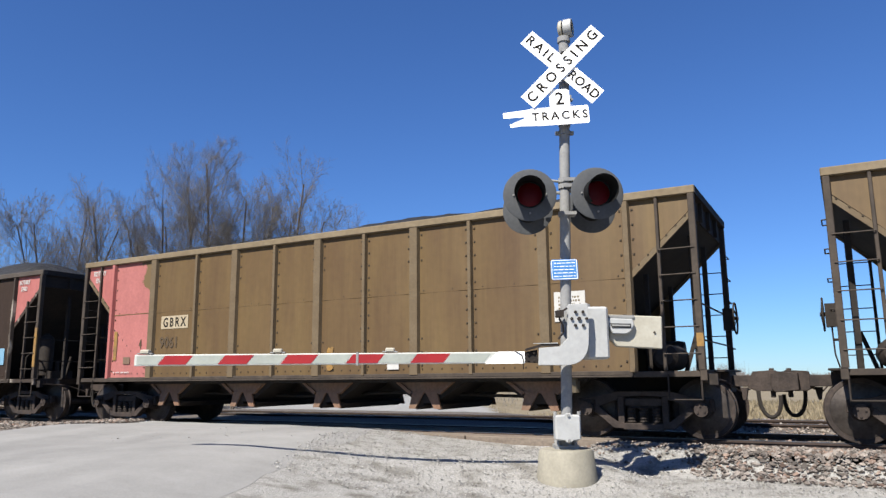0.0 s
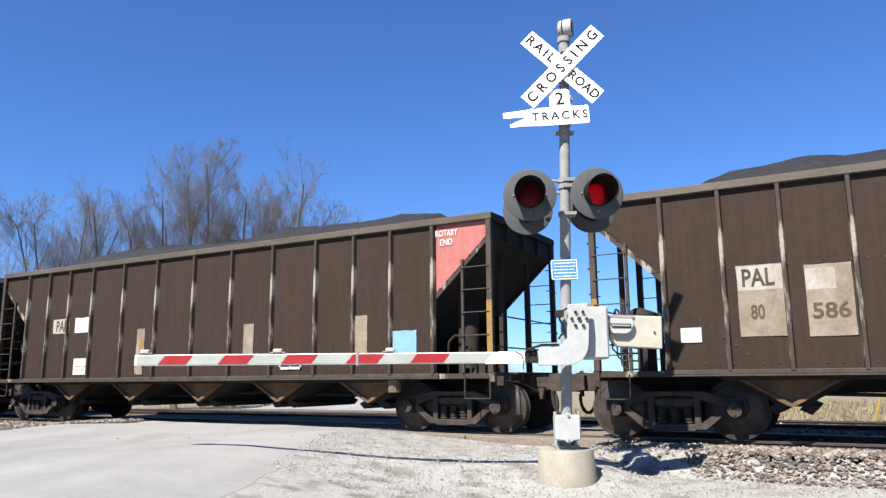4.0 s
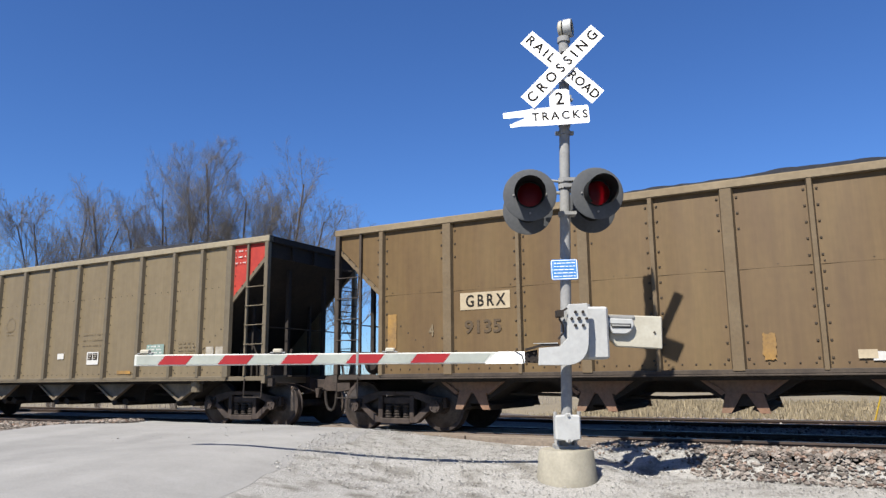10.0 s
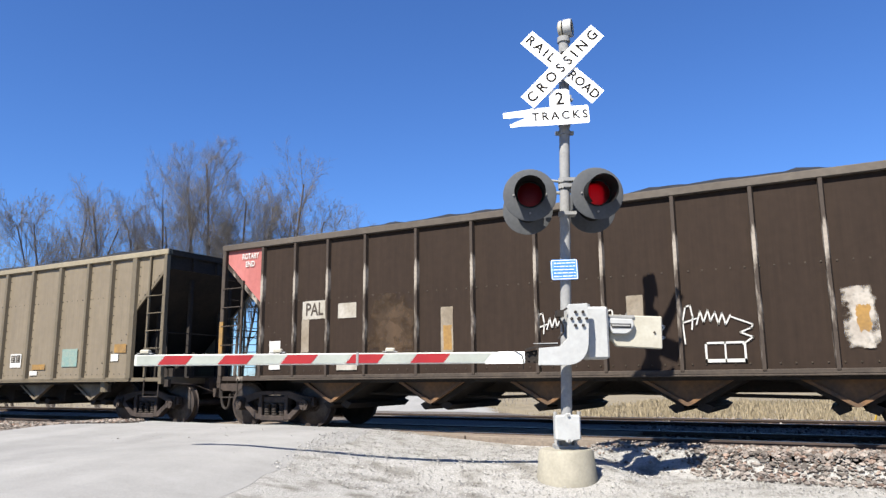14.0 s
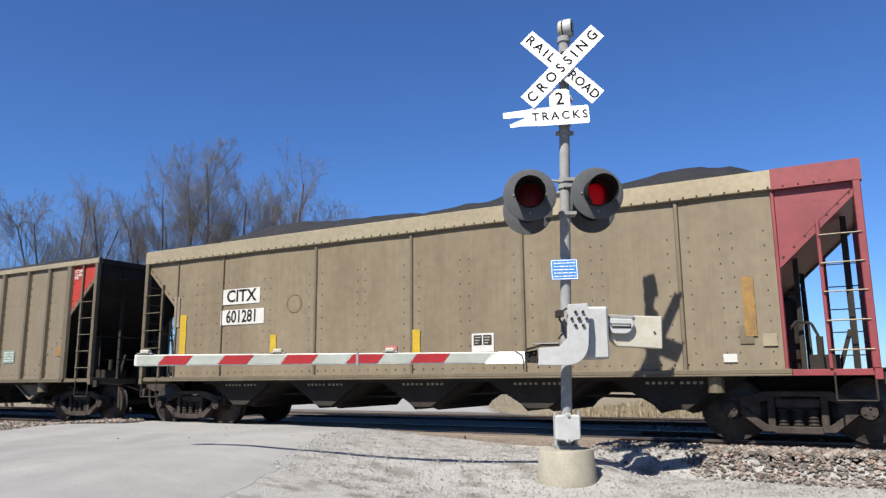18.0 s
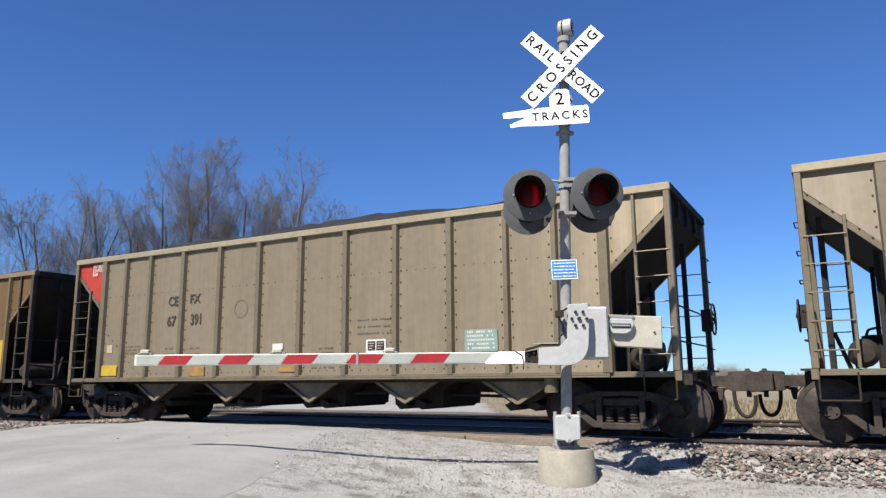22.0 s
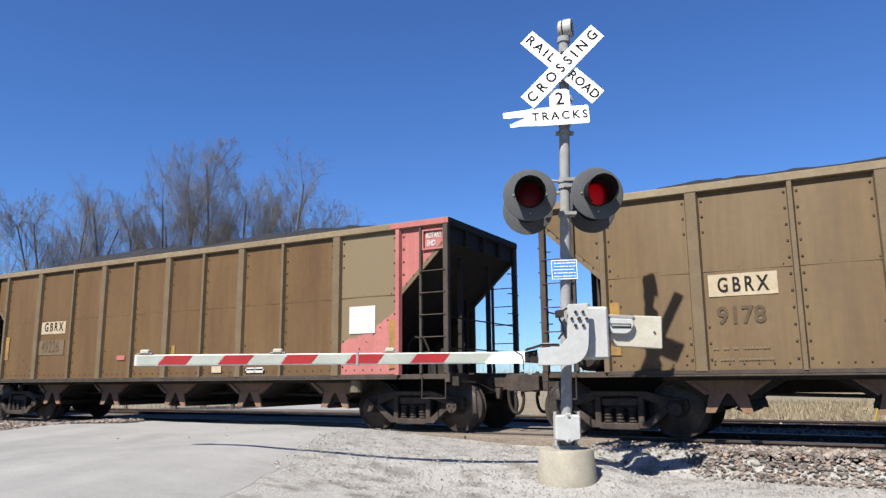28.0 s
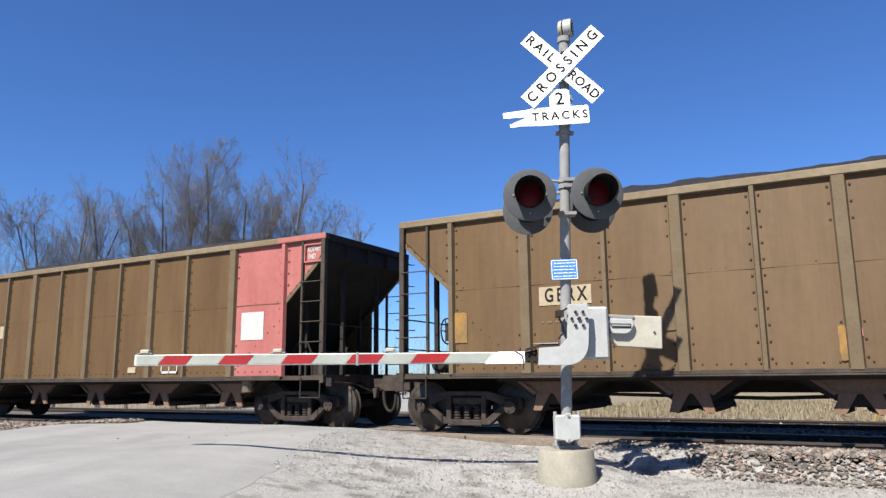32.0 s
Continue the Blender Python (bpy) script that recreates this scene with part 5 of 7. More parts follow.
        put("air_hose", shared("hose", hose_mesh, M["soot_shade"]), car, "black drooping air hose", m)
        foot = shared("stirrup", lambda bm: chain(bm, [Vector((6.72, -1.57, 1.0)), Vector((6.72, -1.58, 0.62)), Vector((7.2, -1.58, 0.62)), Vector((7.2, -1.57, 1.0))], 0.014, 5), M["grime"])
        put("stirrup_step", foot, car, m=m)
        foot2 = shared("stirrup_far", lambda bm: chain(bm, [Vector((6.72, 1.57, 1.0)), Vector((6.72, 1.58, 0.62)), Vector((7.2, 1.58, 0.62)), Vector((7.2, 1.57, 1.0))], 0.014, 5), M["grime"])
        put("stirrup_step", foot2, car, m=m)
        jack = shared("jacking_lug", lambda bm: tube(bm, (5.15, -1.38, 0.72), (5.15, -1.38, 0.95), 0.12, n=12), M["rib_alu"])
        put("jacking_lug", jack, car, m=m)
    b = 1 if brake == "R" else -1
    mbk = turn if b < 0 else Matrix()
    put("brake_wheel", shared("brake_wheel", brake_wheel_mesh, M["grime"]), car, "spoked hand-brake wheel", mbk @ pose(7.47, 0.62 * b, 1.95))
    put("brake_housing", shared("brake_housing", lambda bm: (box(bm, 7.28, 7.44, -0.13, 0.13, 1.74, 2.12), chain(bm, [Vector((7.36, 0.05, 1.74)), Vector((7.35, 0.04, 1.3)), Vector((7.30, 0.02, 1.08))], 0.014, 5)), M["grime"], bevel=0.0), car, "grimy hand-brake gear housing with its chain", mbk @ pose(0, 0.62 * b, 0))
    if kind == "dark":
        put("brake_pipe", shared("pipe_loops", lambda bm: [chain(bm, [Vector(p) for p in ((6.6, 0.0, z), (7.0 + e, 0.0, z), (7.06 + e, 0.0, z - 0.08), (7.06 + e, 0.0, z - 0.42), (6.98 + e, 0.0, z - 0.5), (6.55, 0.0, z - 0.5))], 0.016, 6) for z, e in ((1.84, 0.08), (1.72, 0.0), (1.58, -0.06))], M["soot_shade"]), car, "bent black brake pipes", mbk @ pose(0, -0.95 * b, 0))
        put("reservoir_bracket", shared("reservoir_bracket", lambda bm: [box(bm, 6.54, 6.70, y - 0.03, y + 0.03, 1.04, 1.72) for y in (-0.3, 0.3)], M["soot_shade"]), car, "", mbk @ pose(0, -0.75 * b, 0))
    put("air_reservoir", shared("reservoir", lambda bm: lathe(bm, ((0.0, -0.55), (0.13, -0.53), (0.20, -0.45), (0.20, 0.45), (0.13, 0.53), (0.0, 0.55)), 18), M["grime"], smooth=True), car, "grimy air reservoir on the end platform", mbk @ pose(6.62, -0.75 * b, 1.86 if kind == "dark" else 1.26))
    if kind != "brown":
        put("air_tank", shared("air_tank", lambda bm: lathe(bm, ((0.0, 1.05), (0.15, 1.05), (0.15, 1.16), (0.185, 1.20), (0.185, 1.98), (0.165, 2.06), (0.09, 2.12), (0.05, 2.13), (0.05, 2.18), (0.0, 2.18)), 20, "z"), M["grime"], smooth=True), car, "upright rounded air tank on the end platform", pose(-b * (6.40 if kind == "dark" else 6.14), -0.75, 0.1 if kind == "dark" else 0.0))
        put("tank_pipe", shared("tank_pipe", lambda bm: chain(bm, [Vector((0, 0, 2.16)), Vector((0.0, 0, 2.24)), Vector((0.22, 0, 2.24)), Vector((0.24, 0, 1.05))], 0.016, 6), M["grime"]), car, "", pose(-b * 6.2, -0.75, 0))
    put("brake_cylinder", shared("brake_cyl", lambda bm: lathe(bm, ((0.0, -0.30), (0.15, -0.30), (0.17, -0.2), (0.17, 0.15), (0.08, 0.2), (0.06, 0.42), (0.0, 0.42)), 16), M["grime"], smooth=True), car, "", mbk @ pose(6.30, 0.55 * b, 1.42, 0, 0, 90))
    put("valve_block", shared("valve", lambda bm: box(bm, -0.16, 0.16, -0.2, 0.2, 0, 0.42), M["grime"], bevel=0.03), car, "", mbk @ pose(6.25, -0.1 * b, 1.04))
    put("valve_block", shared("valve2", lambda bm: (box(bm, -0.2, 0.2, -0.3, 0.3, 0, 0.22), tube(bm, (0.05, 0, 0.2), (0.05, 0, 0.5), 0.05, n=8)), M["grime"], bevel=0.0), car, "", mbk @ pose(-6.6, 0.5, 1.04))
    # pipes and levers on both platforms
    for s in (-1, 1):
        ms = turn if s < 0 else Matrix()
        put("brake_pipe", shared("brake_pipe", lambda bm: chain(bm, [Vector(p) for p in ((6.15, -1.15, 1.05), (6.18, -1.15, 1.62), (6.30, -1.12, 1.74), (6.48, -1.08, 1.70), (6.56, -1.05, 1.5), (6.58, -1.05, 1.05))], 0.022, 6), M["soot_shade"]), car, "", ms)
        put("brake_lever", shared("brake_lever", lambda bm: slab(bm, ((6.75, 1.05), (6.82, 1.05), (7.0, 1.62), (6.94, 1.64)), -0.42, -0.38), M["grime"]), car, "", ms)
        put("running_board", shared("running_board", lambda bm: box(bm, HALF + 0.005, HALF + 0.16, -0.95, 0.95, 1.03, 1.06), M["grime"]), car, "", ms)
        put("uncoupling_bracket", shared("uncoupling_bracket", lambda bm: box(bm, HALF - 0.02, HALF + 0.13, -1.5, -1.42, 0.84, 1.0), M["grime"]), car, "", ms)
    # underframe
    put("centre_sill", shared("centre_sill", lambda bm: box(bm, -HALF + 0.1, HALF - 0.1, -0.2, 0.2, 0.70, 1.0), M["soot_shade"]), car)
    put("underframe_rod", shared("rod", lambda bm: chain(bm, [Vector((-4.6, -0.55, 0.70)), Vector((-1.2, -0.55, 0.62)), Vector((1.2, -0.55, 0.70)), Vector((4.6, -0.55, 0.62))], 0.03, 6), M["soot_shade"]), car)
    put("hopper_beam", shared("hopper_beam", lambda bm: (box(bm, -5.4, 5.4, -1.42, -1.34, 0.90, 0.985), box(bm, -5.4, 5.4, 1.34, 1.42, 0.90, 0.985)), M["grime"]), car)
    # blocks and doors are black all over: the underbody's shade is in their colour
    for i in range(5):
        x = -4.5 + 2.25 * i
        bay = put("hopper", shared(*(("tub_in", tub_inside) if kind == "smooth" else ("chute_in", chute_inside) if kind == "alu" and 0 < i < 4 else ("hopper_in", hopper_inside)), M["soot_shade"]), car, "dark discharge hopper", pose(x, 0, 0))
        put("hopper_face", shared("hopper_face_" + kind, hopper_bay(kind), M[K["hop"]]), bay)
        put("hopper_face", shared("hopper_face_" + kind, hopper_bay(kind), M[K["hop"]]), bay, m=turn)
        put("door", shared("hopper_door", door_mesh, M["soot_shade"]), bay)
        if kind == "smooth":
            put("fine_print", shared("tub_print", tub_print, M["dull_white"]), bay, kind="stuff")
        put("door", shared("hopper_door", door_mesh, M["soot_shade"]), bay, m=turn)
    if end_paint:
        bm = bmesh.new()
        slab(bm, ((6.14, roof - 0.004), (7.295, roof - 0.004), (7.295, top + 0.003), (6.14, top + 0.003)), -1.604, -1.44)
        part("chord_end", bm, M[end_paint], car, "crimson end of the top chord")
    if kind == "brown" and right and not end_paint:
        bm = bmesh.new()
        slab(bm, ((6.05, roof + 0.02), (7.294, roof + 0.02), (7.294, top - 0.012), (6.05, top - 0.012)), -1.604, -1.59)
        part("chord_end", bm, right, car, "faded pink end of the top chord")
    put("coal_load", coal_mesh(seed, top, peak), car, "heaped black coal")
    # trucks; wheelsets turn
    sets = []
    for s in (-1, 1):
        tx = s * 6.19
        truck = put("truck", shared("bolster", bolster_mesh, M["soot_shade"], bevel=0.012), car, "grimy two-axle truck", pose(tx, 0, 0))
        for q in (0, 1):
            mm = pose(0, 0, 0, 0, 0, 180 * q)
            put("side_frame", shared("side_frame", frame_mesh, M["rust"], bevel=0.012), truck, "rusty cast side frame", mm)
            for sx in (-0.2, 0.0, 0.2):
                put("spring", shared("spring", spring_mesh, M["grime"]), truck, "", mm @ pose(sx, -0.99, 0))
            for w in (-0.9, 0.9):
                put("bearing_adapter", shared("bearing", bearing_mesh, M["grime"], bevel=0.01), truck, "", mm @ pose(w, 0, 0))
        for w in (-0.9, 0.9):
            ws = put("wheelset", shared("axle", axle_mesh, M["rust"]), car, "steel wheelset with worn treads", pose(tx + w, 0, 0.458))
            for q in (0, 1):
                mm = pose(0, 0, 0, 0, 0, 180 * q)
                put("wheel", shared("wheel", wheel_mesh, M["rust"], smooth=True), ws, "", mm)
                put("tread", shared("tread", tread_mesh, M["tread"], smooth=True), ws, "bright worn tread", mm)
            sets.append(ws)
    return car, sets


FACE = -PANEL_Y - 0.017


LAYER = {}


def layer(car, x=0.0):
    """Each mark lies a hair above the one before; those of the flat end panels lie closer."""
    LAYER[car.name] = LAYER.get(car.name, 0) + 1
    return FACE - 0.0007 * LAYER[car.name] + (0.0125 if abs(x) > 6.3 else 0.0)


def patch(car, x, z, w, h, material, ragged=0.0, name="decal", seed=0):
    """A painted patch or label, x and z at its middle; ragged: worn edges."""
    bm = bmesh.new()
    y = layer(car, x)
    if ragged:
        r = random.Random(seed + int(x * 100) + int(z * 10))
        k = r.random() * 40
        ring = []
        n = 15
        for i in range(n):
            ring.append((-0.5 + i / n, -0.5))
        for i in range(n):
            ring.append((0.5, -0.5 + i / n))
        for i in range(n):
            ring.append((0.5 - i / n, 0.5))
        for i in range(n):
            ring.append((-0.5, 0.5 - i / n))
        pts = []
        for px, pz in ring:
            # worn edges: broad bites and fine nicks, drawn inwards
            bite = (0.45 if ragged < 0.06 else 0.8) * ragged * (0.9 * abs(noise.noise((px * 2.2 + k, pz * 2.2, 1))) + 0.5 * abs(noise.noise((px * 9 + k, pz * 9, 5))) + 0.25 * r.random())
            sx, sz = max(0.62, 1 - 2 * bite / w), max(0.62, 1 - 2 * bite / h)
            pts.append((x + px * w * (1 - (1 - sx) * abs(2 * px)), z + pz * h * (1 - (1 - sz) * abs(2 * pz))))
        mid = bm.verts.new((x, y, z))
        rim = [bm.verts.new((px, y, pz)) for px, pz in pts]
        for i in range(len(rim)):
            bm.faces.new((mid, rim[i], rim[(i + 1) % len(rim)]))
    else:
        box(bm, x - w / 2, x + w / 2, y, y + 0.004, z - h / 2, z + h / 2)
    return part(name, bm, M[material], car)


def bars(car, x, z, w, rows, material="faint", gap=0.10, seed=0, h=0.032):
    """Lines of writing too small to read."""
    r = random.Random(seed + int(x * 37))
    y = layer(car, x)
    for i in range(rows):
        bm = bmesh.new()
        a = x - w / 2
        while a < x + w / 2 - 0.04:
            b = min(x + w / 2, a + 0.016 + 0.018 * r.random())
            box(bm, a, b, y, y + 0.003, z - i * gap - h / 2, z - i * gap + h / 2)
            a = b + (0.016 if r.random() < 0.8 else 0.07)
        part("fine_print", bm, M[material], car, kind="stuff")


def plate_box(car, x, z, w=0.36, h=0.30):
    """A white-framed stencil block: two dark fields with fine white lines."""
    p = patch(car, x, z, w, h, "white", name="stencil_block")
    y = layer(car)
    for s in (-1, 1):
        bm = bmesh.new()
        box(bm, x + s * w * 0.22 - w * 0.19, x + s * w * 0.22 + w * 0.19, y - 0.003, y + 0.001, z - h * 0.14, z + h * 0.40)
        f = part("field", bm, M["soot_shade"], p)
        bm = bmesh.new()
        for k in range(3):
            zz = z + h * (0.28 - 0.15 * k)
            box(bm, x + s * w * 0.22 - w * 0.14, x + s * w * 0.22 + w * (0.14 - 0.05 * k), y - 0.0045, y - 0.003, zz - h * 0.025, zz + h * 0.025)
        part("fine_print", bm, M["dull_white"], f, kind="stuff")


def scrawl(car, x, z, w, h, n, seed, material="dull_white", r=0.016):
    """A spray-painted tag: one flowing looped line of soft white."""
    rr = random.Random(seed)
    loops = max(2, n // 4)
    ph, lift = rr.random() * 6.3, [rr.uniform(0.45, 1.0) for _ in range(loops + 2)]
    bm = bmesh.new()
    steps = loops * 14
    pts = []
    for i in range(steps + 1):
        t = i / steps
        a = ph + t * loops * 6.2832
        k = t * loops
        amp = lift[int(k)] * (1 - k % 1) + lift[int(k) + 1] * (k % 1)
        pts.append(Vector((x - w / 2 + w * t + 0.30 * w / loops * math.cos(a), 0, z + 0.5 * h * amp * math.sin(a) + 0.1 * h * math.sin(2.3 * a))))
    y = layer(car)
    left, right = [], []
    for i, p in enumerate(pts):
        t = (pts[min(i + 1, steps)] - pts[max(i - 1, 0)]).normalized() * r * (0.8 + 0.4 * math.sin(i * 0.7))
        left.append(bm.verts.new((p.x - t.z, y, p.z + t.x)))
        right.append(bm.verts.new((p.x + t.z, y, p.z - t.x)))
    for i in range(steps):
        bm.faces.new((left[i], left[i + 1], right[i + 1], right[i]))
    part("graffiti", bm, M[material], car, "spray-painted squiggle")


def tag(car, x, z, w, h, material="white", r=0.011):
    """A thin spray-painted tag: a tall arch, jagged letters and an angular tail."""
    strokes = (((0.02, -0.45), (0.0, 0.1), (0.05, 0.46), (0.12, 0.5), (0.15, 0.2), (0.13, -0.1)), ((-0.02, 0.05), (0.2, 0.16)),
               ((0.2, 0.02), (0.26, 0.34), (0.30, 0.05), (0.37, 0.36), (0.40, 0.08), (0.47, 0.3), (0.51, 0.0), (0.57, 0.27), (0.61, -0.02), (0.68, 0.2)),
               ((0.70, 0.16), (0.98, -0.04), (0.95, -0.12), (0.80, -0.22), (0.97, -0.34), (0.83, -0.5)))
    y = layer(car)
    bm = bmesh.new()
    for line in strokes:
        for a, b in zip(line, line[1:]):
            p, q = Vector((x - w / 2 + a[0] * w, 0, z + a[1] * h)), Vector((x - w / 2 + b[0] * w, 0, z + b[1] * h))
            d = (q - p).normalized() * r
            bm.faces.new([bm.verts.new((v.x, y, v.z)) for v in (p - d + Vector((-d.z, 0, d.x)), q + d + Vector((-d.z, 0, d.x)), q + d - Vector((-d.z, 0, d.x)), p - d - Vector((-d.z, 0, d.x)))])
    part("graffiti", bm, M[material], car, "thin white spray-painted tag")


def arch(car, x, z, w, h, thick, material="chalk"):
    """A broad sprayed band that bends over a stencil frame."""
    y = layer(car)
    bm = bmesh.new()
    rim = []
    for i in range(25):
        t = i / 24
        a = math.pi * (1.12 - 1.24 * t)
        c, q = math.cos(a), math.sin(a)
        k = thick * (0.8 + 0.35 * math.sin(t * 9.0))
        px, pz = x + w / 2 * math.copysign(abs(c) ** 0.5, c), z + h * math.copysign(abs(q) ** 0.5, q)
        rim.append([bm.verts.new((px, y, pz)), bm.verts.new((x + (px - x) * (1 - 2 * k / w), y, z + (pz - z) * (1 - k / h)))])
    for (a, b), (c2, d) in zip(rim, rim[1:]):
        bm.faces.new((a, c2, d, b))
    part("graffiti", bm, M[material], car, "pale sprayed band")


def mark(car, text, size, x, z, material="black", spacing=1.0, narrow=1.0):
    lettering(text, size, M[material], car, x, layer(car, x) - 0.001, z, spacing=spacing, narrow=narrow, bold=0.022)


def frame_box(car, x, z, w, h):
    """A white outlined stencil frame parted in two."""
    y = layer(car)
    for i, (x0, x1, z0, z1) in enumerate(((-w / 2, w / 2, h / 2 - 0.03, h / 2), (-w / 2, w / 2, -h / 2, -h / 2 + 0.05), (-w / 2, -w / 2 + 0.03, -h / 2, h / 2), (w / 2 - 0.03, w / 2, -h / 2, h / 2), (-0.012, 0.012, -h / 2, h / 2))):
        bm = bmesh.new()
        box(bm, x + x0, x + x1, y, y + 0.003 + 0.0002 * i, z + z0, z + z1)
        part("stencil_frame", bm, M["white"], car)


def plate_rim(car, x, z, w, h):
    """A raised angle-iron rim round a stencilled field."""
    y = -PANEL_Y
    bm = bmesh.new()
    for x0, x1, z0, z1 in ((-w / 2, w / 2, h / 2 - 0.03, h / 2), (-w / 2, w / 2, -h / 2, -h / 2 + 0.03), (-w / 2, -w / 2 + 0.03, -h / 2 + 0.03, h / 2 - 0.03), (w / 2 - 0.03, w / 2, -h / 2 + 0.03, h / 2 - 0.03)):
        box(bm, x + x0, x + x1, y - 0.045, y - 0.001, z + z0, z + z1)
    part("plate_rim", bm, M["pink"], car)


def post_mark(car, s, z0, z1, material="ochre"):
    """Orange paint on the lower corner post."""
    bm = bmesh.new()
    box(bm, s * 7.225 - 0.051, s * 7.225 + 0.051, -1.604, -1.57, z0, z1)
    part("post_marking", bm, M[material], car, "faded orange post marking")


def ring_mark(car, x, z, r):
    """A thin stencilled ring."""
    y = layer(car)
    bm = bmesh.new()
    n = 24
    vs = []
    for i in range(n):
        a = 2 * math.pi * i / n
        vs.append([bm.verts.new((x + k * math.cos(a), y, z + k * math.sin(a))) for k in (r, r - 0.014)])
    for i in range(n):
        j = (i + 1) % n
        bm.faces.new((vs[i][0], vs[j][0], vs[j][1], vs[i][1]))
    part("stencil_ring", bm, M["faint"], car)
# ---- the train, car by car ----
CARS = []


def add(*args, **more):
    CARS.append(hopper_car(*args, seed=len(CARS) + 3, **more))
    return CARS[-1][0]


c = add("brown", "brown open-top coal hopper with a golden, dusty end")
c = add("brown", "golden-brown coal hopper with faded pink leading panels", left=M["pink"], paints={0: worn_over("worn_pink_a", PINK, TAN, -4.9, -1, fall=0.5, level=3.0)}, brake="R", peak=0.22)
patch(c, -4.06, 2.27, 0.86, 0.29, "cream")
mark(c, "GBRX", 0.29, -4.06, 2.26, "black", 1.42, 0.77)
mark(c, "4", 0.29, -5.15, 1.80, "ghost", 1.00, 0.60)
mark(c, "9061", 0.33, -4.20, 1.81, "ghost", 1.00, 0.93)
mark(c, "ROTARY", 0.165, -6.79, 3.57, "white", 1.00, 0.72)
mark(c, "END", 0.165, -6.79, 3.40, "white", 1.00, 0.80)
patch(c, -6.02, 1.79, 0.13, 0.69, "ochre", 0.04)
patch(c, 5.21, 2.11, 0.53, 0.49, "white")
bars(c, 5.23, 2.26, 0.42, 4, "faint", 0.06)
patch(c, 0.33, 1.36, 0.18, 0.47, "ochre", 0.06)
patch(c, 1.78, 1.19, 0.25, 0.11, "white")
patch(c, -5.59, 1.44, 0.23, 0.16, "hop_tan")
bars(c, -5.73, 1.17, 0.59, 1, "white", 0.10)
post_mark(c, 1, 1.4, 1.6)
c = add("dark", "dark brown coal hopper with primer patches and pink end", right=M["pink"], peak=0.40)
patch(c, -4.76, 2.04, 0.64, 1.05, "bare", 0.03)
patch(c, -3.88, 2.00, 0.60, 1.02, "bare", 0.03)
patch(c, -4.76, 2.37, 0.62, 0.37, "dull_white", 0.03)
patch(c, -3.98, 2.30, 0.39, 0.31, "dull_white", 0.03)
mark(c, "PAL", 0.36, -4.79, 2.36, "end_steel", 1.00, 0.74)
mark(c, "80", 0.29, -4.82, 1.86, "ghost", 1.00, 0.66)
mark(c, "586", 0.30, -3.88, 1.84, "ghost", 1.00, 1.08)
patch(c, -5.77, 1.57, 0.30, 0.22, "white")
patch(c, -1.75, 1.75, 0.23, 0.72, "bare", 0.06)
patch(c, -1.76, 1.70, 0.12, 0.63, "ochre", 0.04)
patch(c, 1.73, 1.59, 0.34, 1.08, "bare", 0.06)
patch(c, 1.75, 1.67, 0.17, 0.58, "ochre", 0.06)
frame_box(c, 2.88, 1.31, 0.56, 0.27)
patch(c, 5.57, 1.64, 0.54, 0.45, "sky_blue", 0.04)
patch(c, 5.51, 1.18, 0.20, 0.11, "white")
mark(c, "ROTARY", 0.165, 6.45, 3.57, "white", 1.00, 0.72)
mark(c, "END", 0.165, 6.45, 3.40, "white", 1.00, 0.80)
patch(c, 0.52, 1.25, 0.30, 0.17, "white", 0.04)
post_mark(c, 1, 1.35, 2.35)
post_mark(c, -1, 1.45, 2.2)
c = add("dark", "dark brown coal hopper with white stencilled blocks", right=M["pink"], peak=0.42)
patch(c, -4.70, 2.34, 0.67, 0.38, "dull_white", 0.05)
mark(c, "PAL", 0.38, -4.68, 2.33, "end_steel", 1.00, 0.71)
patch(c, -3.82, 2.34, 0.68, 0.38, "white", 0.03)
patch(c, -3.82, 1.33, 0.56, 0.40, "white", 0.02)
bars(c, -3.82, 1.33, 0.40, 2, "faint", 0.08)
patch(c, -1.71, 1.64, 0.30, 1.08, "bare", 0.06)
patch(c, -1.68, 1.67, 0.18, 0.53, "ochre", 0.08)
patch(c, 1.63, 1.81, 0.29, 0.65, "bare", 0.03)
patch(c, 4.49, 1.79, 0.31, 0.76, "bare", 0.03)
patch(c, 5.47, 1.60, 0.52, 0.49, "sky_blue", 0.03)
frame_box(c, 2.78, 1.31, 0.56, 0.28)
mark(c, "ROTARY", 0.165, 6.36, 3.57, "white", 1.00, 0.72)
mark(c, "END", 0.165, 6.36, 3.40, "white", 1.00, 0.80)
post_mark(c, 1, 1.35, 2.3)
post_mark(c, -1, 1.5, 2.2)
c = add("dark", "dark brown coal hopper with pale sprayed blobs along its side", right=M["pink"], peak=0.50)
patch(c, -4.77, 1.99, 0.72, 1.01, "bare", 0.03)
patch(c, -3.88, 1.97, 0.67, 1.00, "bare", 0.05)
mark(c, "PAL", 0.42, -4.76, 2.32, "end_steel", 1.00, 0.73)
patch(c, -4.00, 2.27, 0.43, 0.31, "dull_white", 0.04)
patch(c, -5.00, 1.82, 0.20, 0.55, "ochre", 0.04)
patch(c, -1.78, 1.67, 0.26, 0.93, "bare", 0.03)
patch(c, -1.79, 1.79, 0.18, 0.53, "ochre", 0.03)
patch(c, -5.74, 1.58, 0.28, 0.15, "white")
patch(c, 1.73, 1.46, 0.91, 0.62, "spray", 0.03, "graffiti_blob", 21)
scrawl(c, 1.70, 1.46, 0.75, 0.45, 9, 22, "dull_white", 0.020)
patch(c, 1.71, 1.86, 0.24, 0.46, "bare", 0.03)
patch(c, 1.71, 1.87, 0.14, 0.29, "ochre", 0.03)
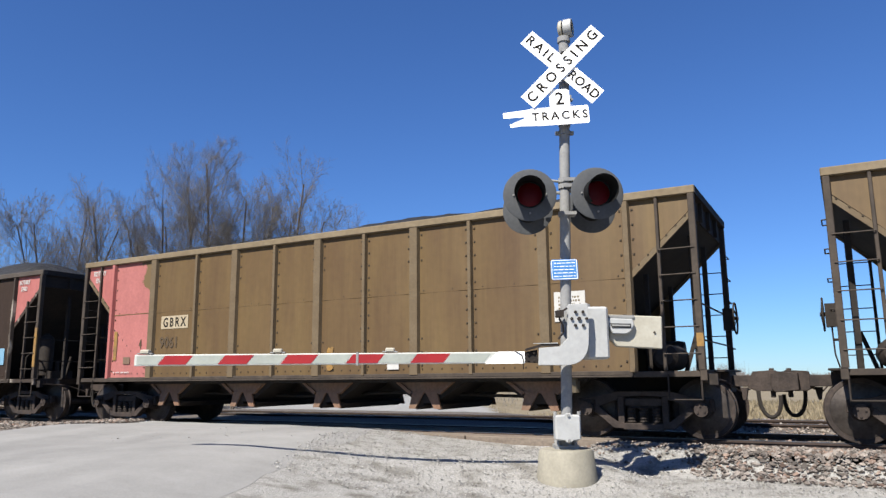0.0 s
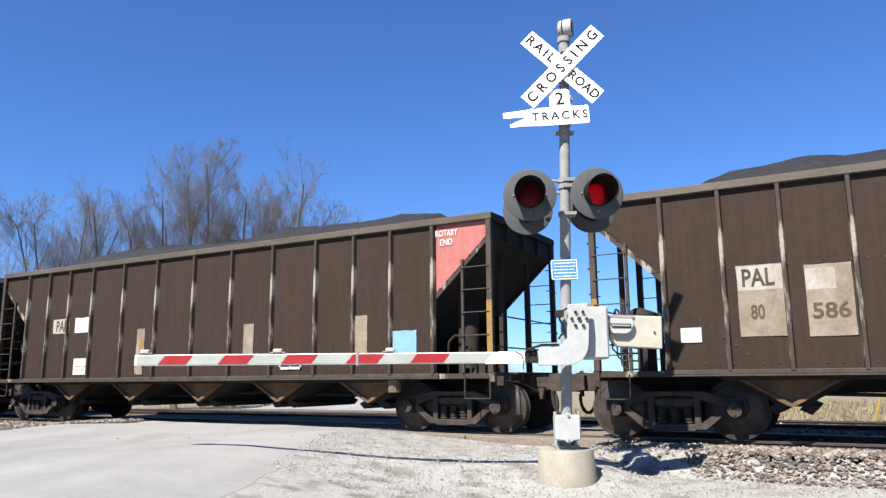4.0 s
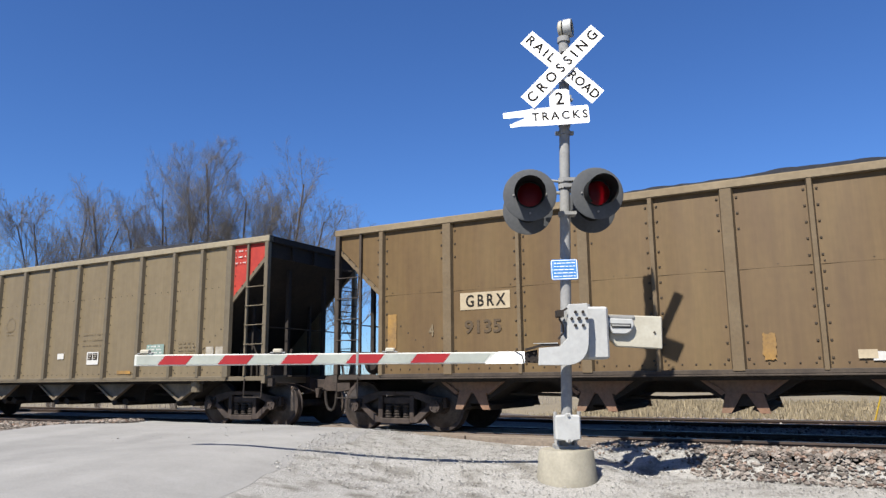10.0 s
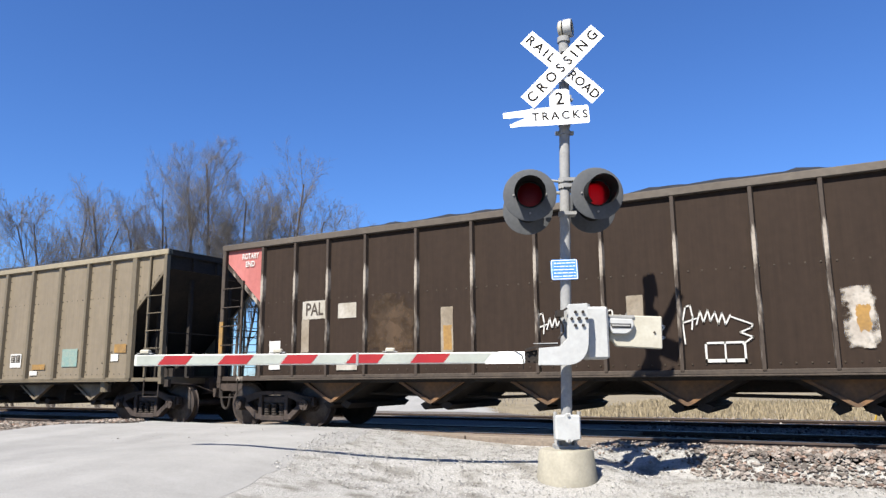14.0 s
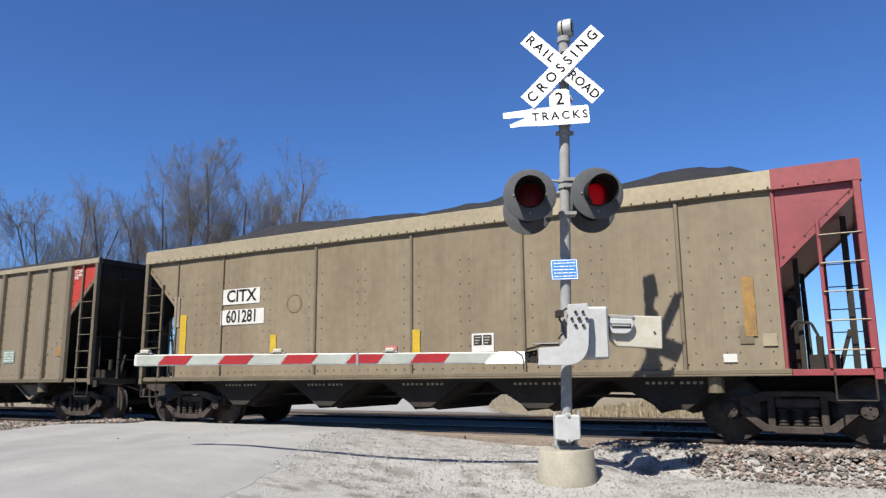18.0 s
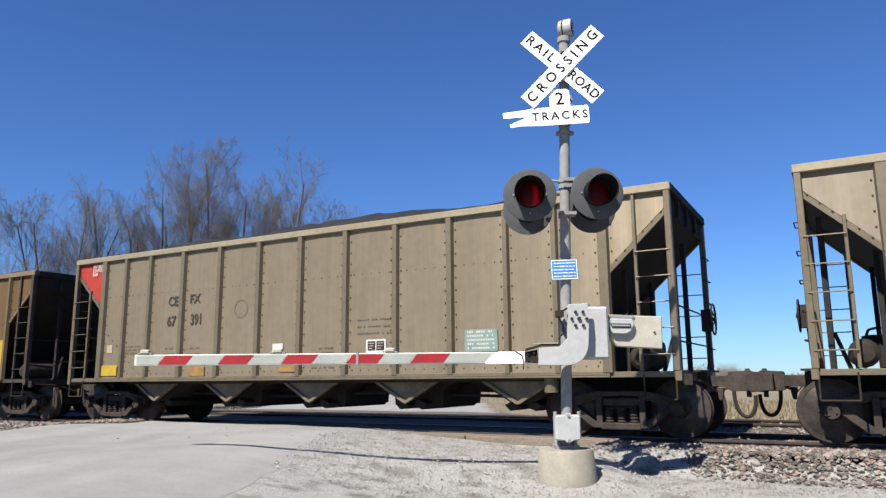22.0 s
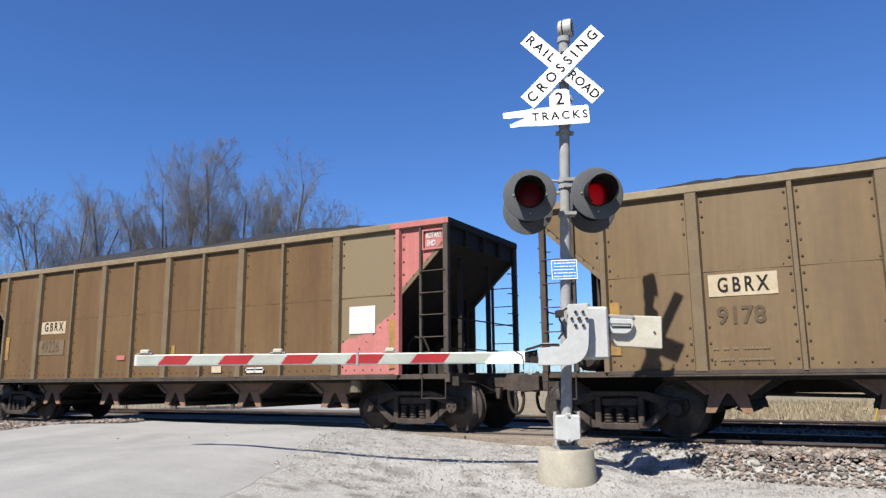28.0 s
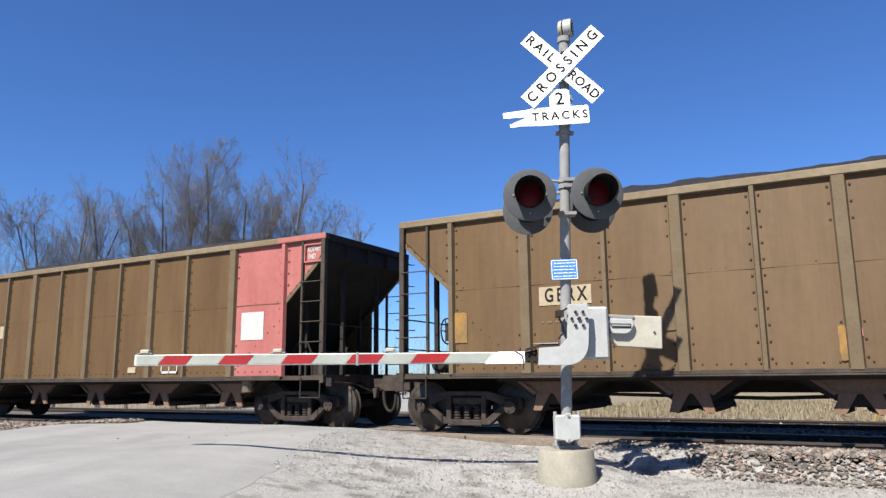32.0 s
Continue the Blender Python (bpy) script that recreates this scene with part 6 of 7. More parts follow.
patch(c, 4.81, 1.38, 0.59, 0.57, "spray_white", 0.03, "graffiti_blob", 26)
scrawl(c, 4.82, 1.37, 0.51, 0.39, 9, 27, "white", 0.020)
arch(c, 2.92, 1.30, 0.92, 0.46, 0.15)
frame_box(c, 2.91, 1.31, 0.56, 0.29)
patch(c, 3.95, 1.35, 0.62, 0.54, "spray_white", 0.03, "graffiti_blob", 28)
patch(c, 5.69, 1.61, 0.56, 0.43, "sky_blue", 0.05)
patch(c, 5.68, 1.27, 0.63, 0.36, "spray", 0.02)
patch(c, 5.59, 1.28, 0.34, 0.23, "spray_white", 0.02)
patch(c, -2.83, 1.57, 0.63, 0.15, "bare", 0.05)
mark(c, "ROTARY", 0.165, 6.54, 3.57, "white", 1.00, 0.72)
mark(c, "END", 0.165, 6.54, 3.40, "white", 1.00, 0.80)
post_mark(c, 1, 1.35, 2.35)
post_mark(c, -1, 1.5, 2.3)
c = add("brown", "brown coal hopper with one faded pink end and white square", right=M["pink"], paints={9: M["pink"]}, peak=0.20)
patch(c, -4.06, 2.30, 0.96, 0.30, "cream")
mark(c, "GBRX", 0.29, -4.05, 2.29, "black", 1.42, 0.81)
mark(c, "4", 0.29, -5.13, 1.81, "faint", 1.00, 0.72)
mark(c, "9135", 0.31, -4.10, 1.84, "ghost", 1.00, 1.17)
patch(c, -5.97, 1.83, 0.20, 0.64, "ochre", 0.03)
patch(c, 3.16, 1.59, 0.25, 0.16, "cream")
frame_box(c, 2.89, 1.20, 0.49, 0.16)
patch(c, 5.35, 2.16, 0.57, 0.40, "white")
patch(c, 0.42, 1.37, 0.21, 0.42, "ochre", 0.06)
patch(c, 1.86, 1.21, 0.35, 0.12, "white")
patch(c, 5.95, 1.82, 0.18, 0.63, "ochre", 0.04)
plate_rim(c, 6.955, 3.49, 0.46, 0.38)
mark(c, "ROTARY", 0.15, 6.955, 3.565, "white", 1.00, 0.56)
mark(c, "END", 0.15, 6.90, 3.42, "white", 1.00, 0.62)
patch(c, 2.87, 1.77, 0.13, 0.25, "ochre", 0.05)
patch(c, 1.63, 1.24, 0.23, 0.12, "cream")
c = add("alu", "dusty aluminium coal hopper with a red end panel", right=M["red"], body="alu_warm", peak=0.24)
mark(c, "CE", 0.30, -3.78, 2.73, "black", 1.00, 0.91)
mark(c, "FX", 0.29, -3.09, 2.70, "black", 1.00, 0.99)
mark(c, "601", 0.33, -3.88, 2.27, "black", 1.00, 0.80)
mark(c, "051", 0.32, -3.03, 2.25, "black", 1.00, 0.75)
patch(c, -5.84, 1.71, 0.19, 0.19, "white")
bars(c, -3.77, 1.66, 0.37, 2, "faint", 0.12)
bars(c, -3.09, 1.66, 0.39, 2, "faint", 0.12)
bars(c, -1.72, 2.28, 0.35, 2, "faint", 0.08)
bars(c, 1.77, 2.09, 0.87, 3, "faint", 0.13)
plate_box(c, 1.75, 1.52, 0.43, 0.30)
patch(c, 2.91, 1.17, 0.49, 0.09, "ochre", 0.03)
patch(c, 0.51, 1.59, 0.25, 0.14, "white")
patch(c, 3.94, 1.60, 0.58, 0.38, "teal", 0.02)
bars(c, 3.94, 1.74, 0.49, 4, "white", 0.07)
patch(c, 5.66, 1.59, 0.23, 0.19, "dull_white")
patch(c, 5.95, 1.58, 0.23, 0.20, "dull_white")
bars(c, 4.95, 1.79, 0.54, 4, "faint", 0.08)
patch(c, -5.87, 1.48, 0.22, 0.16, "rib_alu")
patch(c, -5.85, 1.23, 0.46, 0.23, "ochre", 0.03)
patch(c, -6.08, 1.44, 0.14, 0.14, "crimson", 0.05)
patch(c, -4.79, 1.32, 0.18, 0.11, "white")
bars(c, -4.98, 1.78, 0.59, 4, "faint", 0.12)
bars(c, -5.02, 1.21, 0.61, 1, "faint", 0.10)
bars(c, 6.47, 3.71, 0.33, 3, "white", 0.13)
ring_mark(c, -1.73, 2.48, 0.19)
c = add("dark", "dark brown coal hopper with thin white graffiti", left=M["pink"], body="dark_old", brake="R", peak=0.18)
patch(c, -4.75, 2.33, 0.64, 0.38, "dull_white", 0.05)
patch(c, -3.96, 2.28, 0.44, 0.30, "dull_white", 0.02)
mark(c, "PAL", 0.35, -4.76, 2.33, "end_steel", 1.00, 0.76)
patch(c, -4.98, 1.82, 0.20, 0.66, "bare", 0.03)
patch(c, -2.95, 1.90, 1.08, 1.30, "rust_stain")
patch(c, -1.76, 1.82, 0.26, 0.83, "bare", 0.03)
patch(c, -1.75, 1.68, 0.18, 0.45, "ochre", 0.04)
patch(c, -5.76, 1.46, 0.30, 0.58, "white", 0.02)
patch(c, -3.95, 1.22, 0.48, 0.16, "dull_white")
frame_box(c, 2.88, 1.31, 0.57, 0.30)
patch(c, 4.64, 1.74, 0.43, 0.86, "spray", 0.02)
patch(c, 4.68, 1.72, 0.21, 0.42, "ochre", 0.08)
tag(c, 0.39, 1.74, 0.88, 0.56)
tag(c, 1.58, 1.74, 0.94, 0.56)
tag(c, 2.80, 1.72, 1.00, 0.60)
patch(c, 1.59, 1.98, 0.27, 0.49, "bare", 0.03)
patch(c, 5.57, 1.64, 0.59, 0.44, "sky_blue", 0.02)
patch(c, 5.53, 1.18, 0.21, 0.16, "white")
mark(c, "ROTARY", 0.165, -6.52, 3.57, "white", 1.00, 0.72)
mark(c, "END", 0.165, -6.52, 3.40, "white", 1.00, 0.80)
post_mark(c, 1, 1.4, 2.3)
post_mark(c, -1, 1.5, 2.2)
c = add("alu", "dusty golden aluminium coal hopper with red end panel", left=M["red"], body="alu_dull", peak=0.26)
patch(c, -3.83, 2.73, 0.51, 0.35, "white")
mark(c, "BN", 0.30, -3.82, 2.71, "black", 1.00, 0.90)
patch(c, -3.09, 2.71, 0.48, 0.35, "white")
mark(c, "BX", 0.28, -3.09, 2.70, "black", 1.00, 1.06)
mark(c, "503", 0.33, -3.88, 2.30, "black", 1.00, 0.91)
mark(c, "559", 0.33, -2.99, 2.26, "black", 1.00, 0.92)
bars(c, -3.80, 1.65, 0.34, 2, "faint", 0.18)
bars(c, -3.06, 1.64, 0.42, 2, "faint", 0.18)
patch(c, -1.69, 1.30, 0.45, 0.12, "ochre", 0.02)
patch(c, -2.54, 1.20, 0.29, 0.11, "white")
patch(c, -3.89, 1.34, 0.28, 0.14, "ochre", 0.03)
patch(c, -6.08, 1.82, 0.19, 0.19, "ochre", 0.04)
plate_box(c, 1.69, 1.52, 0.47, 0.35)
patch(c, 3.92, 1.55, 0.60, 0.44, "teal", 0.02)
patch(c, 5.79, 1.73, 0.42, 0.21, "ochre", 0.02)
patch(c, 5.61, 1.52, 0.26, 0.17, "white")
patch(c, 2.69, 1.34, 0.54, 0.14, "ochre", 0.02)
patch(c, 2.50, 1.19, 0.31, 0.11, "white")
bars(c, -6.74, 3.75, 0.15, 3, "white", 0.11)
ring_mark(c, -1.71, 2.46, 0.19)
c = add("smooth", "smooth-sided tan coal hopper with a crimson end", right=M["crimson"], end_paint="crimson", body="alu_grey", peak=0.42)
patch(c, -4.30, 2.73, 1.09, 0.33, "white")
mark(c, "CITX", 0.36, -4.28, 2.73, "black", 1.00, 1.03)
patch(c, -4.24, 2.29, 1.23, 0.32, "white")
mark(c, "601281", 0.36, -4.25, 2.29, "black", 1.00, 0.83)
patch(c, -5.99, 1.98, 0.20, 0.87, "yellow", 0.02)
patch(c, -6.21, 2.49, 0.18, 0.70, "bare", 0.03)
patch(c, -3.35, 1.69, 0.17, 0.39, "yellow", 0.02)
patch(c, 0.06, 1.63, 0.17, 0.44, "yellow", 0.02)
plate_box(c, 1.40, 1.57, 0.42, 0.32)
patch(c, -0.48, 1.52, 0.26, 0.11, "pink")
patch(c, 5.64, 1.55, 0.19, 0.26, "rib_alu")
patch(c, 5.95, 1.47, 0.19, 0.18, "chord_alu")
patch(c, 3.96, 1.66, 0.61, 0.32, "teal", 0.02)
patch(c, 3.00, 1.67, 0.15, 0.30, "yellow", 0.02)
patch(c, 5.71, 1.96, 0.17, 0.88, "ochre", 0.04)
patch(c, 5.40, 1.22, 0.19, 0.12, "white")
ring_mark(c, -2.83, 2.51, 0.19)
c = add("alu", "grey aluminium coal hopper with split red end panel", right=M["red"], body="alu_dull", peak=0.28)
mark(c, "BN", 0.37, -3.88, 2.72, "white", 1.00, 0.93)
mark(c, "BX", 0.37, -3.19, 2.72, "white", 1.00, 0.83)
mark(c, "503", 0.34, -3.93, 2.27, "black", 1.00, 0.96)
mark(c, "557", 0.34, -3.09, 2.27, "black", 1.00, 0.87)
patch(c, -5.90, 1.82, 0.48, 0.26, "ochre", 0.04)
plate_box(c, 1.61, 1.56, 0.42, 0.26)
patch(c, 3.82, 1.63, 0.50, 0.33, "teal", 0.02)
bars(c, 3.83, 1.74, 0.43, 4, "white", 0.07)
patch(c, 5.94, 1.72, 0.28, 0.26, "ochre", 0.05)
bars(c, 1.61, 2.10, 0.80, 3, "faint", 0.10)
patch(c, 0.59, 1.45, 0.27, 0.12, "white")
patch(c, 0.57, 1.32, 0.51, 0.10, "ochre", 0.02)
patch(c, 0.31, 1.21, 0.28, 0.12, "cream")
bars(c, -0.59, 1.58, 0.40, 2, "faint", 0.08)
bars(c, -0.48, 1.28, 0.54, 2, "faint", 0.10)
patch(c, -5.86, 1.63, 0.19, 0.21, "cream")
mark(c, "ROTARY", 0.10, 6.48, 3.70, "white", 1.00, 0.79)
mark(c, "COUPLER", 0.10, 6.49, 3.60, "white", 1.00, 0.71)
mark(c, "END", 0.09, 6.41, 3.53, "white", 1.00, 0.80)
ring_mark(c, -1.71, 2.49, 0.19)
c = add("alu", "shiny grey aluminium coal hopper with one orange-red end", left=M["red"], brake="R", peak=0.30)
mark(c, "CE", 0.29, -3.77, 2.73, "bolt", 1.00, 0.91)
mark(c, "FX", 0.28, -3.08, 2.75, "bolt", 1.00, 1.01)
mark(c, "67", 0.31, -3.80, 2.28, "bolt", 1.00, 0.89)
mark(c, "391", 0.33, -3.01, 2.29, "bolt", 1.00, 0.76)
patch(c, -5.86, 1.72, 0.19, 0.19, "cream")
plate_box(c, 1.76, 1.54, 0.45, 0.32)
bars(c, -5.02, 1.77, 0.56, 3, "faint", 0.08)
bars(c, -3.78, 1.69, 0.35, 2, "faint", 0.13)
bars(c, -3.06, 1.68, 0.40, 2, "faint", 0.13)
bars(c, 1.72, 2.09, 0.79, 3, "faint", 0.13)
bars(c, 0.60, 1.58, 0.38, 3, "faint", 0.08)
bars(c, 0.52, 1.30, 0.57, 2, "faint", 0.09)
patch(c, -0.36, 1.20, 0.47, 0.17, "ochre", 0.04)
patch(c, 3.95, 1.61, 0.64, 0.39, "teal", 0.02)
bars(c, 3.96, 1.76, 0.54, 5, "white", 0.07)
patch(c, -0.64, 1.61, 0.27, 0.17, "white")
patch(c, -5.84, 1.22, 0.59, 0.25, "yellow", 0.03)
patch(c, -2.93, 1.17, 0.50, 0.22, "ochre", 0.03)
for word, z in (("ROTARY", 3.76), ("COUPLER", 3.66), ("END", 3.56)):
    mark(c, word, 0.11, -6.50 if word != "END" else -6.59, z, "white", 1.00, 0.85)
ring_mark(c, -1.70, 2.48, 0.19)
c = add("brown", "brown coal hopper with yellow strips and pink panels", body="tan2", left=worn_over("worn_pink_b", PINK, TAN, -5.6, -1), paints={0: worn_over("worn_pink_c", PINK, (0.088, 0.068, 0.048), -4.55, -1)}, brake="R", peak=0.18)
patch(c, -4.05, 2.30, 0.95, 0.34, "cream")
mark(c, "GBRX", 0.33, -4.05, 2.30, "black", 1.42, 0.71)
mark(c, "4", 0.34, -5.13, 1.90, "ghost", 1.00, 0.70)
mark(c, "9011", 0.34, -4.16, 1.87, "ghost", 1.00, 0.76)
patch(c, -6.01, 1.83, 0.17, 0.71, "yellow", 0.02)
patch(c, -4.57, 1.68, 0.13, 0.45, "yellow", 0.02)
patch(c, -1.99, 1.41, 0.13, 0.44, "yellow", 0.02)
patch(c, 2.64, 1.38, 0.12, 0.48, "yellow", 0.02)
frame_box(c, 2.95, 1.31, 0.47, 0.35)
patch(c, 2.97, 1.62, 0.40, 0.30, "scuff")
patch(c, 1.77, 1.23, 0.26, 0.11, "cream")
patch(c, 5.32, 2.07, 0.57, 0.56, "white", 0.02)
patch(c, 6.01, 1.60, 0.14, 0.96, "yellow", 0.02)
patch(c, 0.22, 1.39, 0.14, 0.48, "yellow", 0.02)
patch(c, -5.65, 3.30, 0.50, 0.40, "scuff")
c = add("brown", "dusty tan coal hopper with a pink end and cream plate", right=M["pink"], paints={9: M["pink"]}, peak=0.24)
patch(c, -4.14, 2.29, 0.95, 0.33, "cream")
mark(c, "GBRX", 0.31, -4.14, 2.28, "black", 1.42, 0.70)
mark(c, "9178", 0.35, -4.19, 1.83, "ghost", 1.00, 0.97)
bars(c, -4.19, 1.36, 0.84, 2, "faint", 0.16)
patch(c, -6.05, 2.02, 0.17, 0.22, "ochre", 0.03)
patch(c, -6.06, 1.37, 0.18, 0.16, "ochre", 0.03)
patch(c, 5.37, 2.06, 0.56, 0.56, "white")
patch(c, 6.10, 1.83, 0.17, 0.52, "yellow", 0.02)
patch(c, 2.67, 1.36, 0.29, 0.48, "ochre", 0.03)
patch(c, 0.36, 1.40, 0.23, 0.44, "ochre", 0.02)
patch(c, 1.82, 1.20, 0.32, 0.13, "cream")
plate_rim(c, 6.955, 3.49, 0.46, 0.38)
mark(c, "ROTARY", 0.15, 6.955, 3.565, "white", 1.00, 0.56)
mark(c, "END", 0.15, 6.90, 3.42, "white", 1.00, 0.62)
c = add("brown", "tan coal hopper with worn pink panel and white square", body="tan3", right=M["pink"], paints={9: worn_over("worn_pink_d", PINK, (0.126, 0.097, 0.057), 5.5, 1, fall=2.0, level=1.9)}, peak=0.30)
patch(c, -4.15, 2.32, 0.98, 0.31, "cream")
mark(c, "GBRX", 0.30, -4.14, 2.33, "black", 1.42, 0.78)
patch(c, -4.19, 1.82, 1.04, 0.37, "rib_tan")
mark(c, "49226", 0.41, -4.22, 1.83, "ghost", 1.00, 0.71)
patch(c, -6.08, 1.85, 0.19, 0.62, "ochre", 0.03)
patch(c, 0.25, 1.57, 0.12, 0.36, "ochre", 0.03)
patch(c, 5.38, 2.08, 0.60, 0.52, "white")
patch(c, 6.09, 1.60, 0.23, 0.92, "ochre", 0.06)
patch(c, 5.60, 1.34, 0.25, 0.09, "rib_tan")
plate_rim(c, 6.955, 3.49, 0.46, 0.38)
mark(c, "ROTARY", 0.15, 6.955, 3.565, "white", 1.00, 0.56)
mark(c, "END", 0.15, 6.90, 3.42, "white", 1.00, 0.62)
patch(c, -1.50, 1.51, 0.29, 0.11, "pink")
patch(c, 1.61, 1.20, 0.28, 0.14, "cream")
frame_box(c, 2.70, 1.17, 0.51, 0.11)
c = add("brown", "brown coal hopper with ragged pink panel and white square", body="tan3", right=M["pink"], paints={9: worn_over("worn_pink_e", PINK, TAN, 5.3, 1, fall=1.4, level=3.45)}, peak=0.28)
patch(c, -4.09, 2.30, 0.90, 0.31, "cream")
mark(c, "GBRX", 0.32, -4.08, 2.30, "black", 1.42, 0.70)
bars(c, -4.09, 1.87, 0.82, 1, "faint", 0.10)
patch(c, -6.03, 1.84, 0.28, 0.55, "ochre", 0.04)
patch(c, 5.41, 2.09, 0.61, 0.55, "white")
patch(c, 2.59, 1.51, 0.15, 0.23, "ochre", 0.05)
patch(c, -0.04, 1.53, 0.30, 0.11, "pink")
plate_rim(c, 6.955, 3.49, 0.46, 0.38)
mark(c, "ROTARY", 0.15, 6.955, 3.565, "white", 1.00, 0.56)
mark(c, "END", 0.15, 6.90, 3.42, "white", 1.00, 0.62)
patch(c, -2.33, 1.82, 0.37, 0.34, "rib_tan", 0.04)
patch(c, -0.12, 1.39, 0.15, 0.50, "ochre", 0.05)
patch(c, 6.16, 1.65, 0.18, 0.98, "ochre", 0.05)
c = add("brown", "brown coal hopper with a broad faded pink end", body="tan3", right=M["pink"], paints={9: M["pink"]}, peak=0.24)
patch(c, 5.36, 2.08, 0.62, 0.58, "white")
plate_rim(c, 6.955, 3.49, 0.46, 0.38)
mark(c, "ROTARY", 0.15, 6.955, 3.565, "white", 1.00, 0.56)
mark(c, "END", 0.15, 6.90, 3.42, "white", 1.00, 0.62)
patch(c, -3.54, 2.28, 0.31, 0.33, "cream")
frame_box(c, 2.93, 1.25, 0.53, 0.24)
patch(c, 1.69, 1.22, 0.27, 0.13, "cream")

# ---- trees and distance ----


def grow(p, d, length, radius, level, rng, out, dense, wide):
    """Adds tapered segments of a limb and its twigs to out, by level; limbs run straight and sweep upwards."""
    n = (10, 6, 4, 2)[level]
    pos, dirn, r = Vector(p), Vector(d).normalized(), radius
    step = length / n
    for i in range(n):
        wob = Vector((rng.uniform(-1, 1), rng.uniform(-1, 1), rng.uniform(-0.6, 0.8))) * (0.045, 0.08, 0.12, 0.16)[level]
        dirn = (dirn + wob + Vector((0, 0, (0.02, 0.07, 0.05, 0.02)[level]))).normalized()
        nxt = pos + dirn * step
        r2 = max(r * (1 - 0.8 / n), 0.0052)
        out.append((level, pos.copy(), nxt.copy(), r, r2))
        if level < 3 and i >= (3, 1, 0)[level]:
            for _ in range(dense[level]):
                side = dirn.orthogonal().normalized()
                side.rotate(Matrix.Rotation(rng.random() * 6.283, 3, dirn))
                nd = (dirn + side * rng.uniform(0.45, 1.05) * wide * (1, 1.1, 1.4)[level]).normalized()
                f = (1.2 - 0.85 * i / n) if level == 0 else (1.05 - 0.5 * i / n)
                grow(pos.lerp(nxt, rng.random()), nd, length * (0.47, 0.46, 0.50)[level] * rng.uniform(0.65, 1.15) * f, r2 * rng.uniform(0.38, 0.58), level + 1, rng, out, dense, wide)
        pos, r = nxt, r2


def limbs_mesh(name, segs, material):
    verts, faces = [], []
    for level, a, b, ra, rb in segs:
        k = (8, 5, 4, 3, 3)[level]
        d = (b - a).normalized()
        u = d.orthogonal().normalized()
        w = d.cross(u)
        base = len(verts)
        for p, r in ((a, ra), (b, rb)):
            for i in range(k):
                t = 6.2832 * i / k
                verts.append(tuple(p + (u * math.cos(t) + w * math.sin(t)) * r))
        for i in range(k):
            faces.append((base + i, base + (i + 1) % k, base + k + (i + 1) % k, base + k + i))
    me = bpy.data.meshes.new(name)
    me.from_pydata(verts, [], faces)
    me.materials.append(material)
    me.shade_smooth()
    return me


def bare_tree(seed, label, foot, h, stems, wide=1.0, dense=(3, 2, 3)):
    """A leafless tree at foot, h metres high; stems: for each, its lean along x and y and its share of the height."""
    rng = random.Random(seed)
    segs = []
    for lx, ly, share in stems:
        grow((0.25 * lx, 0.25 * ly, -0.2), (lx, ly, 1), h * share, 0.0095 * h * share / len(stems) ** 0.3, 0, rng, segs, dense, wide)
    k = h / max(b.z for _, a, b, _, _ in segs)
    segs = [(l, a * k, b * k, ra, rb) for l, a, b, ra, rb in segs]
    x, y = foot
    tree = thing("bare_tree", label, "tree", pose(x, y, ground_z(x, y) - 0.15), "bare trees behind the tracks")
    put("trunk", limbs_mesh("trunk", [s for s in segs if s[0] == 0], M["bark"]), tree)
    put("crown", limbs_mesh("crown", [s for s in segs if s[0] > 0], M["twig"]), tree, "bare limbs and fine twigs")
    return tree


bare_tree(21, "tallest leafless tree with a straight trunk and hazy twigs", (-37.9, 35.5), 19.9, ((0.02, 0.02, 1.0), (-0.13, -0.12, 0.92), (0.10, 0.09, 0.72)), 1.1, (3, 3, 4))
bare_tree(35, "broad leafless tree with limbs fanning out low", (-39.2, 34.3), 16.4, ((-0.17, -0.16, 0.98), (-0.30, -0.28, 0.92), (0.02, 0.02, 1.0), (-0.09, -0.08, 0.9)), 1.0)
bare_tree(48, "twin-stemmed leafless tree beside the tallest one", (-36.6, 36.8), 16.8, ((0.03, 0.04, 1.0), (0.12, 0.12, 0.9)), 0.9)
bare_tree(52, "leafless tree leaning with one long arching limb", (-35.2, 38.3), 19.2, ((0.12, 0.11, 1.0), (0.02, 0.02, 0.86), (0.28, 0.26, 0.86), (0.44, 0.42, 0.80)), 0.9)
bare_tree(63, "slender straight leafless tree in a field hedge", (-41.9, 30.6), 15.8, ((-0.02, -0.02, 1.0), (-0.16, -0.18, 0.7)), 0.85, (2, 2, 3))
bare_tree(71, "many-stemmed leafless tree fanning out in a field hedge", (-43.3, 28.3), 15.3, ((-0.14, -0.18, 0.95), (-0.06, -0.09, 0.96), (0.03, 0.04, 1.0), (0.13, 0.16, 0.98)), 0.8)
bare_tree(77, "small leafless tree leaning out of a field hedge", (-44.2, 26.6), 12.8, ((-0.28, -0.40, 0.95), (-0.08, -0.12, 0.9)), 0.95, (2, 2, 3))
bare_tree(84, "small slender leafless tree among larger ones", (-41.0, 31.9), 13.8, ((-0.03, -0.03, 1.0),), 0.8)
bare_tree(90, "thin leafless sapling behind the larger trees", (-36.4, 39.6), 17.4, ((0.02, 0.02, 1.0), (0.07, 0.08, 0.94)), 0.85, (2, 2, 3))
bare_tree(95, "low distant leafless tree at the hedge's end", (-34.5, 47.0), 15.2, ((0.05, 0.05, 1.0), (-0.12, -0.1, 0.9)), 1.0, (2, 2, 2))


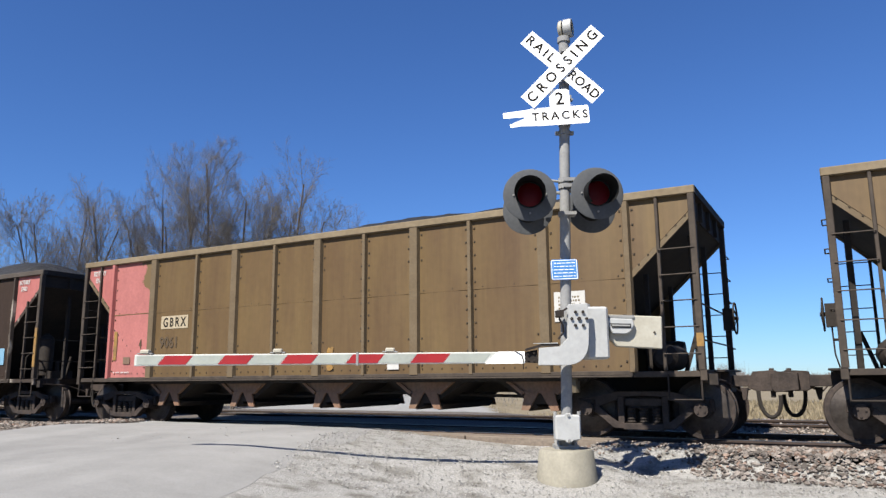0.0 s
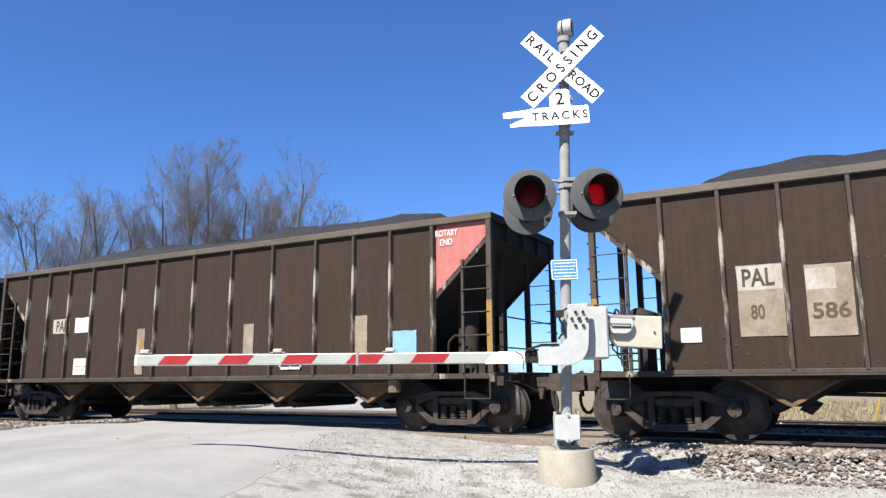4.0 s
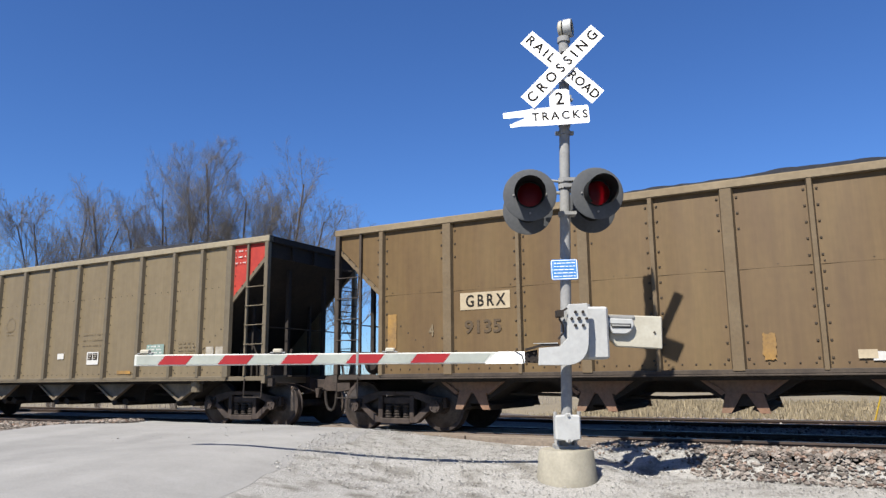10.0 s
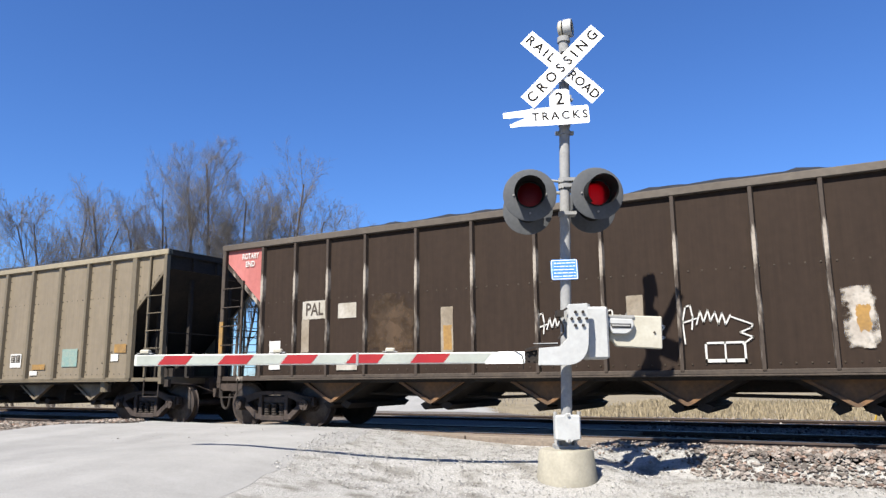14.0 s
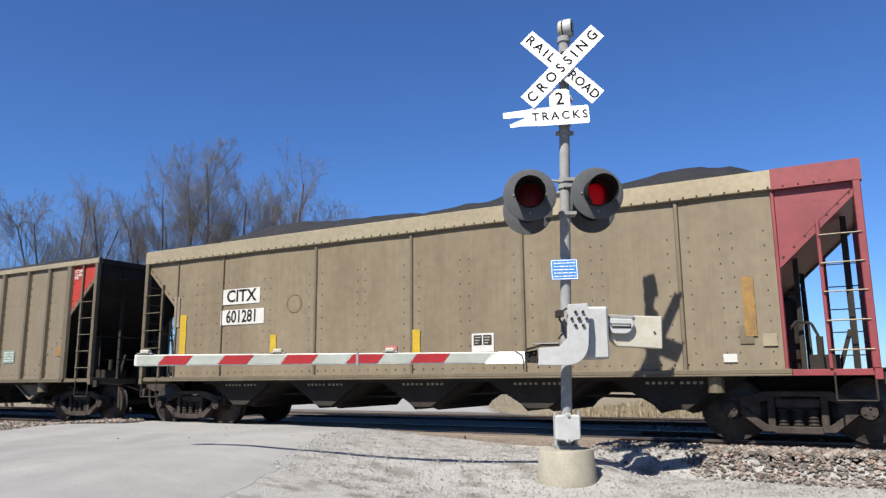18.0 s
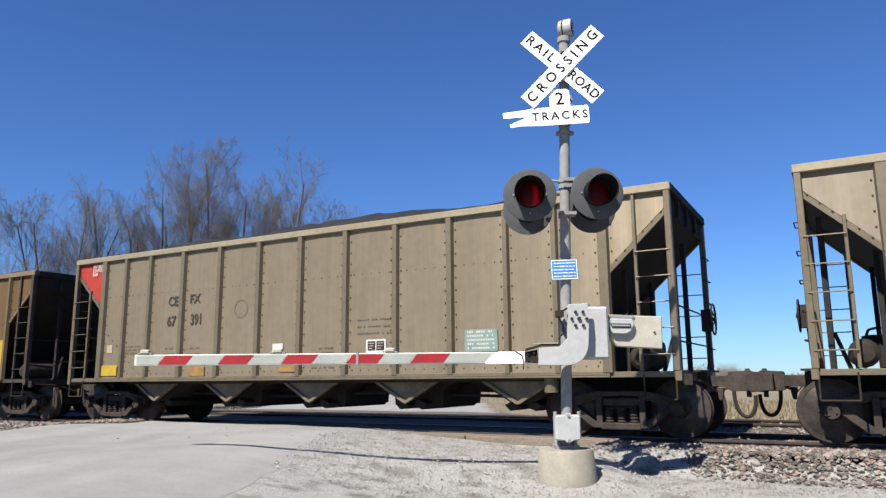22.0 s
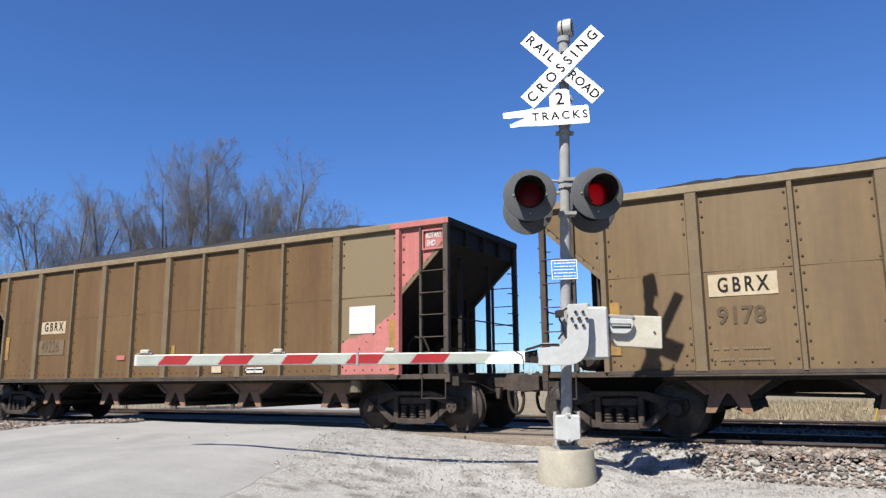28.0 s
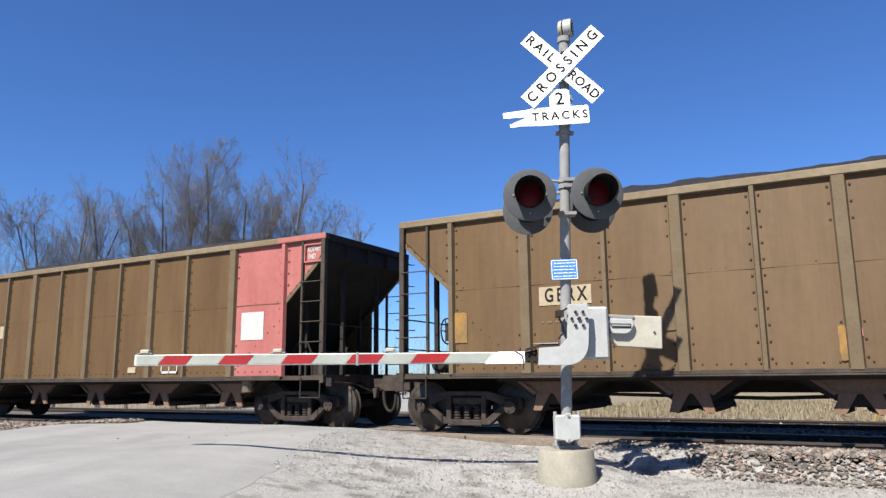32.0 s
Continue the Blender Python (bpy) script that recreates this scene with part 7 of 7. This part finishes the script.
def brush(name, n, place, hmin, hmax, width, seed, label):
    """Leafless scrub: many thin upright twigs, joined."""
    rng = random.Random(seed)
    verts, faces = [], []
    for _ in range(n):
        x, y = place(rng)
        z = ground_z(x, y) - 0.05
        h = rng.uniform(hmin, hmax) * (0.55 + 0.6 * abs(noise.noise((x * 0.06, y * 0.06, seed))) * 2)
        p = Vector((x, y, z))
        d = Vector((rng.uniform(-0.25, 0.25), rng.uniform(-0.25, 0.25), 1))
        for k in range(3):
            q = p + d * h / 3
            w = width * (1 - 0.27 * k)
            i = len(verts)
            verts += [tuple(p + Vector((-w, 0, 0))), tuple(p + Vector((w, 0, 0))), tuple(q + Vector((w * 0.7, 0, 0))), tuple(q - Vector((w * 0.7, 0, 0)))]
            faces.append((i, i + 1, i + 2, i + 3))
            p = q
            d = d + Vector((rng.uniform(-0.3, 0.3), rng.uniform(-0.3, 0.3), 0))
    me = bpy.data.meshes.new(name)
    me.from_pydata(verts, [], faces)
    me.materials.append(M["twig"])
    return tagged(new(name, me), label, kind="stuff")


def hedge_place(rng):
    t = rng.random()
    return -46 + 26 * t + rng.uniform(-4, 4), 24 + 24 * t + rng.uniform(-5, 5)


brush("scrub", 900, hedge_place, 2.5, 6.5, 0.010, 7, "tangle of leafless grey scrub below the trees")


def far_bushes(rng):
    a = radians(rng.choice((rng.gauss(-7.6, 0.5), rng.gauss(-9.6, 0.8), rng.gauss(-11.5, 1.1), rng.gauss(-22, 5), rng.gauss(-34, 5))))
    d = rng.uniform(225, 265)
    return d * math.sin(a), d * math.cos(a)


def far_line(rng):
    a = radians(rng.uniform(-60, 20))
    d = rng.uniform(500, 620)
    return d * math.sin(a), d * math.cos(a)


brush("far_bushes", 9000, far_bushes, 2.2, 4.8, 0.040, 8, "distant bare grey bushes across the field")
brush("far_woods", 5000, far_line, 2.0, 4.5, 0.30, 9, "low line of bare woods on the horizon")
# ---- what moves ----
# The train's leading reference point along the track, by the second.
RUN = [(0, 14.50), (2, 14.25), (4, 13.86), (6, 13.48), (8, 13.17), (10, 12.93), (12, 12.70), (14, 12.68), (16, 12.80), (18, 13.02), (20, 13.12), (22, 13.24), (24, 13.42), (26, 13.50), (28, 13.50), (30, 13.53), (32, 13.52)]


def run_at(t):
    for (a, va), (b, vb) in zip(RUN, RUN[1:]):
        if t <= b:
            return 7.45 * t + va + (vb - va) * (t - a) / (b - a)
    return 7.45 * t + RUN[-1][1]


def motions():
    for n, (car, sets) in enumerate(CARS):
        walk(car, [(t, pose(7.45 * t + o - PITCH * n - HALF, TRACK_Y, 0)) for t, o in RUN])
        # the wheels turn while the car is in sight
        t0 = max(0.0, (PITCH * n - 26.0 - 13.3) / 7.45)
        t1 = min(32.0, (PITCH * n + 9.0 + 16.0 - 13.3) / 7.45)
        times = [0.0] if t0 > 0 else []
        k = math.ceil(t0 * 15)
        while k / 15 <= t1:
            times.append(k / 15)
            k += 1
        if times[-1] < 32.0:
            times.append(32.0)
        for ws in sets:
            x, y, z = ws.matrix_basis.translation
            rows = []
            for t in times:
                tt = min(max(t, t0), t1)
                rows.append((t, pose(x, y, z, 0, math.degrees((run_at(tt) - run_at(t0)) / 0.458) + 37 * x, 0)))
            walk(ws, rows)
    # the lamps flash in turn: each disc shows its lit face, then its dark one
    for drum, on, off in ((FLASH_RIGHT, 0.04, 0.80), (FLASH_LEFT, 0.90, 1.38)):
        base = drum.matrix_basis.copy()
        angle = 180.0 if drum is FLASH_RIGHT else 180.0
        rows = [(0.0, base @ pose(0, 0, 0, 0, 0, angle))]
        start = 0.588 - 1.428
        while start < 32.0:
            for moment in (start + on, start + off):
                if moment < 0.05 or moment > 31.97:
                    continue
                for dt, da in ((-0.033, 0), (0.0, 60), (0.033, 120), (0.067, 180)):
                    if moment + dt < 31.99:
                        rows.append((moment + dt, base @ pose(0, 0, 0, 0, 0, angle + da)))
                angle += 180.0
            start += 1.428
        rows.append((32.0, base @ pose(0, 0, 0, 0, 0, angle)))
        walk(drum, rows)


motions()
